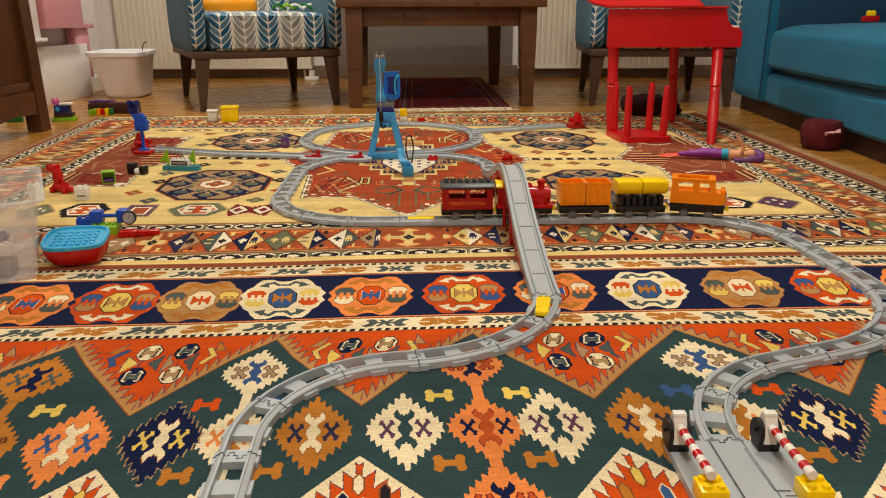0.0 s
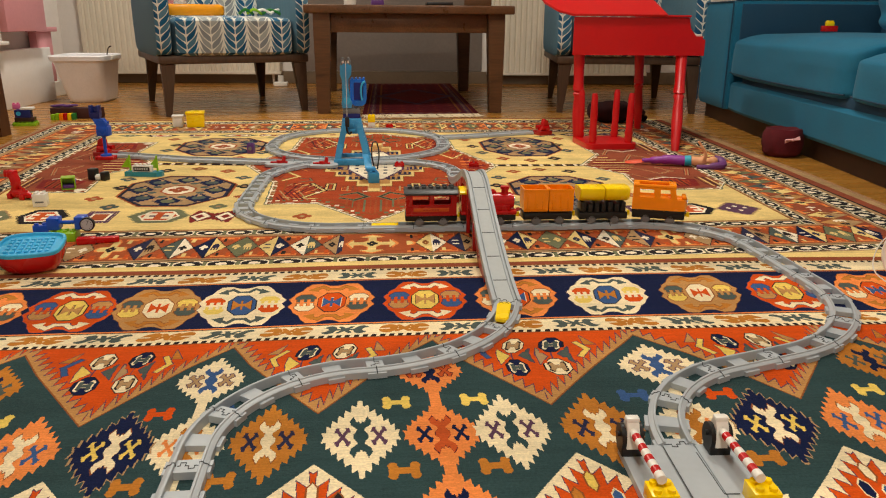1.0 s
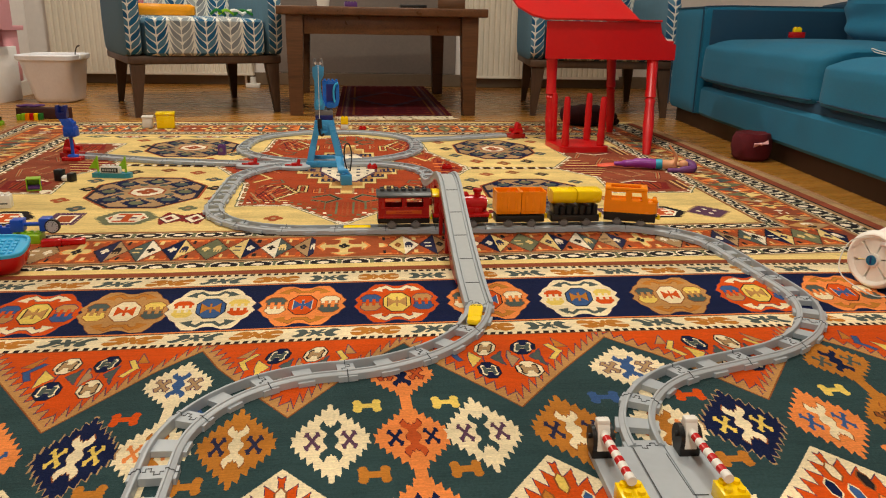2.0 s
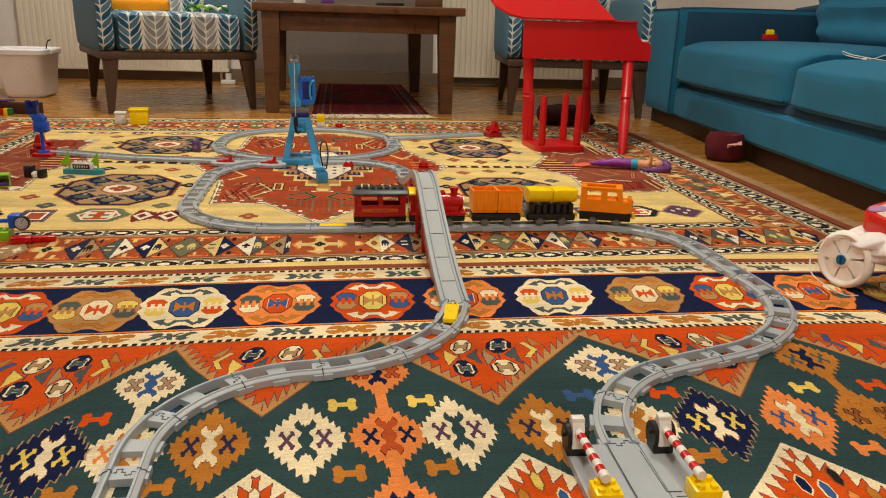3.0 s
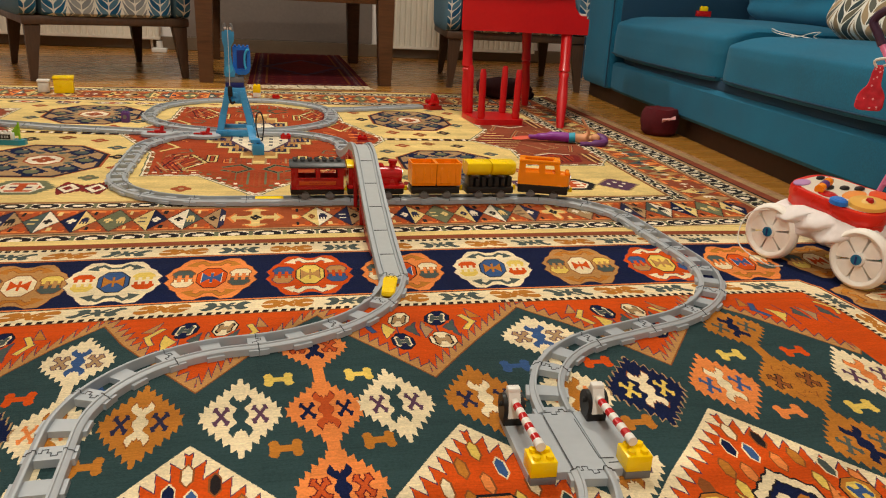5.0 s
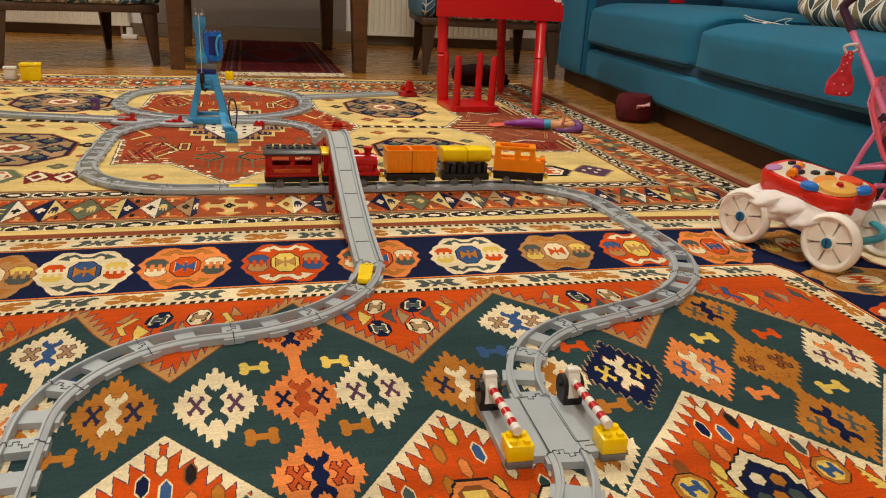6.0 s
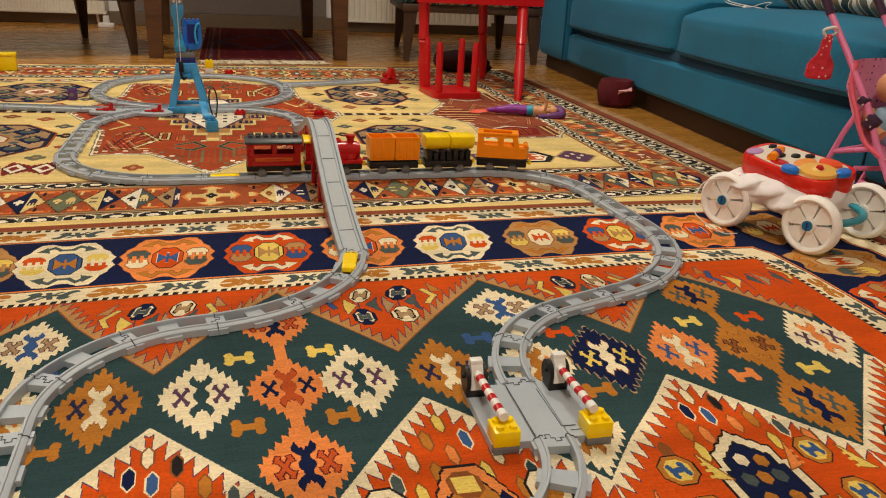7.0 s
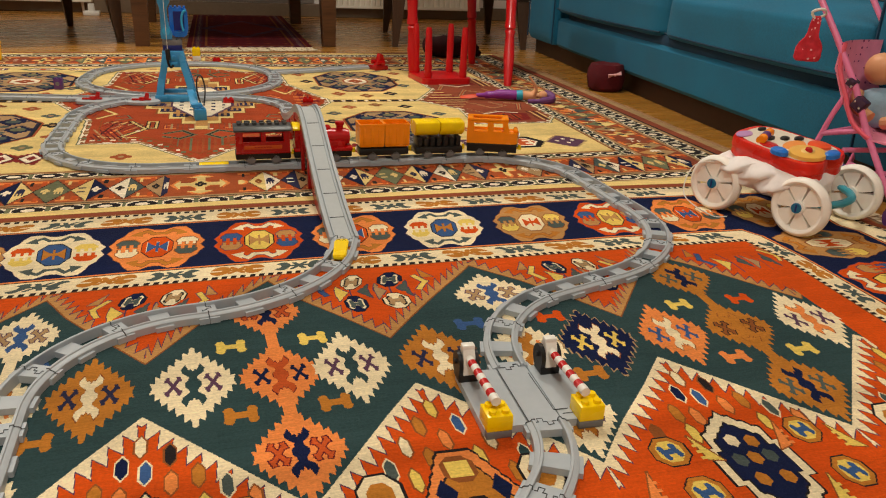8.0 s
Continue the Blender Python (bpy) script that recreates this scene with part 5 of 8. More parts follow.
def track_piece(path, label, mat=None):
    """One moulded piece: two rails, end plates and a sleeper between them."""
    mat = mat or TRACK
    base = path[0]
    local = [p - base for p in path]
    t = thing("track_piece", label, "toy track", pose(base.x, base.y, Z0), "toy railway track pieces")
    n = len(local)
    for s in (-1, 1):
        bm = bmesh.new()
        rail_bar(bm, local, s)
        part("rail", bm, mat, t)

    def plate(f0, f1, height, out):
        i0, i1 = int(f0 * (n - 1)), max(round(f1 * (n - 1)), int(f0 * (n - 1)) + 1)
        bm = bmesh.new()
        strip(bm, local[i0:i1 + 1], -RAIL_IN, RAIL_IN, 0.0, height)
        for s in (-1, 1):
            a, b = sorted((s * RAIL_OUT, s * out))
            strip(bm, local[i0:i1 + 1], a, b, 0.0, height - 0.0015)
        part("sleeper", bm, mat, t)
    plate(0.005, 0.105, 0.0092, TAB - 0.001)
    plate(0.405, 0.595, 0.0076, TAB)
    plate(0.895, 0.995, 0.0092, TAB - 0.001)
    # the puzzle-shaped joint: a dark seam round the tongue
    d = (local[-1] - local[-2]).normalized()
    q = Vector((-d.y, d.x))
    bm = bmesh.new()
    e = local[-1]
    jig = [e - q * 0.0110, e - q * 0.007, e - q * 0.0075 - d * 0.005, e - q * 0.0015 - d * 0.006, e - q * 0.001, e + q * 0.003, e + q * 0.0025 + d * 0.006, e + q * 0.0085 + d * 0.006, e + q * 0.008, e + q * 0.0110]
    tube(bm, [(p.x, p.y, 0.0093) for p in jig], 0.0007, 4)
    for s in (-1, 1):
        cut = [(0.0127, 0.0094), (0.0130, 0.0137), (0.0160, 0.0137), (0.0166, 0.0119), (0.0207, 0.0105), (0.0219, 0.0094), (0.0222, 0.0080), (0.0252, 0.0080)]
        tube(bm, [(*(e + q * s * o), z) for o, z in cut], 0.0007, 4)
    part("joint_seam", bm, DGRP, t, "dark seam of the puzzle joint")
    return t


def lay(corners, radius, length=0.112, label="grey plastic toy railway track piece on the rug", first=0.0):
    """Pieces end to end; first is where along the run the first joint falls."""
    path = filleted(corners, radius)
    run = [0.0]
    for a, b in zip(path, path[1:]):
        run.append(run[-1] + (b - a).length)
    count = max(round((run[-1] - first) / length), 1)
    stops = ([0.0] if first else []) + [first + (run[-1] - first) * i / count for i in range(count + 1)]
    marks = [min(range(len(run)), key=lambda i: abs(run[i] - q)) for q in stops]
    for a, b in zip(marks, marks[1:]):
        if b - a > 2:
            track_piece(path[a:b + 1], label)


lay([(-0.253, 0.552), (-0.294, 1.166, 0.203), (0.072, 1.221, 0.26), (0.119, 1.435)], 0.205, 0.114, first=0.065)
lay([(0.2555, 0.982), (0.2575, 1.133, 0.212), (0.706, 1.303, 0.297), (0.672, 1.955), (-0.463, 1.912, 0.25), (-0.500, 2.735, 0.30), (-0.18, 2.782)], 0.205, 0.114)
lay([(0.00, 0.48), (0.2535, 0.815), (0.256, 0.870)], 0.15)
lay([(-1.10, 2.905), (-0.80, 2.80), (-0.48, 2.745), (0.098, 2.770), (0.090, 2.512)], 0.2, 0.115)
lay([(-0.24, 2.785), (-0.575, 2.81), (-0.56, 3.51), (0.075, 3.51), (0.075, 2.81), (-0.24, 2.787)], 0.325, 0.118, "grey plastic toy railway track piece of the far loop")
lay([(0.06, 3.29), (0.21, 3.34), (0.46, 3.45)], 0.3, 0.11)


def bridge():
    b = thing("toy_bridge", "grey plastic toy railway bridge on dark red arched supports", "toy bridge", pose(0, 0, Z0))
    ya, yb, x0 = 1.430, 2.51, 0.117
    H = 0.112

    def spot(f):
        y = ya + (yb - ya) * f
        s = min(f, 1 - f) * 2
        # an easing ramp that rounds off over the crown
        rise = s ** 1.5 / 0.85 if s < 0.8 else 0.842 + 1.578 * (s - 0.8) - 3.945 * (s - 0.8) ** 2
        return Vector((x0 - 0.027 * f, y, H * min(rise, 1.0)))
    n = 60
    fs = [i / n for i in range(n + 1)]

    def run(bm, l0, l1, z0, z1, f0=0.0, f1=1.0):
        ring = []
        for f in fs:
            if f0 - 1e-6 <= f <= f1 + 1e-6:
                p = spot(f)
                ring.append([(p.x + l0, p.y, p.z + z0), (p.x + l1, p.y, p.z + z0), (p.x + l1, p.y, p.z + z1), (p.x + l0, p.y, p.z + z1)])
        loft(bm, ring)
    for k, (f0, f1) in enumerate(((0.0, 0.5), (0.5, 1.0))):
        bm = bmesh.new()
        run(bm, -0.0235, 0.0235, -0.004, 0.0085, f0, f1)
        deck = part("deck", bm, TRACKL, b, "pale grey ramp deck")
        for s in (-1, 1):
            bm = bmesh.new()
            run(bm, *sorted((s * 0.0130, s * 0.0150)), 0.0085, 0.0120, f0, f1)
            run(bm, *sorted((s * 0.0185, s * 0.0242)), 0.0085, 0.0145, f0, f1)
            part("rail", bm, TRACK, deck)
        for q in range(1, 6):
            f = f0 + (f1 - f0) * q / 6
            p, d = spot(f), (spot(f + 0.01) - spot(f - 0.01)).normalized()
            bm = bmesh.new()
            m = Matrix.Translation(p + Vector((0, 0, 0.0087))) @ d.to_track_quat("Y", "Z").to_matrix().to_4x4()
            box(bm, (-0.0128, -0.0009, -0.0004), (0.0128, 0.0009, 0.0004), m=m)
            part("deck_groove", bm, DGRP, deck)
    for s in (-1, 1):
        # arched side girder over the lower track
        bm = bmesh.new()
        ring = []
        for i in range(41):
            f = 0.12 + 0.76 * i / 40
            p = spot(f)
            gap = abs(p.y - 1.955) / 0.40
            low = max(p.z - 0.020 - 0.022 * abs(math.sin((p.y - 1.762) / 0.1393 * math.pi / 2)) ** 6 - 0.03 * min(gap, 1) ** 4, 0.0)
            low = min(low, p.z - 0.006)
            ring.append([(p.x + s * 0.018, p.y, low), (p.x + s * 0.0235, p.y, low), (p.x + s * 0.0235, p.y, p.z - 0.004), (p.x + s * 0.018, p.y, p.z - 0.004)])
        loft(bm, ring)
        part("girder", bm, DREDP, b, "dark red plastic arched girder")
        for y in (1.762, 1.90, 2.06, 2.20):
            p = spot((y - ya) / (yb - ya))
            bm = bmesh.new()
            box(bm, (p.x + s * 0.021 - 0.004, y - 0.009, 0.0), (p.x + s * 0.021 + 0.004, y + 0.009, p.z - 0.004), 0.001)
            part("pillar", bm, DREDP, b)
    return b


bridge()
# yellow action piece where the ramp meets the curve
act = thing("action_brick", "yellow plastic speed brick clipped between the rails", "toy brick", pose(0.104, 1.376, Z0, 0, 0, -10))
bm = bmesh.new()
pts = [(-0.010, -0.034), (0.006, -0.037), (0.0105, -0.03), (0.0115, 0.034), (0.008, 0.040), (-0.008, 0.038), (-0.0115, 0.03)]
prism(bm, pts, 0.0094, 0.0170)
bmesh.ops.bevel(bm, geom=list(bm.edges), offset=0.0015, segments=2, affect="EDGES")
part("body", bm, YELP, act)
bm = bmesh.new()
for a in (-0.0045, 0.0045):
    tube(bm, [(a - 0.003, 0.030, 0.0172), (a, 0.034, 0.0172), (a + 0.003, 0.030, 0.0172)], 0.0006, 4)
part("printed_arrow", bm, BLKP, act)

# ---------------------------------------------------------------- toy train and crane
U, BH = 0.016, 0.0192


def studded(bm, nx, ny, z0, z1, at=(0, 0), bev=0.0008, stud=True):
    """A moulded brick of nx by ny studs."""
    x, y = at
    box(bm, (x - nx * U / 2 + 0.0001, y - ny * U / 2 + 0.0001, z0), (x + nx * U / 2 - 0.0001, y + ny * U / 2 - 0.0001, z1), bev)
    if stud:
        for i in range(nx):
            for j in range(ny):
                cyl(bm, (x + (i - (nx - 1) / 2) * U, y + (j - (ny - 1) / 2) * U, z1), (x + (i - (nx - 1) / 2) * U, y + (j - (ny - 1) / 2) * U, z1 + 0.0044), 0.0047, n=14)
    return bm


def walled(car, mat, L, W, z0, z1, w0, w1, side_wins, end_wins=(), t=0.003, shift=0.0, rake=0.0, label=""):
    """Four walls, each one part with real window openings; windows as (from, to) along the wall."""
    def wall(name, a, b, fixed, wins, along_x):
        xs = sorted({a, b, *[q for w in wins for q in w]})
        bm = bmesh.new()
        for p, q in zip(xs, xs[1:]):
            for r, s in ((z0, w0), (w0, w1), (w1, z1)):
                if r == w0 and any(p >= c - 1e-6 and q <= d + 1e-6 for c, d in wins):
                    continue
                if along_x:
                    box(bm, (p, fixed - t / 2, r), (q, fixed + t / 2, s))
                else:
                    box(bm, (fixed - t / 2, p, r), (fixed + t / 2, q, s))
        bmesh.ops.remove_doubles(bm, verts=list(bm.verts), dist=1e-5)
        for v in bm.verts:
            v.co.x += shift - (rake if v.co.z > (w0 + w1) / 2 and v.co.x + shift > 0.02 else 0)
        part(name, bm, mat, car, label, smooth=0)
    for s in (-1, 1):
        wall("side_wall", -L / 2, L / 2, s * (W / 2 - t / 2), side_wins, True)
        wall("end_wall", -W / 2 + t, W / 2 - t, s * (L / 2 - t / 2), end_wins, False)


def running_gear(car, length, skirt=None):
    bm = bmesh.new()
    box(bm, (-length / 2, -0.0225, 0.0105), (length / 2, 0.0225, 0.027), 0.003)
    part("chassis", bm, skirt or BLKP, car, "black plastic chassis")
    for x in (-0.027, 0.027):
        for y in (-1, 1):
            bm = bmesh.new()
            cyl(bm, (x, y * 0.0145, 0.0112), (x, y * 0.0215, 0.0112), 0.0112, n=22)
            cyl(bm, (x, y * 0.0215, 0.0112), (x, y * 0.0225, 0.0112), 0.0075, n=18)
            part("wheel", bm, GRYP, car)
    bm = bmesh.new()
    box(bm, (length / 2 - 0.002, -0.004, 0.016), (length / 2 + 0.010, 0.004, 0.020), 0.001)
    cyl(bm, (length / 2 + 0.008, 0, 0.015), (length / 2 + 0.008, 0, 0.026), 0.0035, n=12)
    part("coupling", bm, YELP, car, "small yellow coupling hook")


RAILTOP = Z0 + 0.0132


def on_track(x, y, deg):
    return pose(x, y, RAILTOP, 0, 0, deg)


car = thing("toy_wagon", "dark red toy passenger coach with a black studded roof", "toy train", on_track(0.0, 1.929, 2.2), "toy train cars")
running_gear(car, 0.118)
walled(car, DREDP, 0.114, 0.052, 0.026, 0.076, 0.050, 0.070, ((-0.042, -0.004), (0.006, 0.044)), ((-0.014, 0.014),), label="dark red wall with open windows")
bm = bmesh.new()
box(bm, (-0.055, -0.0225, 0.0272), (0.055, 0.0225, 0.030))
part("cabin_floor", bm, DREDP, car)
for s in (-1, 1):
    bm = bmesh.new()
    box(bm, (-0.040, s * 0.0262 - 0.0005, 0.0345), (0.040, s * 0.0262 + 0.0005, 0.0425), 0.0003)
    panel = part("printed_panel", bm, plastic("worn_orange_print", (196, 84, 26), 0.4), car, "worn orange printed panel")
    bm = bmesh.new()
    for k in range(6):
        box(bm, (-0.018 + 0.0062 * k, s * 0.0268 - 0.0003, 0.0372), (-0.0138 + 0.0062 * k, s * 0.0268 + 0.0003, 0.0398))
    part("printed_bars", bm, DREDP, panel, "faded dark print")
bm = bmesh.new()
eaves = [(-0.0295, 0.073), (-0.0300, 0.0765), (-0.0235, 0.0820), (-0.012, 0.0845), (0.012, 0.0845), (0.0235, 0.0820), (0.0300, 0.0765), (0.0295, 0.073)]
loft(bm, [[(x, y * k, z) for y, z in eaves] for x, k in ((-0.061, 0.96), (-0.058, 1.0), (0.058, 1.0), (0.061, 0.96))])
for i in range(7):
    for j in (-1, 1):
        cyl(bm, (-0.048 + 0.016 * i, j * 0.009, 0.0838), (-0.048 + 0.016 * i, j * 0.009, 0.0892), 0.0052, n=12)
part("roof", bm, DGRP, car, "dark grey studded roof")

for s in (-1, 1):
    bm = bmesh.new()
    box(bm, (-0.0575, s * 0.0250 - 0.0022, 0.024), (0.0575, s * 0.0250 + 0.0022, 0.0285), 0.0012)
    part("sill_rail", bm, DREDP, car)
    for a, b in ((-0.042, -0.004), (0.006, 0.044)):
        bm = bmesh.new()
        for lo, hi in (((a - 0.0015, 0.0485), (b + 0.0015, 0.0502)), ((a - 0.0015, 0.0698), (b + 0.0015, 0.0715)), ((a - 0.0017, 0.0502), (a, 0.0698)), ((b, 0.0502), (b + 0.0017, 0.0698))):
            box(bm, (lo[0], s * 0.0262 - 0.0008, lo[1]), (hi[0], s * 0.0262 + 0.0008, hi[1]))
        part("window_frame", bm, REDP, car, "raised red window frame")

car = thing("toy_locomotive", "red toy steam locomotive with a yellow cab roof", "toy train", on_track(0.130, 1.934, 2.2), "toy train cars")
running_gear(car, 0.128)
bm = bmesh.new()
box(bm, (-0.064, -0.026, 0.024), (0.066, 0.026, 0.034), 0.004)
part("footplate", bm, REDP, car)
walled(car, DREDP, 0.050, 0.050, 0.034, 0.074, 0.050, 0.069, ((-0.013, 0.013),), ((-0.012, 0.012),), shift=-0.037, label="red cab wall with a window opening")
bm = bmesh.new()
cyl(bm, (-0.013, 0, 0.052), (0.054, 0, 0.052), 0.0195, n=24)
cyl(bm, (0.054, 0, 0.052), (0.060, 0, 0.052), 0.0165, n=24)
box(bm, (-0.012, -0.022, 0.033), (0.050, 0.022, 0.048), 0.003)
part("boiler", bm, REDP, car)
bm = bmesh.new()
lathe(bm, [(0.008, 0.066), (0.008, 0.078), (0.0105, 0.080), (0.0105, 0.086), (0.006, 0.086)], (0.040, 0, 0), 16)
part("chimney", bm, REDP, car)
bm = bmesh.new()
lathe(bm, [(0.008, 0.066), (0.008, 0.074), (0.004, 0.079)], (0.012, 0, 0), 16)
part("dome", bm, REDP, car)
bm = bmesh.new()
ring = [(-0.0285, 0.074), (-0.0285, 0.078), (-0.020, 0.083), (0.0, 0.0855), (0.020, 0.083), (0.0285, 0.078), (0.0285, 0.074)]
loft(bm, [[(x, y, z) for y, z in ring] for x in (-0.066, -0.006)])
part("cab_roof", bm, YELP, car, "arched yellow plastic roof")
bm = bmesh.new()
cyl(bm, (0.060, 0, 0.054), (0.063, 0, 0.054), 0.008, n=18)
part("headlight", bm, CHROME, car)

car = thing("toy_wagon", "orange open toy wagon with two bins on a black chassis", "toy train", on_track(0.268, 1.940, 2.2), "toy train cars")
running_gear(car, 0.114)
for s in (-1, 1):
    bm = bmesh.new()
    cx, lo, hi = s * 0.0292, 0.031, 0.083
    sq = lambda a, b, z: [(cx - a, -b, z), (cx + a, -b, z), (cx + a, b, z), (cx - a, b, z)]
    loft(bm, [sq(0.0270, 0.0245, lo), sq(0.0282, 0.0262, lo + 0.006), sq(0.0284, 0.0268, hi - 0.004), sq(0.0289, 0.0274, hi - 0.0038), sq(0.0289, 0.0274, hi), sq(0.0258, 0.0240, hi), sq(0.0250, 0.0230, lo + 0.004)])
    tub_bin = part("bin", bm, ORAP, car, "glossy orange plastic bin", smooth=0)
    for y in (-1, 1):
        for k in (-0.0175, 0.0, 0.0175):
            bm = bmesh.new()
            box(bm, (cx + k - 0.0028, y * 0.0272 - 0.0014, lo + 0.006), (cx + k + 0.0028, y * 0.0272 + 0.0014, hi - 0.010), 0.0006)
            part("rib", bm, ORAP, tub_bin)

car = thing("toy_wagon", "toy tank wagon with two closed yellow tubs on a black frame", "toy train", on_track(0.398, 1.9445, 2.2), "toy train cars")
running_gear(car, 0.114)
for k in range(-3, 4):
    bm = bmesh.new()
    box(bm, (k * 0.0155 - 0.0055, -0.021, 0.0272), (k * 0.0155 + 0.0055, 0.021, 0.046 + 0.004 * (k % 2)), 0.002)
    part("rib", bm, BLKP, car)
for s in (-1, 1):
    bm = bmesh.new()
    cx, L = s * 0.0295, 0.0285
    sec = [(-0.0285, 0.080), (-0.0280, 0.068), (-0.0225, 0.058), (-0.012, 0.0525), (0.012, 0.0525), (0.0225, 0.058), (0.0280, 0.068), (0.0285, 0.080), (0.0265, 0.0835), (0.012, 0.0865), (-0.012, 0.0865), (-0.0265, 0.0835)]
    loft(bm, [[(cx + a, y * k, 0.069 + (z - 0.069) * k) for y, z in sec] for a, k in ((-L, 0.93), (-L + 0.002, 1.0), (L - 0.002, 1.0), (L, 0.93))])
    part("tub", bm, YELP, car, "yellow plastic closed tub")

car = thing("toy_locomotive", "orange toy motor carriage with an open roof and round headlight", "toy train", on_track(0.533, 1.945, -17), "toy train cars")
running_gear(car, 0.118)
bm = bmesh.new()
plan = [(-0.060, -0.027), (0.046, -0.027), (0.058, -0.021), (0.062, -0.010), (0.062, 0.010), (0.058, 0.021), (0.046, 0.027), (-0.060, 0.027)]
prism(bm, plan, 0.026, 0.032)
part("bumper", bm, BLKP, car, "black lower bumper")
bm = bmesh.new()
prism(bm, [(x * 1.0, y * 1.0) for x, y in plan], 0.032, 0.058)
part("lower_body", bm, ORAP, car)
walled(car, ORAP, 0.098, 0.052, 0.058, 0.084, 0.0605, 0.080, ((-0.034, -0.002), (0.012, 0.036)), ((-0.017, -0.002), (0.002, 0.017)), 0.0035, -0.010, 0.004, "orange cabin wall with window openings")
bm = bmesh.new()
for lo, hi in (((-0.060, -0.027, 0.084), (0.036, -0.018, 0.0905)), ((-0.060, 0.018, 0.084), (0.036, 0.027, 0.0905)), ((-0.060, -0.018, 0.084), (-0.046, 0.018, 0.0905)), ((0.020, -0.018, 0.084), (0.036, 0.018, 0.0905))):
    box(bm, lo, hi, 0.002)
part("roof_rim", bm, ORAP, car, "open orange roof rim")
bm = bmesh.new()
cyl(bm, (0.0615, 0, 0.048), (0.0645, 0, 0.048), 0.0075, n=20)
part("headlight", bm, CHROME, car, "round silver headlight")
bm = bmesh.new()
box(bm, (0.050, -0.018, 0.058), (0.060, 0.018, 0.066), 0.003)
part("nose", bm, ORAP, car)

# clip-in action bricks on the straight
for x, mat, label in ((-0.105, YELP, "yellow plastic action brick clipped into the track"), (0.245, WHIP, "white plastic action brick clipped into the track")):
    a = thing("action_brick", label, "toy brick", pose(x, 1.9285 + 0.0391 * x, Z0, 0, 0, 2.2))
    bm = bmesh.new()
    box(bm, (-0.031, -0.0128, 0.0094), (0.031, 0.0128, 0.0142), 0.0015)
    part("body", bm, mat, a)


def crane():
    c = thing("toy_crane", "light blue toy crane tower with a dark blue turntable", "toy crane", pose(-0.243, 2.79, 0.0088, 0, 0, 3) @ Matrix.Diagonal((0.88, 0.9, 1, 1)))
    for sy in (-1, 1):
        # one A-shaped side of the tower: two raking legs, a foot bar and an arched head
        for sx in (-1, 1):
            bm = bmesh.new()
            rings = []
            for f, y, half, z in ((0.056, 0.060, 0.012, 0.010), (0.047, 0.052, 0.012, 0.055), (0.031, 0.036, 0.011, 0.110), (0.026, 0.032, 0.010, 0.140)):
                rings.append([(sx * f - half, sy * y - 0.010, z), (sx * f + half, sy * y - 0.010, z), (sx * f + half, sy * y + 0.010, z), (sx * f - half, sy * y + 0.010, z)])
            loft(bm, rings)
            bmesh.ops.bevel(bm, geom=list(bm.edges), offset=0.002, segments=2, affect="EDGES")
            part("leg", bm, CYAP, c)
        bm = bmesh.new()
        box(bm, (-0.070, sy * 0.060 - 0.012, 0.0), (0.070, sy * 0.060 + 0.012, 0.020), 0.003)
        part("foot_bar", bm, CYAP, c)
    for sx in (-1, 1):
        bm = bmesh.new()
        box(bm, (sx * 0.058 - 0.010, -0.048, 0.0), (sx * 0.058 + 0.010, 0.048, 0.016), 0.003)
        part("side_bar", bm, CYAP, c)
    bm = bmesh.new()
    box(bm, (-0.036, -0.038, 0.100), (0.036, 0.038, 0.150), 0.004)
    box(bm, (-0.011, -0.044, 0.106), (0.011, -0.036, 0.116), 0.001)
    box(bm, (-0.008, -0.042, 0.122), (0.008, -0.036, 0.136), 0.001)
    part("neck", bm, CYAP, c)
    bm = bmesh.new()
    box(bm, (-0.032, -0.032, 0.150), (0.032, 0.032, 0.166), 0.001)
    part("turntable", bm, NAVP, c, "dark blue turntable brick")
    bm = bmesh.new()
    studded(bm, 4, 4, 0.166, 0.182)
    part("plate", bm, GRYP, c, "grey studded plate")
    AZURE = plastic("azure_plastic", (26, 112, 206), 0.25)
    # cabin: a rounded open-fronted shell
    bm = bmesh.new()
    outer = [(-0.004, 0.196), (0.012, 0.190), (0.040, 0.190), (0.052, 0.197), (0.0575, 0.212), (0.0575, 0.262), (0.054, 0.271), (0.046, 0.274), (-0.004, 0.274)]
    loft(bm, [[(x * k, y, 0.232 + (z - 0.232) * k) for x, z in outer] for y, k in ((-0.006, 1.0), (0.022, 1.0), (0.030, 0.94))])
    front = [(0.012, 0.190), (0.040, 0.190), (0.052, 0.197), (0.0575, 0.212), (0.0575, 0.262), (0.054, 0.271), (0.046, 0.274), (0.044, 0.262), (0.047, 0.250), (0.046, 0.214), (0.038, 0.206), (0.012, 0.206)]
    prism(bm, front, 0.0, 0.022, Matrix.Translation((0, -0.006, 0)) @ Matrix.Rotation(radians(90), 4, "X"))
    for k in range(4):
        box(bm, (0.000 + 0.0145 * k, -0.004, 0.2738), (0.0085 + 0.0145 * k, 0.014, 0.2800), 0.0015)
    cabin = part("cabin", bm, AZURE, c, "blue rounded operator cabin")
    bm = bmesh.new()
    tube(bm, smooth_path([(0.053, -0.030, 0.268), (0.044, -0.032, 0.264), (0.038, -0.032, 0.250), (0.037, -0.032, 0.228), (0.041, -0.032, 0.208)], 5), 0.0038, 8)
    part("cabin_rail", bm, SKYP, cabin, "pale blue curved rail")
    bm = bmesh.new()
    box(bm, (0.010, -0.0072, 0.208), (0.044, -0.0063, 0.264))
    part("cabin_window", bm, NAVP, cabin, "dark window recess")
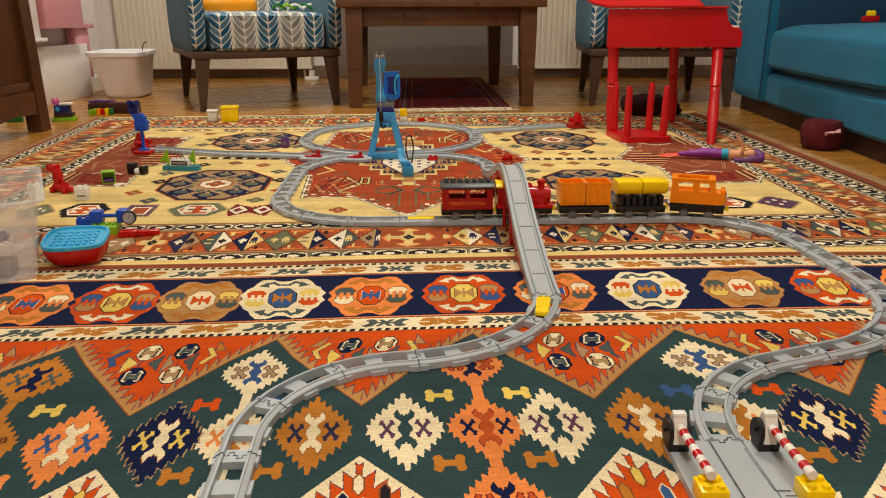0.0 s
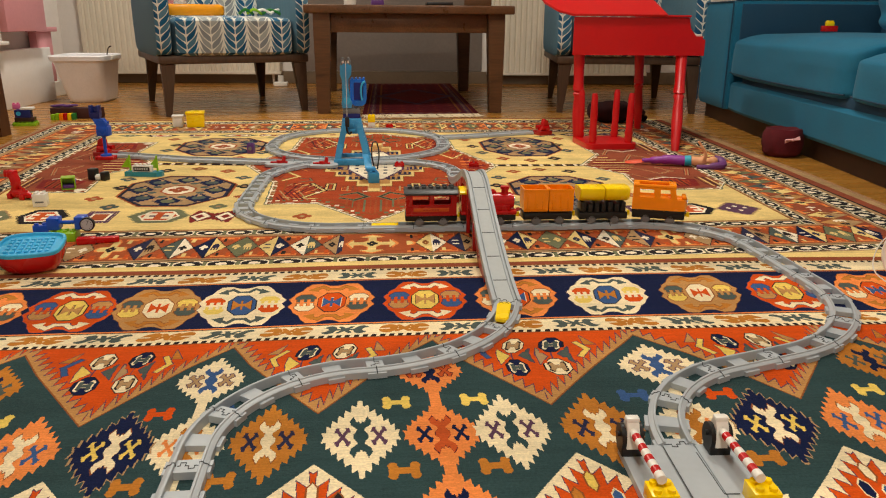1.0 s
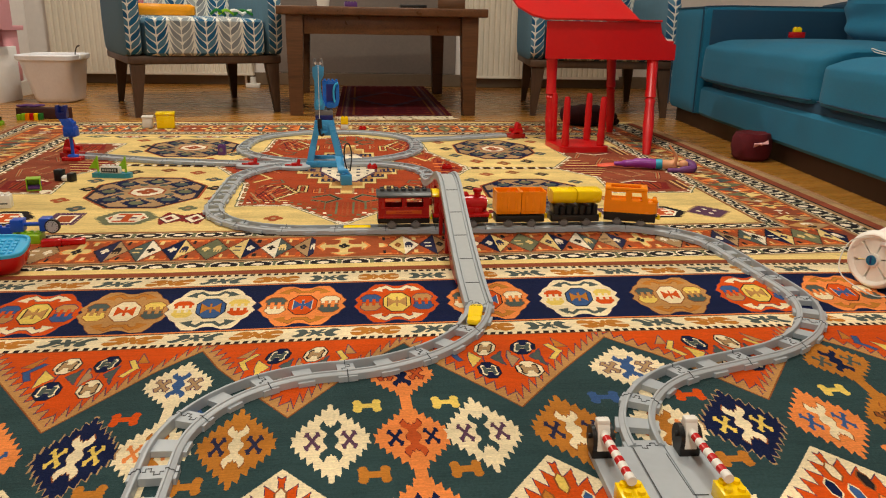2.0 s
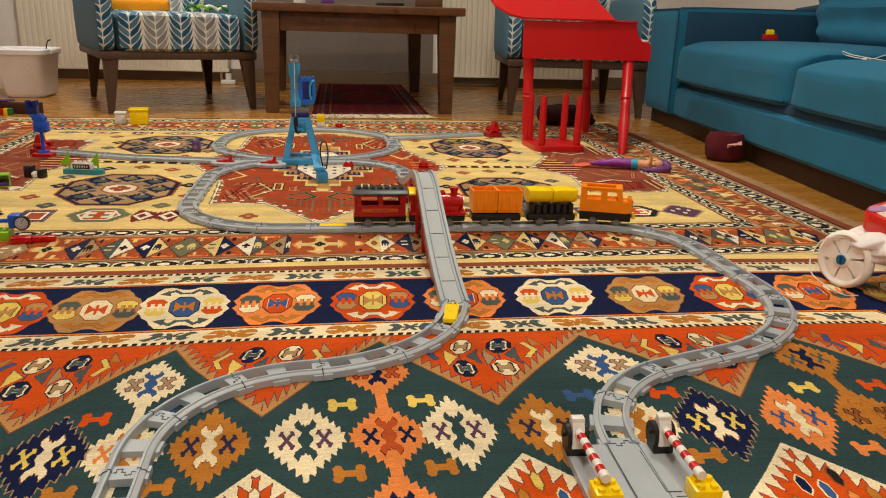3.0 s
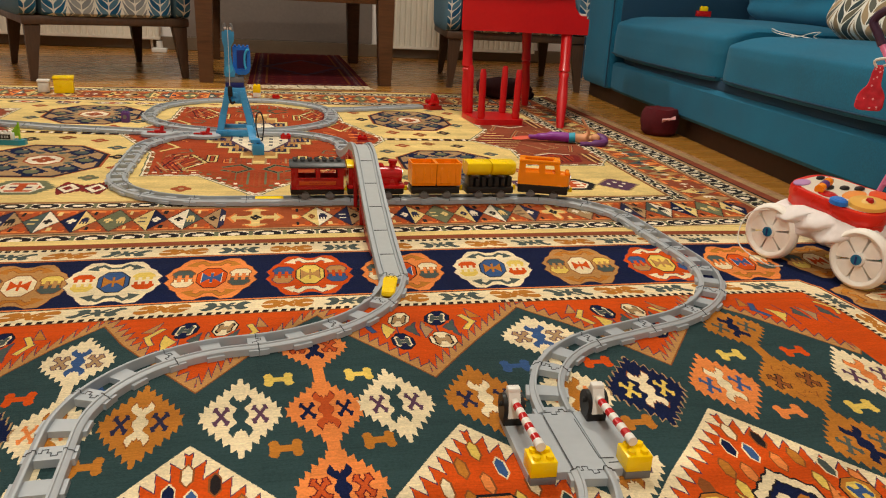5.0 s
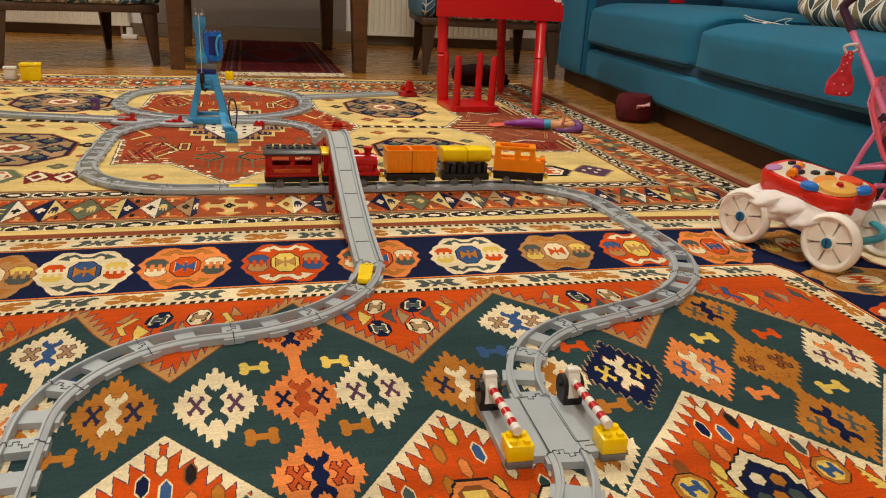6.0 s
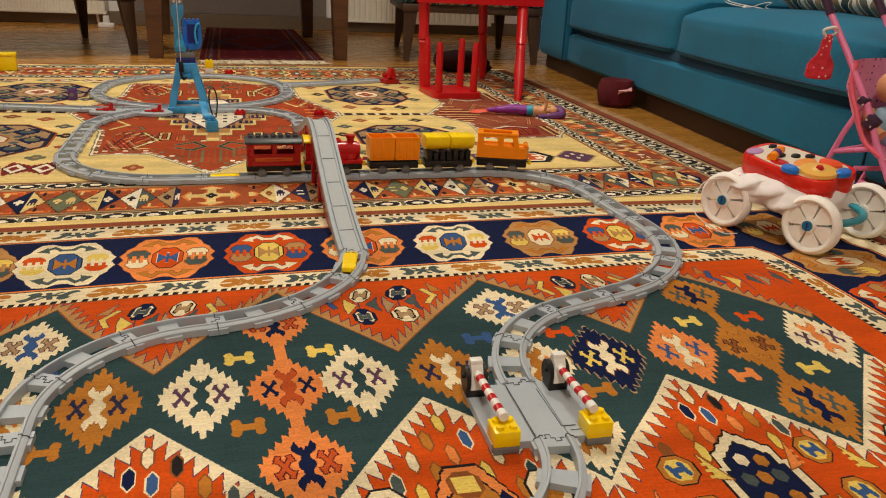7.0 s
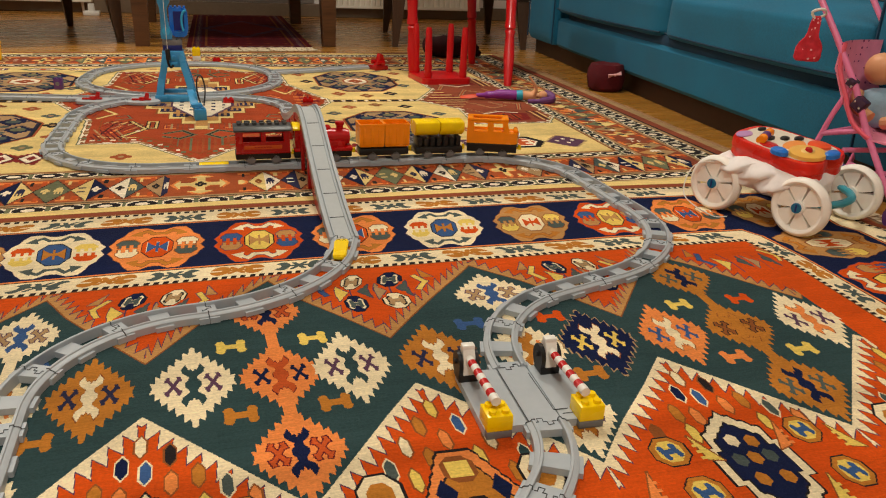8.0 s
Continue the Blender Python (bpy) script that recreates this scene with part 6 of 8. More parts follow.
    # boom: waisted upright arm with a forked head
    bm = bmesh.new()
    rings = []
    for z, x, hw2, y, hd2 in ((0.184, -0.016, 0.017, -0.022, 0.013), (0.200, -0.016, 0.020, -0.024, 0.013), (0.216, -0.018, 0.015, -0.028, 0.010), (0.250, -0.020, 0.0115, -0.034, 0.008), (0.276, -0.020, 0.012, -0.038, 0.008), (0.292, -0.017, 0.020, -0.042, 0.010), (0.318, -0.016, 0.021, -0.046, 0.010), (0.326, -0.016, 0.017, -0.047, 0.008)):
        rings.append([(x + p2 * hw2, y + q2 * hd2, z) for p2, q2 in ((-1, -0.6), (-0.6, -1), (0.6, -1), (1, -0.6), (1, 0.6), (0.6, 1), (-0.6, 1), (-1, 0.6))])
    loft(bm, rings)
    boom = part("boom", bm, CYAP, c, "light blue upright boom")
    for s in (-1, 1):
        bm = bmesh.new()
        tube(bm, [(-0.016 + s * 0.011, -0.047, 0.312), (-0.016 + s * 0.0125, -0.049, 0.334), (-0.016 + s * 0.010, -0.050, 0.346)], [0.0075, 0.0068, 0.0045], 10)
        part("prong", bm, GRYP, boom, "grey rounded prong of the forked head")
        bm = bmesh.new()
        cyl(bm, (-0.016 + s * 0.009, -0.058, 0.332), (-0.016 + s * 0.009, -0.054, 0.332), 0.0045, n=14)
        part("pulley", bm, CHROME, boom, "silver pulley")
    bm = bmesh.new()
    cyl(bm, (-0.016, -0.040, 0.208), (-0.016, -0.034, 0.208), 0.012, n=20)
    part("winch", bm, SKYP, c, "pale blue round winch")
    bm = bmesh.new()
    tube(bm, [(-0.016, -0.058, 0.335), (-0.016, -0.058, 0.14)], 0.0011, 6)
    part("cord", bm, WHIP, c, "white cord")
    bm = bmesh.new()
    tube(bm, smooth_path([(-0.016, -0.058, 0.14), (-0.018, -0.058, 0.118), (-0.010, -0.058, 0.104), (0.000, -0.058, 0.110)], 5), 0.004, 8)
    box(bm, (-0.024, -0.064, 0.125), (-0.008, -0.052, 0.158), 0.003)
    part("hook", bm, BLKP, c)
    return c


crane()
ld = thing("toy_loader", "light blue toy loading arm with a black cable loop", "toy crane", pose(-0.158, 2.462, 0.0088, 0, 0, 10))
bm = bmesh.new()
studded(bm, 2, 2, 0.0, 0.030)
part("block", bm, CYAP, ld)
bm = bmesh.new()
loft(bm, [[(p * 0.011 - 0.010, 0.014 + q * 0.006, 0.033) for p, q in ((-1, -1), (1, -1), (1, 1), (-1, 1))], [(p * 0.010 - 0.014, 0.050 + q * 0.006, 0.066) for p, q in ((-1, -1), (1, -1), (1, 1), (-1, 1))], [(p * 0.009 - 0.015, 0.075 + q * 0.006, 0.070) for p, q in ((-1, -1), (1, -1), (1, 1), (-1, 1))]])
box(bm, (-0.020, -0.004, 0.0325), (0.008, 0.024, 0.043), 0.002)
part("arm", bm, CYAP, ld)
bm = bmesh.new()
tube(bm, smooth_path([(0.006, 0.02, 0.040), (0.000, 0.03, 0.075), (0.004, 0.04, 0.108), (0.016, 0.04, 0.112), (0.022, 0.03, 0.080), (0.014, 0.012, 0.036)], 7), 0.0022, 8)
part("cable", bm, BLKP, ld, "black cable loop")

# the two points levers between the loops
for x, y in ((-0.475, 2.752), (-0.335, 2.735)):
    p = thing("switch_lever", "red lever on a grey round track switch", "toy track", pose(x, y, Z0), "track switches")
    bm = bmesh.new()
    lathe(bm, [(0.034, 0.0), (0.034, 0.008), (0.031, 0.0105), (0.012, 0.0105)], n=24)
    for v in bm.verts:
        v.co.x *= 1.5
        v.co.y -= 0.038
    part("plate", bm, TRACK, p)
    bm = bmesh.new()
    cyl(bm, (0, -0.044, 0.0105), (0, -0.044, 0.019), 0.010, n=16)
    box(bm, (-0.030, -0.050, 0.0108), (0.026, -0.040, 0.016), 0.002)
    cyl(bm, (0.012, -0.044, 0.016), (0.016, -0.044, 0.032), 0.007, 0.005, 12)
    part("lever", bm, REDP, p)


def buffer_stop(m, label):
    b = thing("buffer_stop", label, "toy track", m, "red buffer stops")
    bm = bmesh.new()
    box(bm, (-0.030, -0.030, 0.0), (0.032, 0.030, 0.018), 0.002)
    part("base", bm, DREDP, b)
    bm = bmesh.new()
    sec = [(0.030, 0.018), (0.030, 0.030), (0.018, 0.060), (0.008, 0.064), (0.002, 0.056), (0.0, 0.030), (-0.012, 0.024), (-0.014, 0.018)]
    loft(bm, [[(x, y, z) for x, z in sec] for y in (-0.012, 0.012)])
    for s in (-1, 1):
        cyl(bm, (-0.016, s * 0.02, 0.030), (0.014, s * 0.02, 0.030), 0.008, n=14)
        box(bm, (0.004, s * 0.02 - 0.007, 0.017), (0.018, s * 0.02 + 0.007, 0.03))
    part("stop", bm, REDP, b)
    return b


buffer_stop(pose(0.505, 3.43, 0.0088, 0, 0, 25), "red plastic toy buffer stop at the end of a siding")
buffer_stop(pose(-1.105, 2.90, 0.0088, 0, 0, 160), "red plastic toy buffer stop beside a blue crane figure")
b = thing("toy_signal", "blue toy loader figure on a thin post with a red base", "toy figure", pose(-1.085, 2.845, 0.0088) @ Matrix.Diagonal((0.85, 0.85, 1, 1)))
bm = bmesh.new()
box(bm, (-0.035, -0.026, 0.0), (0.035, 0.026, 0.012), 0.002)
part("base", bm, REDP, b)
bm = bmesh.new()
cyl(bm, (0, 0, 0.012), (0, 0, 0.085), 0.0065, n=14)
lathe(bm, [(0.022, 0.012), (0.020, 0.018), (0.008, 0.020)], n=18)
part("post", bm, BLUP, b)
bm = bmesh.new()
box(bm, (-0.021, -0.019, 0.080), (0.027, 0.019, 0.112), 0.003)
loft(bm, [[(x + o, y * k, z) for x, y in ((-0.020, -0.016), (0.020, -0.016), (0.020, 0.016), (-0.020, 0.016))] for z, o, k in ((0.112, 0.003, 1.0), (0.128, -0.006, 0.95), (0.138, -0.012, 0.8))])
box(bm, (0.012, -0.014, 0.112), (0.022, 0.014, 0.128), 0.002)
part("body", bm, BLUP, b)
bm = bmesh.new()
loft(bm, [[(-0.022 + x * k, y * k, z) for x, y in ((-0.020, -0.014), (0.020, -0.014), (0.020, 0.014), (-0.020, 0.014))] for z, k in ((0.136, 0.7), (0.146, 0.95), (0.158, 1.0))])
for q in (-1, 1):
    box(bm, (-0.022 + q * 0.015 - 0.0055, -0.013, 0.1575), (-0.022 + q * 0.015 + 0.0055, 0.013, 0.182), 0.002)
box(bm, (-0.034, 0.004, 0.1578), (-0.010, 0.012, 0.178), 0.001)
part("grab", bm, NAVP, b, "dark blue open grab")

# level crossing
lc = thing("level_crossing", "grey plastic toy level crossing plate with two barriers", "toy track", pose(0.251, 0.926, Z0) @ Matrix.Diagonal((0.95, 0.86, 0.92, 1)))
bm = bmesh.new()
cross = [(-0.0655, 0.0), (0.069, 0.0), (0.069, 0.0095), (0.0255, 0.0095), (0.0255, 0.0075), (0.0230, 0.0075), (0.0230, 0.0102), (-0.0125, 0.0102), (-0.0125, 0.0075), (-0.0150, 0.0075), (-0.0150, 0.0095), (-0.0655, 0.0095)]
loft(bm, [[(x, y, z) for x, z in cross] for y in (-0.065, 0.066)])
part("plate", bm, TRACK, lc, smooth=0)
bm = bmesh.new()
for z, pts in ((0.0103, [(-0.0135, 0.060), (-0.0135, -0.064)]), (0.0103, [(0.0215, 0.046), (0.0225, -0.043), (0.039, -0.043)]), (0.0097, [(0.030, -0.052), (0.066, -0.052)]), (0.0097, [(-0.062, -0.052), (-0.030, -0.052)])):
    tube(bm, [(*p, z) for p in pts], 0.0007, 4)
jig = [(-0.016, 0.0655), (-0.007, 0.0655), (-0.0075, 0.060), (-0.001, 0.059), (-0.001, 0.0655), (0.004, 0.0655), (0.004, 0.0715), (0.010, 0.0715), (0.010, 0.0655), (0.017, 0.0655)]
tube(bm, [(p[0] + 0.005, p[1], 0.0105) for p in jig], 0.0007, 4)
part("joint_seam", bm, DGRP, lc)
for s in (-1, 1):
    x = s * 0.0515 - 0.0045
    bar = part("barrier_base", box(bmesh.new(), (x - 0.0120, 0.039, 0.0095), (x + 0.0120, 0.065, 0.020), 0.001), BLKP, lc, "black pivot base of the barrier")
    bm = bmesh.new()
    for e in (-1, 1):
        cyl(bm, (x + e * 0.0075, 0.054, 0.0290), (x + e * 0.0125, 0.054, 0.0290), 0.0168, n=24)
        cyl(bm, (x + e * 0.0125, 0.052, 0.034), (x + e * 0.0160, 0.052, 0.034), 0.0033, n=10)
    part("cheek", bm, BLKP, bar)
    bm = bmesh.new()
    sec = [(0.058, 0.020), (0.060, 0.047), (0.054, 0.054), (0.046, 0.053), (0.040, 0.043), (0.038, 0.020)]
    loft(bm, [[(x + a, y, z) for y, z in sec] for a in (-0.007, 0.007)])
    box(bm, (x - 0.0078, 0.045, 0.050), (x + 0.0078, 0.057, 0.057), 0.002)
    part("bracket", bm, WHIP, bar, "white plastic bracket")
    p0, p1 = Vector((x, 0.043, 0.041)), Vector((x + 0.004, -0.060, 0.0400))
    for k in range(9):
        bm = bmesh.new()
        cyl(bm, p0.lerp(p1, k / 9), p0.lerp(p1, (k + 1) / 9), 0.0051 + 0.0004 * (k == 8), n=16)
        part("stripe", bm, REDP if k % 2 else WHIP, bar, "red boom stripe" if k % 2 else "white boom stripe")
for s in (-1, 1):
    bk = thing("toy_brick", "yellow two by two toy brick on a grey base plate", "toy brick", pose(0.254 + s * 0.0505, 0.877, Z0 - 0.0002) @ Matrix.Diagonal((0.86, 0.86, 0.9, 1)))
    part("base_plate", studded(bmesh.new(), 2, 2, 0.0, 0.0095, (0, 0), stud=False), GRYP, bk, "grey plastic base plate")
    part("brick", studded(bmesh.new(), 2, 2, 0.0096, 0.0290), YELP, bk, "yellow studded brick")

# ---------------------------------------------------------------- the red toy piano and its upturned stool
pn = thing("toy_piano", "red lacquered toy grand piano with a raised lid and turned legs", "toy piano", pose(0.572, 3.215, 0.0, 0, 0, -1))
bm = bmesh.new()
prof = [(0.0, 0.345), (0.508, 0.345), (0.508, 0.404), (0.490, 0.408), (0.468, 0.420), (0.448, 0.446), (0.440, 0.485), (0.0, 0.485)]
loft(bm, [[(max(x, 0.27 * y), y, z) for x, z in prof] for y in (0.0, 0.15, 0.30, 0.44)])
bmesh.ops.bevel(bm, geom=[e for e in bm.edges if e.calc_face_angle(0) > 0.6], offset=0.003, segments=2, affect="EDGES")
part("case", bm, REDPIANO, pn)
bm = bmesh.new()
box(bm, (0.446, 0.02, 0.4045), (0.505, 0.42, 0.416), 0.001)
part("key_bed", bm, REDPIANO, pn)
for i in range(14):
    bm = bmesh.new()
    box(bm, (0.466, 0.03 + 0.0275 * i, 0.4162), (0.504, 0.03 + 0.0275 * i + 0.0255, 0.424), 0.001)
    part("key", bm, WHIP, pn)
bm = bmesh.new()
lid = [(-0.005, 0.0), (0.352, 0.0), (0.325, 0.20), (0.30, 0.40), (0.18, 0.46), (0.02, 0.45), (-0.085, 0.34), (-0.115, 0.22), (-0.10, 0.12), (-0.055, 0.035)]
prism(bm, lid, 0.0, 0.008, pose(0, -0.012, 0.4875, 22, 0, 0))
part("lid", bm, REDPIANO, pn, "raised red lid")
bm = bmesh.new()
box(bm, (0.345, -0.010, 0.4855), (0.444, 0.44, 0.4935), 0.002)
part("music_shelf", bm, REDPIANO, pn)
for tx, ty, fx, fy in ((0.035, 0.04, 0.038, 0.01), (0.432, 0.03, 0.368, -0.19), (0.368, 0.40, 0.388, 0.41)):
    bm = bmesh.new()
    top, foot = Vector((tx, ty, 0.345)), Vector((fx, fy, 0.009))
    cuts = ((0.0, 0.013), (0.02, 0.015), (0.30, 0.021), (0.36, 0.020), (0.52, 0.017), (0.56, 0.021), (0.585, 0.016), (0.60, 0.022), (0.70, 0.019), (0.98, 0.022), (1.0, 0.024))
    rings = []
    for f, r in cuts:
        c = foot.lerp(top, f)
        rings.append([(c.x + r * math.cos(a), c.y + r * math.sin(a), c.z) for a in [2 * math.pi * k / 18 for k in range(18)]])
    loft(bm, rings)
    part("leg", bm, REDPIANO, pn)

st = thing("toy_stool", "upturned red wooden toy stool with four turned legs in the air", "stool", pose(0.700, 3.155, 0.0088, 0, 0, 6))
bm = bmesh.new()
rr, hw, hd = 0.025, 0.098, 0.105
plan = [(sx * (hw - rr) + rr * math.cos(a), sy * (hd - rr) + rr * math.sin(a)) for sx, sy, a0 in ((1, 1, 0), (-1, 1, 90), (-1, -1, 180), (1, -1, 270)) for a in [radians(a0 + 18 * k) for k in range(6)]]
prism(bm, plan, 0.0, 0.020)
part("seat", bm, REDPIANO, st)
for x in (-0.07, 0.07):
    for y in (-0.072, 0.075):
        bm = bmesh.new()
        lathe(bm, [(0.013, 0.02), (0.016, 0.035), (0.013, 0.045), (0.016, 0.055), (0.013, 0.07), (0.0135, 0.13), (0.012, 0.19), (0.009, 0.205)], n=14)
        for v in bm.verts:
            f = v.co.z / 0.2
            v.co.x += x + 0.03 * x * f
            v.co.y += y + 0.03 * y * f
        part("leg", bm, REDPIANO, st)

# ---------------------------------------------------------------- far side of the room
def rounded(hw, hd, r, n=5):
    return [(sx * (hw - r) + r * math.cos(a), sy * (hd - r) + r * math.sin(a)) for sx, sy, a0 in ((1, 1, 0), (-1, 1, 90), (-1, -1, 180), (1, -1, 270)) for a in [radians(a0 + 90 / n * k) for k in range(n + 1)]]


tub = thing("plastic_tub", "white plastic tub with a rolled rim on the floor", "tub", pose(-1.930, 4.83, 0, 0, 0, 4) @ Matrix.Diagonal((0.82, 0.95, 1.03, 1)))
bm = bmesh.new()
levels = ((0.0, 0.112, 0.125), (0.010, 0.126, 0.136), (0.03, 0.132, 0.142), (0.215, 0.168, 0.178), (0.222, 0.172, 0.182), (0.228, 0.184, 0.194), (0.250, 0.188, 0.198), (0.256, 0.183, 0.193), (0.250, 0.170, 0.180), (0.02, 0.124, 0.134))
loft(bm, [[(x + 0.024 * (1 - z / 0.25), y, z) for x, y in rounded(a, b, 0.045)] for z, a, b in levels])
part("body", bm, plastic("bright_white_plastic", (246, 246, 250), 0.35), tub)
for e in (-1, 1):
    bm = bmesh.new()
    box(bm, (e * 0.186 - 0.012, -0.05, 0.226), (e * 0.186 + 0.014, 0.05, 0.252), 0.006)
    part("rim_grip", bm, WHIP, tub)
bm = bmesh.new()
tube(bm, smooth_path([(0.10, 0.03, 0.02), (0.13, 0.05, 0.26), (0.16, 0.06, 0.30)], 5), 0.004, 6)
part("stick", bm, PLINTH, tub, "thin brown stick leaning out")

cab = thing("wooden_cabinet", "dark brown wooden cabinet with a splayed leg and framed front", "cabinet", pose(-1.715, 3.46, 0, 0, 0, 90))
bm = bmesh.new()
box(bm, (-0.52, 0.022, 0.15), (-0.03, 0.55, 1.02), 0.004)
part("body", bm, CABWOOD, cab)
for x0, x1 in ((-0.075, 0.0), (-0.54, -0.465)):
    bm = bmesh.new()
    s = 1 if x0 > -0.1 else -1
    loft(bm, [[(x0 + s * 0.012, 0.0, 0), (x1 + s * 0.012, 0.0, 0), (x1 + s * 0.012, 0.06, 0), (x0 + s * 0.012, 0.06, 0)], [(x0 - s * 0.01, 0, 0.5), (x1 - s * 0.01, 0, 0.5), (x1 - s * 0.01, 0.06, 0.5), (x0 - s * 0.01, 0.06, 0.5)], [(x0 - s * 0.03, 0, 1.0), (x1 - s * 0.03, 0, 1.0), (x1 - s * 0.03, 0.06, 1.0), (x0 - s * 0.03, 0.06, 1.0)]])
    part("stile", bm, CABWOOD, cab)
bm = bmesh.new()
loft(bm, [[(x, y, z) for x, z in ((-0.46, 0.06), (-0.25, 0.085), (-0.07, 0.075), (-0.07, 0.17), (-0.46, 0.17))] for y in (0.004, 0.022)])
part("lower_rail", bm, CABWOOD, cab)
bm = bmesh.new()
box(bm, (-0.46, 0.010, 0.172), (-0.075, 0.0215, 0.205), 0.003)
part("moulding", bm, CABWOOD, cab)
bm = bmesh.new()
box(bm, (-0.46, 0.012, 0.75), (-0.10, 0.0215, 0.80), 0.003)
part("moulding", bm, CABWOOD, cab)
for y in (0.49,):
    bm = bmesh.new()
    box(bm, (-0.06, y, 0.0), (-0.005, y + 0.06, 0.152), 0.003)
    part("leg", bm, CABWOOD, cab)

WHT = material("white_board", srgb(244, 240, 236), 0.5, vary=0.04)
PNK = material("pale_pink_board", srgb(230, 160, 168), 0.55, vary=0.05)
wu = thing("shelf_unit", "white painted shelf unit against the wall pier", "shelf", pose(-2.218, 4.1, 0))
bm = bmesh.new()
box(bm, (0, 0, 0.0), (0.06, 0.80, 0.30), 0.003)
part("lower_case", bm, WHT, wu)
bm = bmesh.new()
box(bm, (-0.0, -0.03, 0.331), (0.115, 0.24, 0.350), 0.003)
part("shelf_board", bm, WHT, wu)
bm = bmesh.new()
box(bm, (0, 0.0, 0.351), (0.10, 0.20, 1.1), 0.003)
part("upper_case", bm, WHT, wu)
pk = thing("wall_box", "pale pink wooden storage box hung on the pier", "box", pose(-2.221, 4.62, 0.0))
bm = bmesh.new()
box(bm, (0, -0.30, 0.395), (0.13, 0.13, 1.1), 0.004)
part("body", bm, PNK, pk)
bm = bmesh.new()
box(bm, (0, 0.17, 0.10), (0.045, 0.36, 0.385), 0.004)
box(bm, (0, 0.14, 0.386), (0.065, 0.40, 0.412), 0.003)
part("bracket", bm, PNK, pk)

# small dark red rug below the table
def small_rug():
    w = Weave(-0.30, -0.95, 0.30, 0.95, 0.006, "maroon")
    u, v = np.meshgrid(w.u, w.v)
    d = np.minimum(0.30 - np.abs(u), 0.95 - np.abs(v))
    w.knots[(d < 0.095) & (d > 0.085) | (d < 0.03) & (d > 0.024)] = NAMES.index("brown")
    w.knots[(d < 0.085) & (d > 0.03) & (saw(u / 0.05) + saw(v / 0.05) > 1.1)] = NAMES.index("plum")
    w.knots[(d < 0.085) & (d > 0.03) & (saw(u / 0.05) + saw(v / 0.05) > 1.6)] = NAMES.index("tan")
    w.knots[(d > 0.11) & (saw(u / 0.09) * saw(v / 0.11) > 0.62)] = NAMES.index("wine")
    w.knots[(d > 0.11) & (saw(u / 0.09) * saw(v / 0.11) > 0.88)] = NAMES.index("brown")
    w.fill(diamond(0.2, 6), "plum", 0, 0, 0.25, 0.5)
    w.fill(diamond(0.2, 6), "wine", 0, 0, 0.2, 0.42)
    return w


def small_warp(u, v):
    a = radians(2.0)
    return -0.03 + u * math.cos(a) - v * math.sin(a), 5.09 + u * math.sin(a) * 3 + v * math.cos(a)


sr = thing("rug", "small dark red fringed rug under the coffee table", "rug")
knit("woven_face", small_rug(), small_warp, 0.006, sr)
q = [tuple(float(c) for c in small_warp(np.array(a), np.array(b))) for a, b in ((-0.30, -0.95), (0.30, -0.95), (0.30, 0.95), (-0.30, 0.95))]
slab("backing", q, 0.0006, 0.0054, WEFT, sr)
fringe("fringe", q[0], q[1], (0.1, -1), 0.105, 0.007, sr, 0.0035, 8)

# maroon knitted hat on the boards and a dark bag behind the piano
MAROON = material("maroon_knit", srgb(86, 12, 22), 0.95, vary=0.25, grain=120, stain=20, bump=0.7, bump_scale=260)
hat = thing("knitted_hat", "maroon knitted hat with a small pink bow on the floorboards", "hat", pose(1.315, 2.965, 0) @ Matrix.Diagonal((0.92, 0.92, 0.96, 1)))
bm = bmesh.new()
lathe(bm, [(0.055, 0.0), (0.072, 0.015), (0.078, 0.05), (0.076, 0.085), (0.066, 0.105), (0.04, 0.10), (0.02, 0.092)], n=28)
for v in bm.verts:
    v.co *= 1 + 0.05 * noise.noise(v.co * 30)
part("crown", bm, MAROON, hat)
bm = bmesh.new()
for s in (-1, 1):
    loft(bm, [[(s * 0.004, -0.077, 0.072 + z) for z in (-0.004, 0.004)] + [(s * 0.004, -0.083, 0.072)], [(s * 0.028, -0.076, 0.072 + z + s * 0.006) for z in (-0.008, 0.008)] + [(s * 0.028, -0.084, 0.072)]])
lathe(bm, [(0.004, -0.005), (0.007, 0), (0.004, 0.005)], (0, -0.081, 0.072), 10)
part("bow", bm, plastic("pale_pink_ribbon", (232, 170, 170), 0.6), hat)
DARKBAG = material("dark_maroon_cloth", srgb(48, 12, 18), 0.95, vary=0.25, grain=120, stain=20, bump=0.5, bump_scale=200)
bag = thing("cloth_bag", "dark maroon soft bag lying on the rug", "bag", pose(0.915, 3.85, 0.0088, 0, 0, -8))
bm = bmesh.new()
cushion(bm, (-0.125, -0.07, 0), (0.085, 0.07, 0.098), 0.0, n=8, e=2.6)
for v in bm.verts:
    v.co.z = max(0.0, v.co.z + 0.012 * noise.noise(v.co * 18))
part("pouch", bm, DARKBAG, bag)
bm = bmesh.new()
tube(bm, smooth_path([(0.05, 0, 0.05), (0.09, -0.01, 0.06), (0.13, -0.005, 0.03), (0.15, 0, 0.015)], 5), [0.03] * 6 + [0.028] * 5 + [0.016] * 5, 10)
part("neck", bm, DARKBAG, bag)

# ---------------------------------------------------------------- loose toys
SKIN = plastic("doll_skin", (226, 162, 118), 0.45)


def brick(name, x, y, z, deg, nx, ny, h, mat, label, stud=True, category="toy brick"):
    return single(name, studded(bmesh.new(), nx, ny, 0, h, stud=stud), mat, label, category, pose(x, y, z, 0, 0, deg))


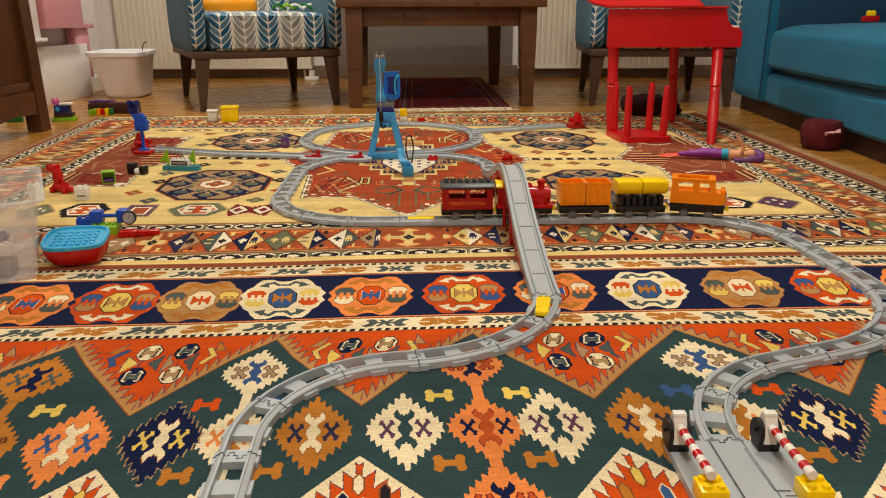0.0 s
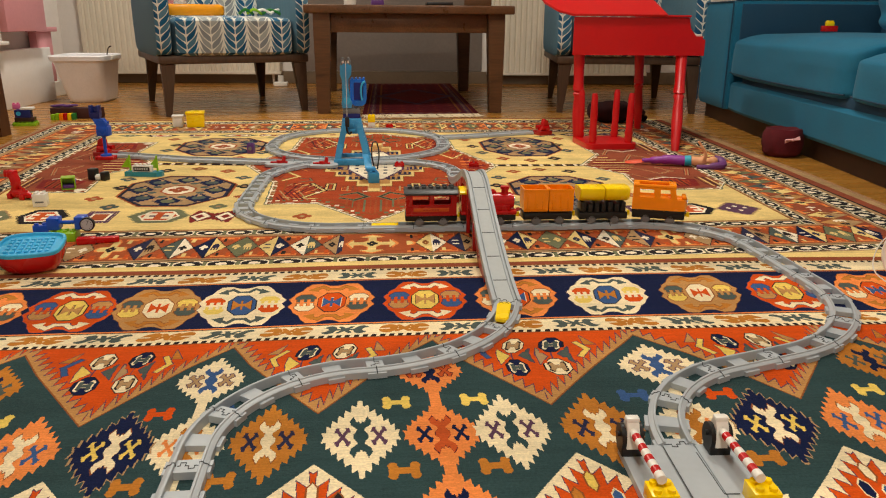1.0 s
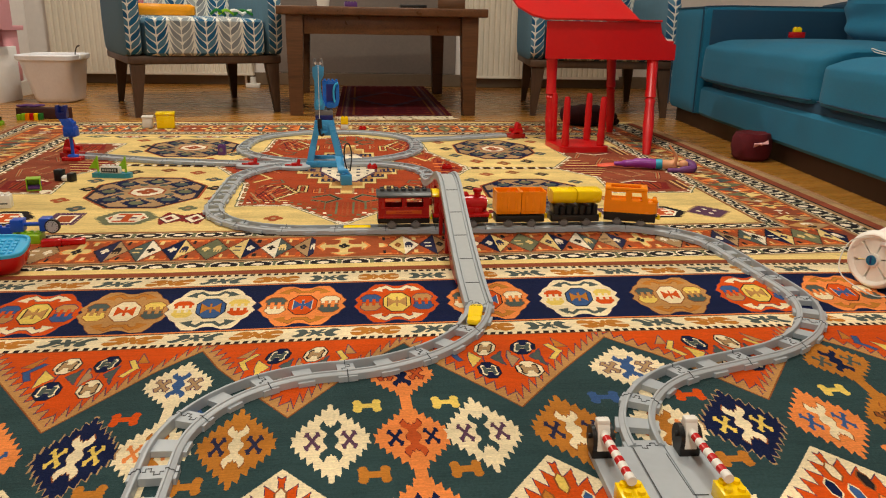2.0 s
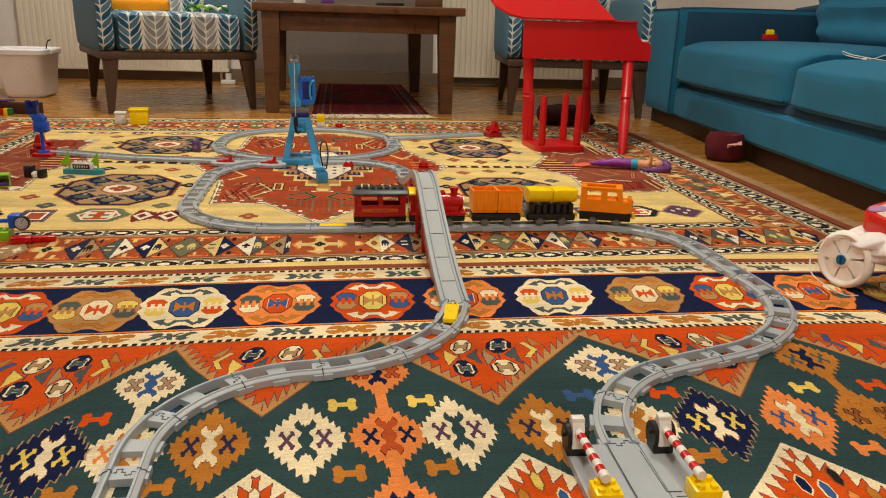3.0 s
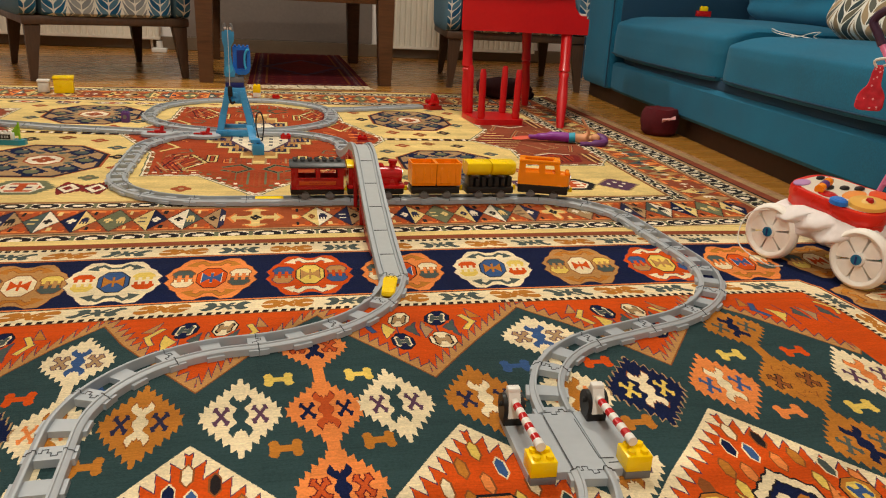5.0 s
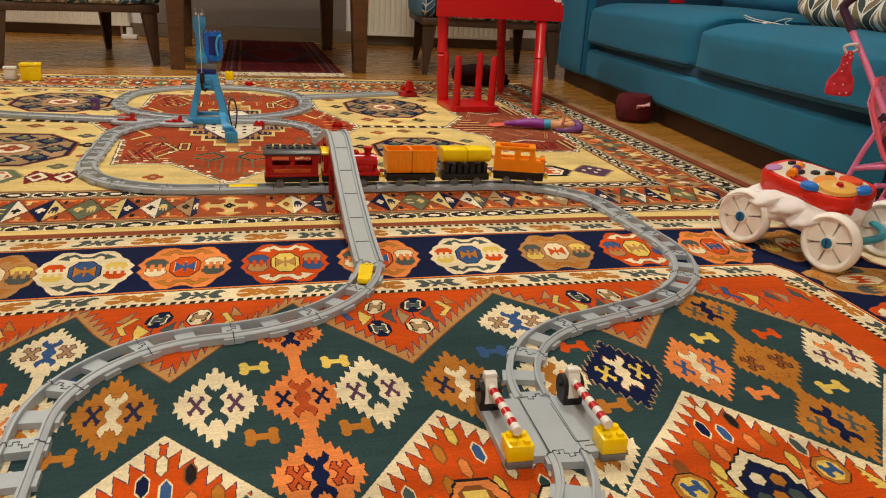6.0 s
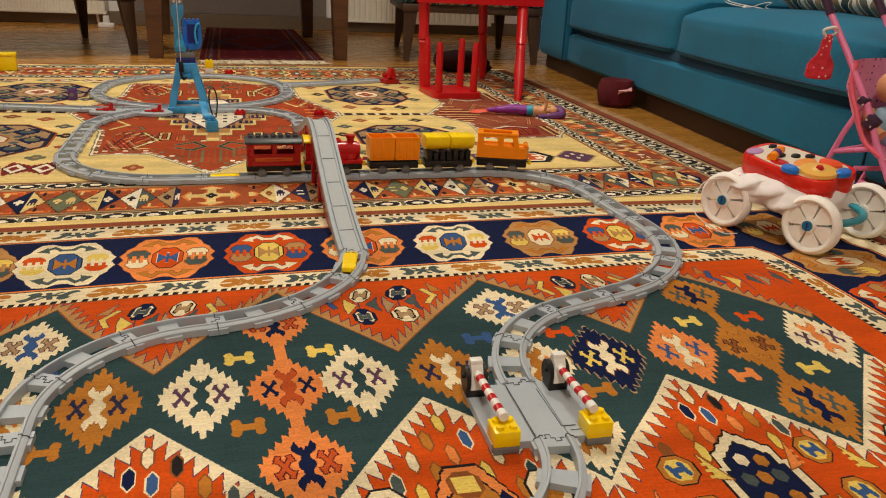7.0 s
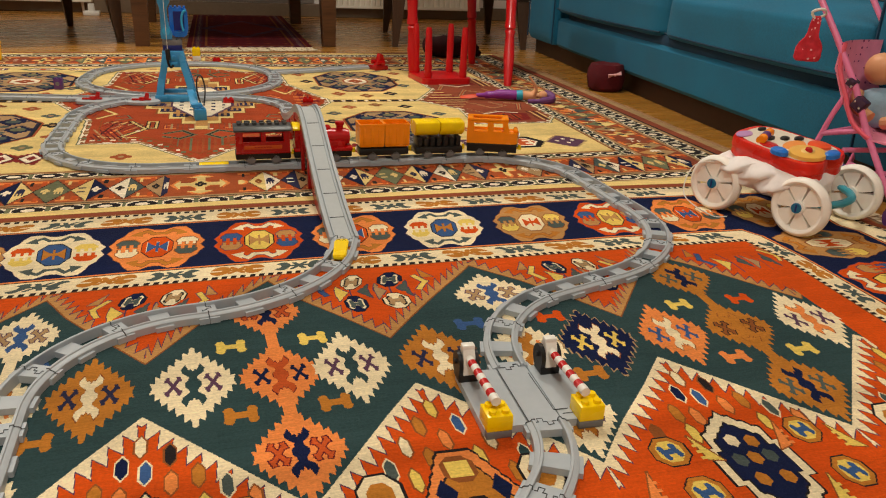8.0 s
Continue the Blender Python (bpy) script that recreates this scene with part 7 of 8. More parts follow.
FR = 0.0088           # top of the far rug
for x, y, w2, h, mat, label in ((-1.004, 3.665, 0.040, 0.066, YELP, "large yellow lidded toy box on the rug"), (-1.082, 3.665, 0.0245, 0.050, WHIP, "small white lidded toy box beside a yellow one")):
    tb = thing("toy_box", label, "toy box", pose(x, y, FR, 0, 0, 12))
    part("body", box(bmesh.new(), (-w2 + 0.003, -w2 + 0.003, 0), (w2 - 0.003, w2 - 0.003, h - 0.010), 0.003), mat, tb)
    part("lid", box(bmesh.new(), (-w2, -w2, h - 0.0098), (w2, w2, h), 0.0025), mat, tb)
brick("toy_brick", -0.226, 3.672, FR, 0, 2, 2, 0.019, WHIP, "white toy brick on the rug")
brick("toy_brick", -0.226, 3.672, FR + 0.0195, 0, 2, 2, 0.030, YELP, "yellow toy brick stacked on a white one")
pb = thing("toy_brick", "dark purple printed toy brick on the rug", "toy brick", pose(-0.619, 2.962, FR, 0, 0, -8) @ Matrix.Diagonal((0.72, 0.72, 0.72, 1)))
part("body", studded(bmesh.new(), 2, 2, 0, 0.048), PURP, pb)
bm = bmesh.new()
cyl(bm, (0, -0.0165, 0.026), (0, -0.0158, 0.026), 0.009, n=18)
part("printed_dial", bm, GRYP, pb)
for x in (-0.085, 0.16):
    brick("toy_brick", x, 2.71, FR, 0, 2, 1, 0.012, REDP, "small red toy plate beside the track")
brick("toy_brick", -0.145, 3.64, FR, 10, 2, 1, 0.012, REDP, "small red toy plate beside the far loop")

gb = thing("toy_brick", "lime green toy box brick with a printed heart", "toy brick", pose(-1.012, 2.38, FR, 0, 0, 20) @ Matrix.Diagonal((0.85, 0.85, 0.85, 1)))
bm = bmesh.new()
for lo, hi in (((-0.021, -0.021, 0), (0.021, 0.021, 0.003)), ((-0.021, -0.021, 0.003), (-0.018, 0.021, 0.04)), ((0.018, -0.021, 0.003), (0.021, 0.021, 0.04)), ((-0.018, 0.018, 0.003), (0.018, 0.021, 0.04)), ((-0.018, -0.021, 0.037), (0.018, 0.018, 0.04))):
    box(bm, lo, hi)
part("shell", bm, LIMP, gb)
bm = bmesh.new()
prism(bm, [(0, -0.010), (0.010, 0.002), (0.007, 0.009), (0, 0.005), (-0.007, 0.009), (-0.010, 0.002)], 0, 0.0008, pose(0.0212, 0.0, 0.02, 90, 0, 90))
part("printed_heart", bm, BLUP, gb)
bm = bmesh.new()
box(bm, (-0.017, -0.019, 0.004), (0.017, 0.016, 0.014), 0.002)
part("purple_filling", bm, PURP, gb, "purple piece inside the box")
fg = thing("toy_figure", "small black and white toy figure block lying on the rug", "toy figure", pose(-0.975, 2.50, FR, 0, 0, -15))
bm = bmesh.new()
box(bm, (-0.030, -0.012, 0.0), (-0.006, 0.012, 0.034), 0.003)
box(bm, (0.012, -0.012, 0.0), (0.030, 0.012, 0.026), 0.003)
part("block", bm, BLKP, fg)
bm = bmesh.new()
lathe(bm, [(0.004, 0), (0.011, 0.004), (0.012, 0.012), (0.006, 0.018)], (0.003, -0.004, 0.0), 14)
part("ball", bm, WHIP, fg)

rd = thing("toy_figure", "red toy dragon brick standing on the rug", "toy figure", pose(-1.085, 2.255, FR, 0, 0, -20) @ Matrix.Diagonal((0.82, 0.82, 0.82, 1)))
bm = bmesh.new()
tube(bm, smooth_path([(-0.035, 0, 0.010), (-0.02, 0, 0.025), (-0.012, 0, 0.055), (-0.02, 0, 0.078)], 6), [0.013] * 10 + [0.016] * 9, 10)
tube(bm, smooth_path([(-0.02, 0, 0.018), (0.02, 0.0, 0.016), (0.055, 0, 0.008)], 6), [0.016] * 5 + [0.012] * 4 + [0.008] * 4, 10)
box(bm, (-0.045, -0.014, 0.070), (-0.010, 0.014, 0.092), 0.004)
for x in (-0.03, 0.02):
    for s in (-1, 1):
        box(bm, (x - 0.008, s * 0.014 - 0.006, 0.0), (x + 0.008, s * 0.014 + 0.006, 0.018), 0.002)
for i in range(3):
    box(bm, (0.0 + 0.012 * i, -0.003, 0.028 - 0.004 * i), (0.008 + 0.012 * i, 0.003, 0.042 - 0.006 * i), 0.001)
part("body", bm, REDP, rd)
wb = thing("toy_brick", "white printed toy brick tipped on the rug", "toy brick", pose(-0.995, 2.175, FR, 0, 0, 12))
part("body", studded(bmesh.new(), 2, 2, 0, 0.032), WHIP, wb)
bm = bmesh.new()
box(bm, (-0.010, -0.0166, 0.010), (0.010, -0.0159, 0.014))
part("printed_line", bm, GRYP, wb)
brick("toy_brick", -1.12, 2.18, FR, 30, 2, 2, 0.038, WHIP, "white toy brick half behind the storage bin")

sh = thing("toy_boat", "small turquoise toy boat with two lime sails", "toy boat", pose(-0.862, 2.560, FR, 0, 0, -6))
bm = bmesh.new()
plan = [(-0.055, -0.016), (0.045, -0.018), (0.058, -0.006), (0.058, 0.010), (0.045, 0.018), (-0.055, 0.018)]
prism(bm, plan, 0.0, 0.014)
part("hull", bm, plastic("turquoise_plastic", (46, 140, 160)), sh)
for x in (-0.045, 0.04):
    bm = bmesh.new()
    cyl(bm, (x, 0.006, 0.014), (x, 0.006, 0.062), 0.003, n=8)
    loft(bm, [[(x, 0.004, 0.024), (x - 0.028, 0.004, 0.024), (x, 0.004, 0.060)], [(x, 0.008, 0.024), (x - 0.028, 0.008, 0.024), (x, 0.008, 0.060)]])
    part("sail", bm, LIMP, sh, "lime plastic sail")
bm = bmesh.new()
box(bm, (-0.030, -0.014, 0.0142), (0.030, 0.0, 0.034), 0.001)
for i in range(4):
    cyl(bm, (-0.020 + 0.0135 * i, -0.006, 0.034), (-0.020 + 0.0135 * i, -0.006, 0.039), 0.005, n=10)
part("deckhouse", bm, WHIP, sh, "white deckhouse")
bm = bmesh.new()
box(bm, (-0.026, -0.0147, 0.0165), (0.024, -0.0142, 0.030))
part("name_panel", bm, BLKP, sh, "dark name panel")
bm = bmesh.new()
for i in range(6):
    box(bm, (-0.022 + 0.0072 * i, -0.0151, 0.020), (-0.0175 + 0.0072 * i, -0.0148, 0.027))
part("lettering_bar", bm, TRACKL, sh)

# blue axle with a clock wheel, a lime block and a red beam
ax = thing("toy_axle", "blue toy axle with a printed clock wheel on a lime block", "toy car", pose(-0.802, 1.868, FR, 0, 0, 6) @ Matrix.Diagonal((0.88, 0.88, 0.88, 1)))
bm = bmesh.new()
box(bm, (-0.034, -0.034, 0.0), (0.034, 0.010, 0.022), 0.002)
for i in range(4):
    for j in range(2):
        cyl(bm, (-0.024 + 0.016 * i, -0.020 + 0.016 * j, 0.022), (-0.024 + 0.016 * i, -0.020 + 0.016 * j, 0.026), 0.0047, n=12)
part("block", bm, LIMP, ax, "lime studded block")
bm = bmesh.new()
box(bm, (-0.034, -0.018, 0.0264), (-0.006, 0.014, 0.056), 0.002)
cyl(bm, (-0.006, -0.002, 0.042), (0.034, -0.002, 0.042), 0.005, n=12)
box(bm, (0.030, -0.018, 0.026), (0.056, 0.016, 0.058), 0.003)
part("axle", bm, BLUP, ax)
bm = bmesh.new()
cyl(bm, (0.062, -0.024, 0.040), (0.062, -0.014, 0.040), 0.0172, n=28)
part("tyre", bm, BLKP, ax)
bm = bmesh.new()
cyl(bm, (0.062, -0.0252, 0.040), (0.062, -0.0242, 0.040), 0.0142, n=28)
part("clock_dial", bm, TRACKL, ax, "pale printed dial")
bm = bmesh.new()
for a in range(12):
    c, s = math.cos(a * math.pi / 6), math.sin(a * math.pi / 6)
    tube(bm, [(0.062 + 0.0100 * c, -0.0256, 0.040 + 0.0100 * s), (0.062 + 0.0125 * c, -0.0256, 0.040 + 0.0125 * s)], 0.0006, 4)
tube(bm, [(0.062, -0.0256, 0.040), (0.066, -0.0256, 0.050)], 0.0007, 4)
part("dial_mark", bm, BLKP, ax)
beam = thing("toy_beam", "flat red toy beam lying on the rug", "toy brick", pose(-0.722, 1.835, FR, 0, 0, 14))
bm = bmesh.new()
box(bm, (-0.038, -0.012, 0), (0.0, 0.012, 0.014), 0.002)
box(bm, (0.0, -0.009, 0), (0.046, 0.009, 0.012), 0.002)
part("bar", bm, REDP, beam)
brick("toy_brick", -0.875, 1.915, FR, 20, 2, 1, 0.018, BLUP, "small blue toy brick on the rug")

# the red and blue boat
bt = thing("toy_boat", "red toy boat hull with a light blue grid deck", "toy boat", pose(-0.766, 1.655, 0.0150, 9, 0, 10) @ Matrix.Diagonal((0.93, 0.93, 0.90, 1)))
hull = [(-0.062, -0.020), (-0.052, -0.045), (-0.02, -0.055), (0.03, -0.050), (0.055, -0.040), (0.062, -0.015), (0.062, 0.018), (0.055, 0.042), (0.03, 0.052), (-0.02, 0.055), (-0.052, 0.045), (-0.062, 0.02)]
hull = [(p.x, p.y) for p in smooth_path([(a, b, 0) for a, b in hull], 3, True)]
bm = bmesh.new()
loft(bm, [[(x * k, y * k, z) for x, y in hull] for z, k in ((0.0, 0.62), (0.006, 0.78), (0.02, 0.92), (0.036, 0.98), (0.045, 0.99))])
part("hull", bm, REDP, bt)
bm = bmesh.new()
loft(bm, [[(x * k, y * k, z) for x, y in hull] for z, k in ((0.0452, 1.0), (0.052, 1.01), (0.054, 0.985), (0.054, 0.92), (0.049, 0.90))])
part("deck", bm, SKYP, bt, "light blue deck rim")
for i in range(5):
    bm = bmesh.new()
    for j in range(7):
        box(bm, (-0.044 + 0.0128 * j, -0.034 + 0.0145 * i, 0.0488), (-0.036 + 0.0128 * j, -0.0245 + 0.0145 * i, 0.0525), 0.001)
    part("grid_row", bm, SKYP, bt)

# clear storage bin with bricks in it
CLEAR = material("clear_polypropylene", (0.86, 0.85, 0.84), 0.3, vary=0.03, alpha=0.26, bump=0.1, bump_scale=25)
bn = thing("storage_bin", "clear plastic storage bin with a few bricks inside", "storage bin", pose(-1.056, 1.583, 0.0102, 0, 0, 28))
bm = bmesh.new()
loft(bm, [[(x, y, z) for x, y in rounded(a, b, 0.03, 4)] for z, a, b in ((0.0, 0.215, 0.150), (0.140, 0.235, 0.168), (0.143, 0.245, 0.178), (0.150, 0.245, 0.178), (0.149, 0.231, 0.164), (0.003, 0.211, 0.146))])
part("shell", bm, CLEAR, bn)
bm = bmesh.new()
tube(bm, [(x, y, 0.148) for x, y in rounded(0.244, 0.177, 0.03, 4)] + [(0.244, 0.148, 0.148)], 0.0035, 6)
part("rim", bm, CLEAR, bn)
for x, y, mat, h, d in ((0.165, -0.105, GRYP, 0.03, 5), (0.06, -0.06, DGRP, 0.06, 30), (0.02, 0.05, YELP, 0.03, 60), (0.12, 0.0, LIMP, 0.03, 80), (0.15, 0.08, NAVP, 0.03, 15), (-0.05, -0.08, REDP, 0.04, 40), (0.09, 0.10, BLUP, 0.03, 10)):
    p = bn.matrix_basis @ Vector((x, y, 0.0045))
    brick("toy_brick", p.x, p.y, p.z, d, 2, 2, h, mat, "toy brick inside the clear storage bin")
p = bn.matrix_basis @ Vector((0.165, -0.105, 0.0395))
brick("toy_brick", p.x, p.y, p.z, 9, 2, 1, 0.022, WHIP, "white toy brick standing on a grey one in the bin")

# grey studded plate beside the track
pl = thing("toy_plate", "mid grey studded toy base plate on the rug", "toy brick", pose(0.402, 2.115, FR, 0, 0, 3))
part("plate", studded(bmesh.new(), 8, 7, 0, 0.010, bev=0.0006), GRYP, pl)

# mermaid doll on its back: one plain mesh
bm = bmesh.new()
mats = [plastic("violet_doll_tail", (140, 50, 150), 0.3), plastic("orange_doll_fin", (230, 80, 40), 0.35), SKIN, plastic("turquoise_doll_band", (30, 160, 190), 0.4), plastic("plum_doll_hair", (110, 60, 120), 0.5)]


def dress(start, k):
    bm.faces.ensure_lookup_table()
    for f in bm.faces[start:]:
        f.material_index = k


tube(bm, smooth_path([(0.055, 0, 0.014), (0.10, -0.004, 0.018), (0.15, 0, 0.022), (0.20, 0, 0.020)], 5), [0.008] * 4 + [0.013] * 4 + [0.017] * 4 + [0.018] * 4, 12)
dress(0, 0)
n0 = len(bm.faces)
for s in (-1, 1):
    loft(bm, [[(0.062, s * 0.003, 0.008), (0.062, s * 0.008, 0.010), (0.062, s * 0.004, 0.018)], [(0.025, s * 0.008, 0.004), (0.028, s * 0.026, 0.006), (0.025, s * 0.012, 0.014)], [(-0.005, s * 0.004, 0.004), (-0.002, s * 0.018, 0.004), (-0.004, s * 0.008, 0.008)]])
dress(n0, 1)
n0 = len(bm.faces)
tube(bm, [(0.200, 0, 0.020), (0.222, 0, 0.022)], 0.0185, 12)
dress(n0, 3)
n0 = len(bm.faces)
tube(bm, smooth_path([(0.222, 0, 0.021), (0.25, 0, 0.020), (0.268, 0, 0.021), (0.280, 0, 0.022)], 3), [0.016] * 4 + [0.019] * 3 + [0.008] * 3, 12)
for s, tip in ((-1, (0.250, -0.03, 0.080)), (1, (0.242, 0.02, 0.088))):
    tube(bm, smooth_path([(0.262, s * 0.016, 0.026), (0.268, s * 0.024, 0.050), tip], 4), [0.006] * 4 + [0.0045] * 5, 8)
cushion(bm, (0.278, -0.016, 0.008), (0.312, 0.016, 0.040), 0.0, n=4, e=2.1)
dress(n0, 2)
n0 = len(bm.faces)
tube(bm, smooth_path([(0.300, 0.012, 0.026), (0.322, 0.006, 0.022), (0.325, -0.016, 0.012), (0.28, -0.030, 0.008), (0.24, -0.034, 0.006)], 4), [0.017] * 6 + [0.014] * 6 + [0.008] * 5, 10)
dress(n0, 4)
single("mermaid_doll", bm, mats, "mermaid doll with a violet tail lying on its back", "doll", pose(0.683, 2.760, FR, 0, 0, -16) @ Matrix.Diagonal((0.94, 0.94, 0.94, 1)))

# ---------------------------------------------------------------- walker toy and doll stroller
IVORY = plastic("ivory_plastic", (252, 247, 238), 0.38)
w1, w2, w3 = Vector((0.868, 1.526)), Vector((0.935, 1.360)), Vector((1.140, 1.443))
axle = (w1 - w2).normalized()
side = Vector((-axle.y, axle.x))            # towards the near wheels
wk = thing("baby_walker", "toy baby walker with ivory spoked wheels and a red activity tray", "toy walker", pose(w2.x, w2.y, 0.0102, 0, 0, math.degrees(math.atan2(-side.y, -side.x))))
GAUGE, BASE, WR = 0.190, (w1 - w2).length, 0.0550
for x in (0.0, GAUGE):
    for y in (0.0, BASE):
        bm = bmesh.new()
        s = -1 if x == 0 else 1
        ring = [(WR - 0.0075 + 0.0075 * math.cos(b), 0.0125 * math.sin(b)) for b in [2 * math.pi * j / 12 for j in range(12)]]
        m = pose(x, y, WR, 0, 90, 0)
        n = 40
        loft(bm, [[m @ Vector((r * math.cos(2 * math.pi * i / n), r * math.sin(2 * math.pi * i / n), h)) for i in range(n)] for r, h in ring + ring[:1]], cap=False)
        rim = part("wheel", bm, IVORY, wk)
        for k in range(6):
            a = 2 * math.pi * (k + 0.5) / 6 + 0.3
            petal = [(0.010, -0.0062), (0.020, -0.0125), (0.030, -0.0195), (0.037, -0.0220), (0.042, -0.0185), (0.047, -0.0100), (0.048, 0.0), (0.047, 0.0100), (0.042, 0.0185), (0.037, 0.0220), (0.030, 0.0195), (0.020, 0.0125), (0.010, 0.0062)]
            bm = bmesh.new()
            prism(bm, [(p * math.cos(a) - q2 * 0.77 * math.sin(a), p * math.sin(a) + q2 * 0.77 * math.cos(a)) for p, q2 in petal], -0.0065, 0.0065, m)
            part("spoke", bm, IVORY, rim)
        bm = bmesh.new()
        cyl(bm, (x - 0.013, y, WR), (x + 0.013, y, WR), 0.0125, n=20)
        part("hub", bm, IVORY, rim)
        bm = bmesh.new()
        cyl(bm, (x + s * 0.013, y, WR), (x + s * 0.0155, y, WR), 0.0095, n=18)
        part("hub_cap", bm, plastic("teal_plastic", (22, 110, 150)), rim, "teal slotted hub cap")
        bm = bmesh.new()
        box(bm, (x + s * 0.0157 - 0.0006, y - 0.0015, WR - 0.007), (x + s * 0.0157 + 0.0006, y + 0.0015, WR + 0.007))
        part("hub_slot", bm, NAVP, rim)
bm = bmesh.new()
tube(bm, smooth_path([(0.02, 0.0, WR), (0.10, -0.02, 0.05), (GAUGE - 0.03, -0.012, 0.055), (GAUGE + 0.012, 0.06, 0.06), (GAUGE + 0.01, BASE, WR)], 6), 0.0075, 10)
tube(bm, [(0.02, BASE, WR), (GAUGE - 0.02, BASE, WR)], 0.008, 10)
part("frame", bm, plastic("aqua_plastic", (50, 150, 170)), wk, "aqua plastic tubular frame")
bm = bmesh.new()
cushion(bm, (0.025, 0.02, 0.066), (GAUGE - 0.045, BASE + 0.02, 0.108), 0.0, n=5, e=8)
part("body", bm, IVORY, wk)
bm = bmesh.new()
cushion(bm, (-0.004, -0.008, 0.052), (0.14, BASE + 0.03, 0.120), 0.0, n=44, e=3)
for v in bm.verts:
    q3 = Vector((v.co.x * 14, v.co.y * 14 + v.co.z * 9, v.co.z * 26))
    f = (0.35 - abs(noise.noise(q3)) * 1.6) * 0.020 + (0.3 - abs(noise.noise(q3 * 2.1 + Vector((3, 1, 2)))) * 1.4) * 0.005
    v.co.x += f - 0.008
    v.co.z += f * 0.6 - 0.010 * max(0, 0.06 - v.co.x)
part("crumpled_cloth", bm, material("white_cotton_cloth", srgb(238, 232, 230), 0.9, vary=0.08, bump=0.5, bump_scale=90), wk, "crumpled white cloth tucked under the tray")
TM = pose(0.072, 0.090, 0.107, 4, -8, 12) @ Matrix.Diagonal((0.72, 0.72, 0.84, 1))
plan = [(p.x, p.y) for p in smooth_path([(-0.080, -0.115, 0), (-0.035, -0.132, 0), (0.0, -0.120, 0), (0.035, -0.132, 0), (0.080, -0.115, 0), (0.094, -0.06, 0), (0.086, 0.0, 0), (0.080, 0.08, 0), (0.055, 0.128, 0), (0.0, 0.138, 0), (-0.055, 0.128, 0), (-0.080, 0.08, 0), (-0.086, 0.0, 0), (-0.094, -0.06, 0)], 3, True)]
TRAYM = TM @ pose(0, 0, 0, 0, 0, -90) @ pose(0, 0, 0, 0, 0, 75)
bm = bmesh.new()
loft(bm, [[TRAYM @ Vector((x * k, y * k, z)) for x, y in plan] for z, k in ((-0.002, 0.93), (0.004, 0.985), (0.020, 0.985), (0.022, 1.0), (0.040, 1.0), (0.047, 0.97))])
tray = part("tray", bm, plastic("tray_red_plastic", (222, 40, 26), 0.28), wk, "red kidney-shaped activity tray")
bm = bmesh.new()
loft(bm, [[TRAYM @ Vector((x * 0.86, y * 0.86, z)) for x, y in plan] for z in (0.0472, 0.0485)])
part("panel", bm, plastic("tray_white_panel", (226, 214, 196), 0.35), tray, "pale top panel")


def blob(name, cx, cy, rx, ry, h, mat, label=""):
    bm = bmesh.new()
    loft(bm, [[TRAYM @ Vector((cx + rx * k * math.cos(a), cy + ry * k * math.sin(a), 0.0486 + z)) for a in [2 * math.pi * i / 20 for i in range(20)]] for z, k in ((0, 1), (h * 0.7, 0.95), (h, 0.7))])
    part(name, bm, mat, tray, label)


BLUE2 = plastic("cornflower_plastic", (40, 120, 214), 0.3)
HONEY = plastic("honey_plastic", (236, 180, 84), 0.35)
blob("round_cushion", -0.026, -0.076, 0.050, 0.046, 0.010, HONEY, "raised honey-coloured disc")
blob("oval_button", -0.030, -0.078, 0.022, 0.016, 0.014, plastic("pale_honey_plastic", (244, 204, 124), 0.35))
blob("red_button", -0.034, -0.082, 0.011, 0.010, 0.019, REDP, "small red button")
blob("orange_button", 0.050, -0.060, 0.026, 0.030, 0.007, plastic("tomato_plastic", (232, 84, 40), 0.35), "flat orange button")
blob("blue_button", -0.080, -0.032, 0.018, 0.024, 0.012, BLUE2, "sky blue button")
blob("blue_button", 0.012, -0.120, 0.026, 0.016, 0.012, BLUE2, "sky blue button")
blob("dark_button", 0.050, 0.000, 0.016, 0.011, 0.005, BLKP, "black oval printed patch")
blob("dark_button", 0.020, 0.022, 0.014, 0.011, 0.005, BLKP, "black oval printed patch")
blob("dark_button", -0.012, 0.045, 0.017, 0.010, 0.005, BLKP, "black oval printed patch")
blob("green_button", 0.030, 0.075, 0.013, 0.010, 0.006, GRNP, "green button")
blob("dark_button", 0.028, 0.100, 0.014, 0.009, 0.005, BLKP, "black oval printed patch")
blob("orange_patch", 0.004, -0.018, 0.040, 0.022, 0.002, plastic("apricot_plastic", (240, 150, 70), 0.4), "flat orange printed patch")
blob("red_patch", -0.050, 0.020, 0.020, 0.026, 0.002, REDP, "flat red printed patch")
blob("violet_patch", -0.040, 0.105, 0.028, 0.018, 0.003, plastic("lilac_plastic", (186, 140, 190), 0.4))
for k, mat in enumerate((ORAP, PURP, ORAP)):
    bm = bmesh.new()
    a, b = TRAYM @ Vector((-0.060 + 0.024 * k, 0.040 + 0.008 * k, 0.055)), TRAYM @ Vector((-0.037 + 0.024 * k, 0.0475 + 0.008 * k, 0.055))
    cyl(bm, a, b, 0.0085, n=18)
    part("roller", bm, mat, tray, "violet roller" if k == 1 else "orange roller")
bm = bmesh.new()
tube(bm, smooth_path([(0.0, BASE - 0.01, 0.10), (-0.03, BASE + 0.035, 0.085), (-0.055, BASE + 0.03, 0.03), (-0.045, BASE - 0.03, 0.003), (-0.02, BASE - 0.05, 0.002)], 6), 0.0012, 5)
part("string", bm, WHIP, wk, "thin white pull string")

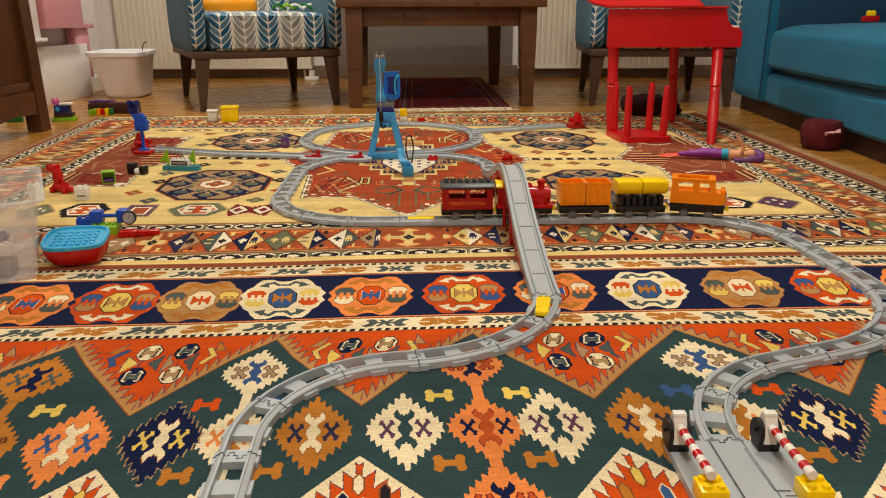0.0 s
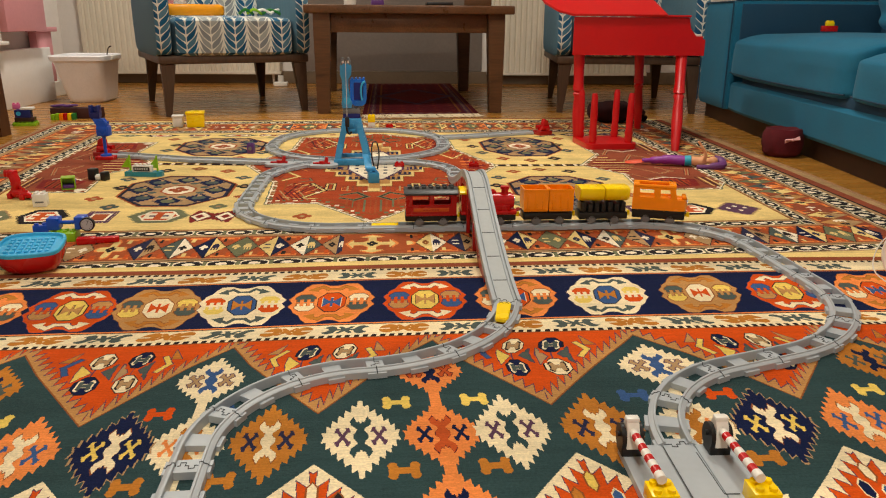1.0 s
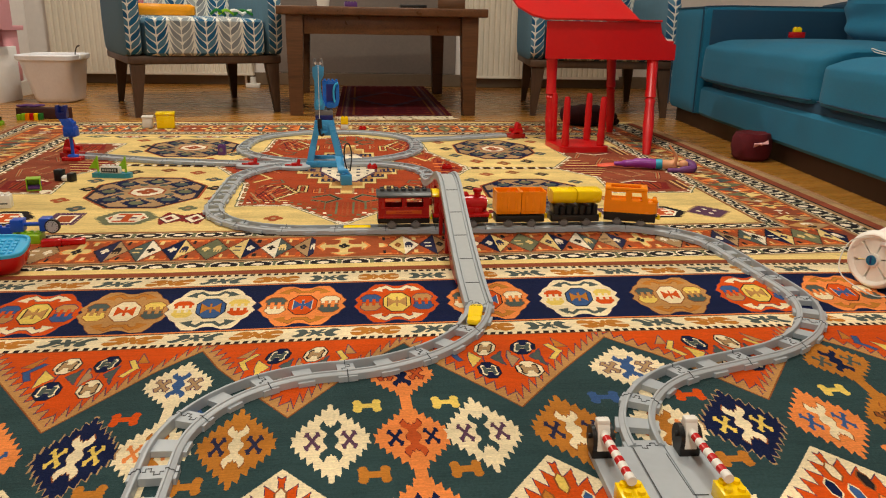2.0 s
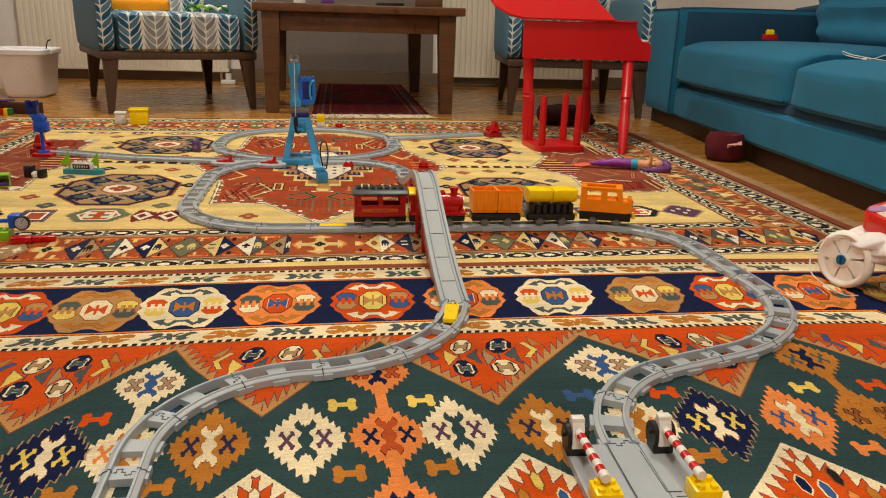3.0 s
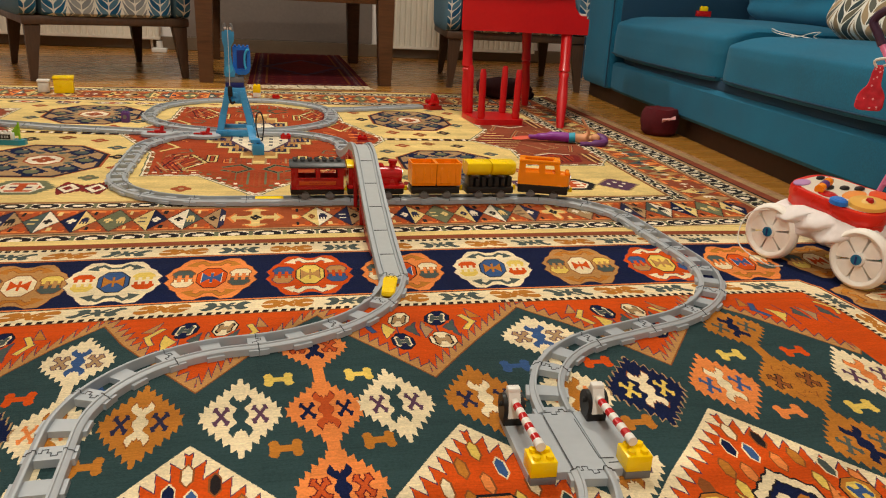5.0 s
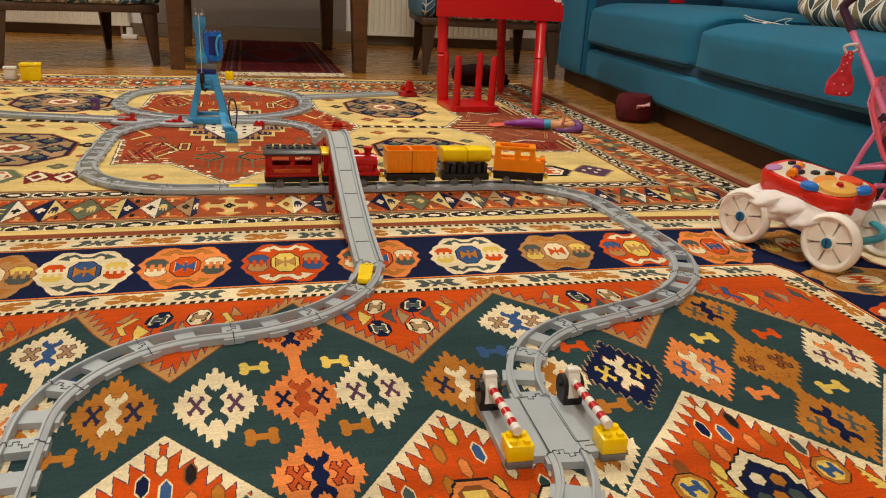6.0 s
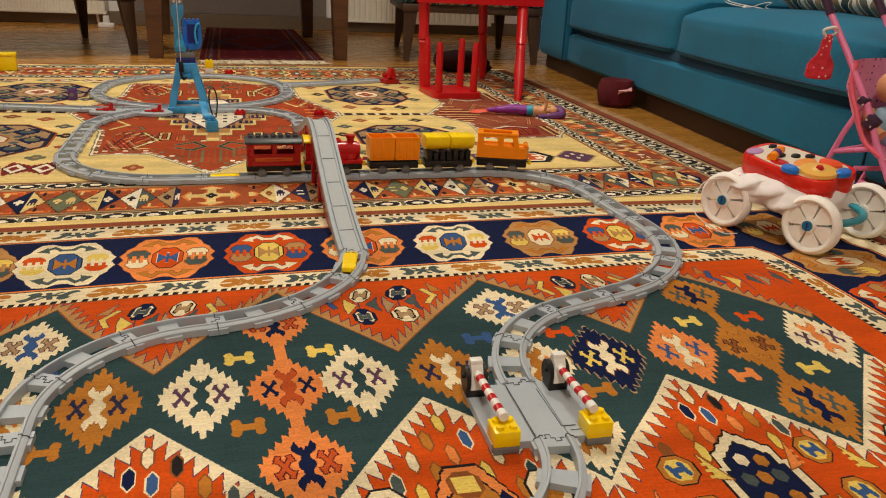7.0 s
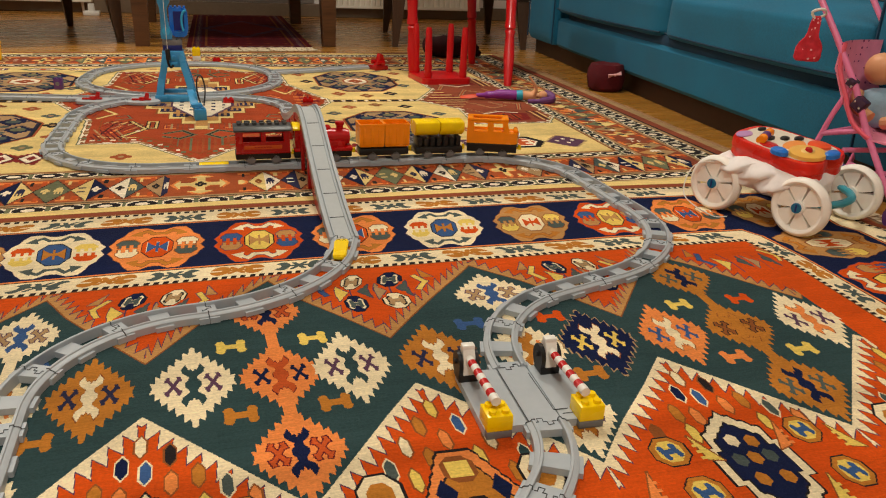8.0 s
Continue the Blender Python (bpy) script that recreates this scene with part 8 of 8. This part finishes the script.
ROSE = plastic("rose_tube", (240, 132, 178), 0.3)
PINKCLOTH = material("pink_dotted_cloth", srgb(236, 130, 164), 0.85, vary=0.1, bump=0.3, bump_scale=500)
nt = PINKCLOTH.node_tree
vor = nt.nodes.new("ShaderNodeTexVoronoi")
vor.inputs["Scale"].default_value, vor.inputs["Randomness"].default_value = 72, 0.0
less = nt.nodes.new("ShaderNodeMath")
less.operation, less.inputs[1].default_value = "LESS_THAN", 0.19
mixd = nt.nodes.new("ShaderNodeMix")
mixd.data_type = "RGBA"
mixd.inputs[6].default_value, mixd.inputs[7].default_value = (*srgb(244, 146, 176), 1), (*srgb(150, 52, 104), 1)
tcd = nt.nodes.new("ShaderNodeTexCoord")
nt.links.new(tcd.outputs["Object"], vor.inputs["Vector"]), nt.links.new(vor.outputs["Distance"], less.inputs[0]), nt.links.new(less.outputs[0], mixd.inputs[0])
nt.links.new(mixd.outputs[2], next(x for x in nt.nodes if x.bl_idname == "ShaderNodeMix" and x.blend_type == "MULTIPLY").inputs[6])
BACK, ACROSS = Vector((-0.35, 0.937, 0)), Vector((0.937, 0.35, 0))
FOOT = Vector((1.178, 1.362, 0))
sl = thing("doll_stroller", "pink folding doll stroller with dotted seat cloth", "doll stroller", pose(FOOT.x, FOOT.y, 0.0))


def flank(f, lat, z):
    """A point of the stroller: back from the front wheel, across to the other side, up."""
    return BACK * f + ACROSS * (0.20 * lat) + Vector((0, 0, z))


PLUMP = plastic("dark_plum_plastic", (62, 34, 60), 0.4)
for lat in (0.0, 1.0):
    bm = bmesh.new()
    tube(bm, [flank(0.266, lat, 0.424), flank(0.213, lat, 0.350), flank(0.150, lat, 0.256), flank(0.113, lat, 0.183), flank(0.049, lat, 0.079), flank(0.014, lat, 0.030)], 0.0062, 12)
    part("main_tube", bm, ROSE, sl)
    bm = bmesh.new()
    tube(bm, smooth_path([flank(0.262, lat, 0.418), flank(0.276, lat, 0.440), flank(0.290, lat, 0.462), flank(0.272, lat, 0.482), flank(0.240, lat, 0.492)], 4), 0.0085, 10)
    part("grip", bm, PLUMP, sl, "dark plum bent handle grip")
    bm = bmesh.new()
    tube(bm, [flank(0.160, lat, 0.255), flank(0.185, lat, 0.194), flank(0.201, lat, 0.144), flank(0.236, lat, 0.030)], 0.0055, 12)
    part("rear_tube", bm, ROSE, sl)
    bm = bmesh.new()
    tube(bm, [flank(0.196, lat, 0.156), flank(0.108, lat, 0.180)], 0.0055, 10)
    part("side_tube", bm, ROSE, sl)
    for f, z, k in ((0.158, 0.264, 0.8), (0.134, 0.226, 1.25)):
        q4 = flank(f, lat, z)
        bm = bmesh.new()
        box(bm, (-0.010 * k, -0.011, -0.010 * k), (0.010 * k, 0.011, 0.010 * k), 0.003, m=Matrix.Translation(q4) @ pose(0, 0, 0, 0, 0, 110) @ pose(0, 0, 0, 0, -32, 0))
        clip = part("hinge_block", bm, PLUMP, sl, "dark plum plastic hinge block")
        for e in (-1, 1):
            bm = bmesh.new()
            c = q4 - ACROSS * 0.0112 + BACK * 0.005 * e + Vector((0, 0, 0.006 * e))
            cyl(bm, c - ACROSS * 0.002, c + ACROSS * 0.001, 0.0024, n=10)
            part("rivet", bm, CHROME, clip)
    for f in (0.010, 0.240):
        q4 = flank(f, lat, 0.028)
        bm = bmesh.new()
        cyl(bm, q4 - ACROSS * 0.010, q4 + ACROSS * 0.010, 0.0278, n=24)
        part("wheel", bm, PURP, sl, "dark purple wheel")
for a, b in ((flank(0.225, 0, 0.062), flank(0.04, 1, 0.085)), (flank(0.225, 1, 0.062), flank(0.04, 0, 0.085)), (flank(0.146, 0, 0.132), flank(0.075, 1, 0.126)), (flank(0.196, 0, 0.156), flank(0.196, 1, 0.156))):
    bm = bmesh.new()
    tube(bm, [a, b], 0.0052, 10)
    part("cross_brace", bm, ROSE, sl)
bm = bmesh.new()
grid = [[flank(f, -0.02 + 1.04 * c, z) + BACK * (dy + 0.030 * math.sin(c * math.pi)) for c in [k / 8 for k in range(9)]] for f, z, dy in ((0.192, 0.336, 0.0), (0.190, 0.29, 0.004), (0.166, 0.243, 0.006), (0.138, 0.192, 0.004), (0.105, 0.165, 0.0), (0.060, 0.162, 0.0))]
loft(bm, [r + [q4 + BACK * 0.004 + Vector((0, 0, -0.003)) for q4 in r[::-1]] for r in grid])
part("seat_cloth", bm, PINKCLOTH, sl, "pink cloth seat with dark dots")
bm = bmesh.new()
tube(bm, smooth_path([flank(0.19, 0.0, 0.337), flank(0.188, -0.02, 0.29), flank(0.165, -0.03, 0.243), flank(0.138, -0.03, 0.19), flank(0.10, -0.02, 0.165)], 4), 0.0045, 8)
part("seat_binding", bm, plastic("coral_pink_binding", (236, 98, 120), 0.6), sl, "coral pink bound edge of the seat")
bag2 = thing("gift_bag", "small red printed cloth bag hanging on the stroller tube", "bag", pose(1.070, 1.590, 0.386, 0, 0, -40) @ Matrix.Diagonal((0.72, 0.75, 0.80, 1)))
bm = bmesh.new()
cushion(bm, (-0.035, -0.010, -0.115), (0.035, 0.010, -0.005), 0.0, n=12, e=7)
for v in bm.verts:
    k = (v.co.z + 0.115) / 0.1
    v.co.x = v.co.x * (0.36 + 0.64 / (1 + math.exp((k - 0.52) * 14)))  + 0.006 * k + 0.003 * noise.noise(v.co * 60)
    v.co.y += 0.006 * noise.noise(v.co * 50)
ORGANZA = material("red_printed_organza", srgb(196, 36, 52), 0.55, vary=0.4, grain=60, bump=0.4, bump_scale=120)
ont = ORGANZA.node_tree
ovo, ole, omix, otc = ont.nodes.new("ShaderNodeTexVoronoi"), ont.nodes.new("ShaderNodeMath"), ont.nodes.new("ShaderNodeMix"), ont.nodes.new("ShaderNodeTexCoord")
ovo.inputs["Scale"].default_value = 75
ole.operation, ole.inputs[1].default_value = "LESS_THAN", 0.20
omix.data_type = "RGBA"
omix.inputs[6].default_value, omix.inputs[7].default_value = (*srgb(196, 34, 50), 1), (*srgb(232, 170, 176), 1)
ont.links.new(otc.outputs["Object"], ovo.inputs["Vector"]), ont.links.new(ovo.outputs["Distance"], ole.inputs[0]), ont.links.new(ole.outputs[0], omix.inputs[0])
ont.links.new(omix.outputs[2], next(x for x in ont.nodes if x.bl_idname == "ShaderNodeMix" and x.blend_type == "MULTIPLY").inputs[6])
part("pouch", bm, ORGANZA, bag2)
bm = bmesh.new()
tube(bm, smooth_path([(0.004, -0.004, -0.014), (-0.008, -0.012, 0.004), (0.018, -0.014, 0.012), (0.026, 0.006, 0.0), (0.004, 0.004, -0.012)], 5), 0.0035, 6)
part("ribbon", bm, WHIP, bag2, "white ribbon tie")

bm = bmesh.new()
mats = [SKIN, material("pale_blue_doll_cloth", srgb(150, 180, 200), 0.9, vary=0.15, bump=0.4)]
cushion(bm, (-0.045, -0.035, 0.0), (0.045, 0.035, 0.095), 0.0, n=5, e=2.6)
dress(0, 1)
n0 = len(bm.faces)
cushion(bm, (-0.034, -0.036, 0.100), (0.040, 0.036, 0.175), 0.0, n=5, e=2.1)
tube(bm, [(-0.03, -0.035, 0.085), (-0.02, -0.060, 0.055), (0.02, -0.066, 0.030)], 0.014, 10)
tube(bm, [(0.03, -0.02, 0.015), (0.08, -0.035, 0.022), (0.11, -0.035, 0.0)], 0.016, 10)
tube(bm, [(0.03, 0.02, 0.015), (0.08, 0.035, 0.022), (0.11, 0.035, 0.0)], 0.016, 10)
dress(n0, 0)
single("baby_doll", bm, mats, "baby doll in pale blue clothes sitting in the stroller", "doll", pose(1.222, 1.532, 0.168, 0, -8, -70) @ Matrix.Diagonal((0.85, 0.85, 0.86, 1)))

# ---------------------------------------------------------------- things on the sofa, the chair and the table
sb = thing("toy_brick", "red and yellow toy brick car on the sofa seat", "toy brick", pose(1.80, 3.66, 0.432, 0, 0, -14))
part("base", studded(bmesh.new(), 4, 2, 0, 0.024, stud=False), REDP, sb)
part("cab", studded(bmesh.new(), 2, 2, 0.0242, 0.042), YELP, sb, "yellow top brick")
bm = bmesh.new()
tube(bm, smooth_path([(0, 0, 0.004), (0.02, -0.10, 0.003), (-0.02, 0.03, 0.016), (-0.03, 0.08, 0.026), (-0.01, 0.09, 0.014), (0.02, 0.02, 0.006), (0.00, -0.08, 0.022), (0.01, -0.11, 0.026), (0.03, -0.06, 0.008), (0.04, -0.22, 0.004), (0.06, -0.40, 0.006)], 8), 0.0014, 6)
tube(bm, smooth_path([(0.01, -0.05, 0.005), (0.05, -0.18, 0.008), (0.05, -0.30, 0.004), (0.09, -0.46, 0.012)], 8), 0.0014, 6)
cyl(bm, (0, -0.006, 0.005), (0, 0.014, 0.006), 0.006, 0.0045, 12)
single("earphones", bm, WHIP, "white earphones with a looped cord on the sofa seat", "earphones", pose(1.50, 2.50, 0.391))
cu = thing("throw_cushion", "olive and sand leaf-print throw cushion leaning on the sofa back", "cushion", pose(1.70, 2.13, 0.580, 0, -56, -4))
bm = bmesh.new()
cushion(bm, (-0.22, -0.38, -0.070), (0.22, 0.38, 0.070), 0.0, n=14, e=5.5)
part("cover", bm, leaf_cloth("leaf_print_olive", "y", "x", dyes=OLIVEPRINT), cu)
brick("toy_brick", 1.52, 1.72, 0.410, 10, 6, 3, 0.02, BLUP, "flat blue toy tray on the sofa seat", True)
gt = thing("toy_guitar", "orange plastic toy with a clear dome on the armchair seat", "toy", pose(-1.22, 4.36, 0.482, 0, 0, 22))
bm = bmesh.new()
plan = [(p.x, p.y) for p in smooth_path([(-0.11, -0.05, 0), (0.0, -0.06, 0), (0.12, -0.035, 0), (0.20, -0.02, 0), (0.20, 0.03, 0), (0.10, 0.05, 0), (0.0, 0.08, 0), (-0.11, 0.06, 0)], 3, True)]
loft(bm, [[(x * k, y * k, z) for x, y in plan] for z, k in ((0, 0.94), (0.006, 1), (0.045, 1), (0.055, 0.9))])
part("body", bm, plastic("amber_plastic", (244, 160, 10), 0.3), gt)
bm = bmesh.new()
lathe(bm, [(0.06, 0.055), (0.055, 0.075), (0.03, 0.09)], (-0.03, 0.0, 0), 18)
part("dome", bm, CLEAR, gt, "clear plastic dome")
bm = bmesh.new()
box(bm, (-0.08, -0.03, 0.055), (-0.04, 0.02, 0.10), 0.004)
part("knob", bm, REDP, gt, "red knob")
tr = thing("toy_leaves", "green and white plastic toy pieces on the armchair seat", "toy", pose(-0.86, 4.50, 0.484, 0, 0, 20))
for i in range(5):
    bm = bmesh.new()
    tube(bm, smooth_path([(-0.10 + 0.04 * i, 0.0, 0.008), (-0.07 + 0.045 * i, -0.02 + 0.012 * i, 0.03), (-0.03 + 0.05 * i, 0.01, 0.008)], 4), 0.008, 8)
    part("stalk", bm, (GRNP, LIMP, WHIP, GRNP, WHIP)[i], tr)
for x, y, deg, kind in ((-0.36, 4.34, 10, "cup"), (-0.22, 4.32, 0, "purple"), (0.10, 4.42, 0, "box"), (0.30, 4.36, 0, "jar")):
    if kind == "cup":
        bm = bmesh.new()
        lathe(bm, [(0.030, 0), (0.036, 0.06), (0.036, 0.08), (0.033, 0.08), (0.028, 0.006)], n=20)
        single("cup", bm, WHIP, "white cup on the coffee table", "cup", pose(x, y, 0.539))
    elif kind == "purple":
        brick("toy_brick", x, y, 0.539, 12, 4, 2, 0.022, PURP, "purple toy brick on the coffee table")
    elif kind == "box":
        bm = bmesh.new()
        box(bm, (-0.07, -0.03, 0), (0.07, 0.03, 0.018), 0.003)
        single("remote_control", bm, BLKP, "dark remote control on the coffee table", "remote", pose(x, y, 0.539, 0, 0, 8))
    else:
        bm = bmesh.new()
        box(bm, (-0.07, -0.05, 0), (0.07, 0.05, 0.05), 0.004)
        single("small_box", bm, WALNUT, "small dark wooden box on the coffee table", "box", pose(x, y, 0.539, 0, 0, -6))

# ---------------------------------------------------------------- toys by the cabinet
brick("toy_brick", -1.79, 3.755, 0, 12, 6, 4, 0.014, LIMP, "lime toy base plate on the floorboards", True)
brick("toy_brick", -1.79, 3.757, 0.0186, 12, 5, 3, 0.018, plastic("dark_brown_plastic", (60, 42, 32)), "dark brown toy brick on a lime plate", False)
nb = thing("toy_brick", "navy printed toy brick with a white lid", "toy brick", pose(-1.795, 3.757, 0.0368, 0, 0, 12))
part("body", studded(bmesh.new(), 4, 3, 0, 0.034, stud=False), NAVP, nb)
bm = bmesh.new()
box(bm, (-0.008, -0.026, 0.0342), (0.046, 0.026, 0.044), 0.003)
part("lid", bm, WHIP, nb, "white plastic lid")
bm = bmesh.new()
cyl(bm, (-0.016, -0.0248, 0.018), (-0.016, -0.0241, 0.018), 0.010, n=18)
part("printed_ring", bm, SKYP, nb)
brick("toy_brick", -1.835, 3.78, 0.0715, 30, 2, 2, 0.022, PINKP, "pink toy brick on top of the stack")
lg = thing("game_box", "long dark brown box with a printed white end", "box", pose(-1.668, 4.02, 0, 0, 0, 2) @ Matrix.Diagonal((0.78, 1, 0.85, 1)))
bm = bmesh.new()
box(bm, (-0.15, -0.03, 0), (0.15, 0.03, 0.060), 0.002)
part("body", bm, plastic("dark_cocoa_card", (66, 30, 26), 0.6), lg)
bm = bmesh.new()
box(bm, (0.118, -0.0312, 0.010), (0.144, -0.0304, 0.050))
part("label_patch", bm, WHIP, lg, "white label patch")
bm = bmesh.new()
for k in range(3):
    box(bm, (0.122, -0.0318, 0.016 + 0.011 * k), (0.140, -0.0313, 0.021 + 0.011 * k))
part("lettering_bar", bm, BLKP, lg)
for k, (mat, col) in enumerate(((LIMP, "lime"), (LIMP, "lime"), (ORAP, "orange"), (REDP, "red"), (YELP, "yellow"), (GRNP, "green"))):
    brick("toy_brick", -1.752 + 0.0178 * k, 3.945 + 0.004 * k, 0, 6, 1, 2, 0.030 if k else 0.026, mat, col + " toy brick in a colourful row on the floorboards", False)
pu = thing("toy_tangle", "purple plastic toy chain lying on a game box", "toy", pose(-1.72, 4.02, 0.052))
for k in range(4):
    bm = bmesh.new()
    tube(bm, smooth_path([(0.028 * k - 0.05 + 0.02 * math.cos(a), 0.012 * math.sin(a), 0.006 + 0.003 * (k % 2)) for a in [2 * math.pi * i / 8 for i in range(9)]], 2), 0.005, 6)
    part("ring", bm, PURP, pu)
brick("toy_brick", -2.0, 3.72, 0, 20, 4, 3, 0.03, GRNP, "dark green toy bricks under the cabinet", True)
bm = bmesh.new()
lathe(bm, [(0.012, 0), (0.022, 0.02), (0.026, 0.045), (0.02, 0.05)], n=12)
single("toy_cup", bm, LIMP, "small lime toy cup on the floorboards", "toy", pose(-1.52, 4.95, 0))
pg = thing("power_plug", "white plug adapter on the floor by the wall", "plug", pose(-0.99, 5.85, 0))
bm = bmesh.new()
box(bm, (-0.05, -0.03, 0), (0.05, 0.03, 0.03), 0.006)
part("body", bm, WHIP, pg)
bm = bmesh.new()
cyl(bm, (0, 0, 0.03), (0, 0, 0.075), 0.022, 0.02, 16)
part("plug", bm, WHIP, pg)

# ---------------------------------------------------------------- floorboards, last
nt = FLOORWOOD.node_tree
mulf = next(x for x in nt.nodes if x.bl_idname == "ShaderNodeMix")
huef = nt.nodes.new("ShaderNodeMapRange")
huef.inputs[3].default_value, huef.inputs[4].default_value = 0.93, 1.07
nt.links.new(obj_rand.outputs["Random"], huef.inputs[0])
tintf = nt.nodes.new("ShaderNodeMix")
tintf.data_type, tintf.blend_type = "RGBA", "MULTIPLY"
tintf.inputs[0].default_value, tintf.inputs[6].default_value = 1.0, (*srgb(166, 113, 46), 1)
nt.links.new(huef.outputs[0], tintf.inputs[7]), nt.links.new(tintf.outputs[2], mulf.inputs[6])
BW, BL = 0.135, 1.30
bm = bmesh.new()
box(bm, (-BL / 2 + 0.0002, -BW / 2 + 0.0002, -0.012), (BL / 2 - 0.0002, BW / 2 - 0.0002, 0.0), 0.0005, 1)
plank = finish(bm, "plank", FLOORWOOD, 0)
rows = int((YB - 1.5) / BW) + 1
for r in range(rows):
    y = YB - BW * (r + 0.5)
    off = (r * 0.47) % 1.0 * BL
    x = XL - off + BL / 2
    while x - BL / 2 < XR - 0.02:
        lo, hi = max(x - BL / 2, XL), min(x + BL / 2, XR)
        if hi - lo > 0.02:
            ob = new("plank", plank)
            ob.parent = floor
            ob.location = ((lo + hi) / 2, y, 0)
            ob.scale = ((hi - lo) / BL, 1, 1)
        x += BL
bm = bmesh.new()
box(bm, (XL, YF, -0.012), (XR, YB - BW * rows, 0.0))
part("board_field", bm, FLOORWOOD, floor, smooth=0)
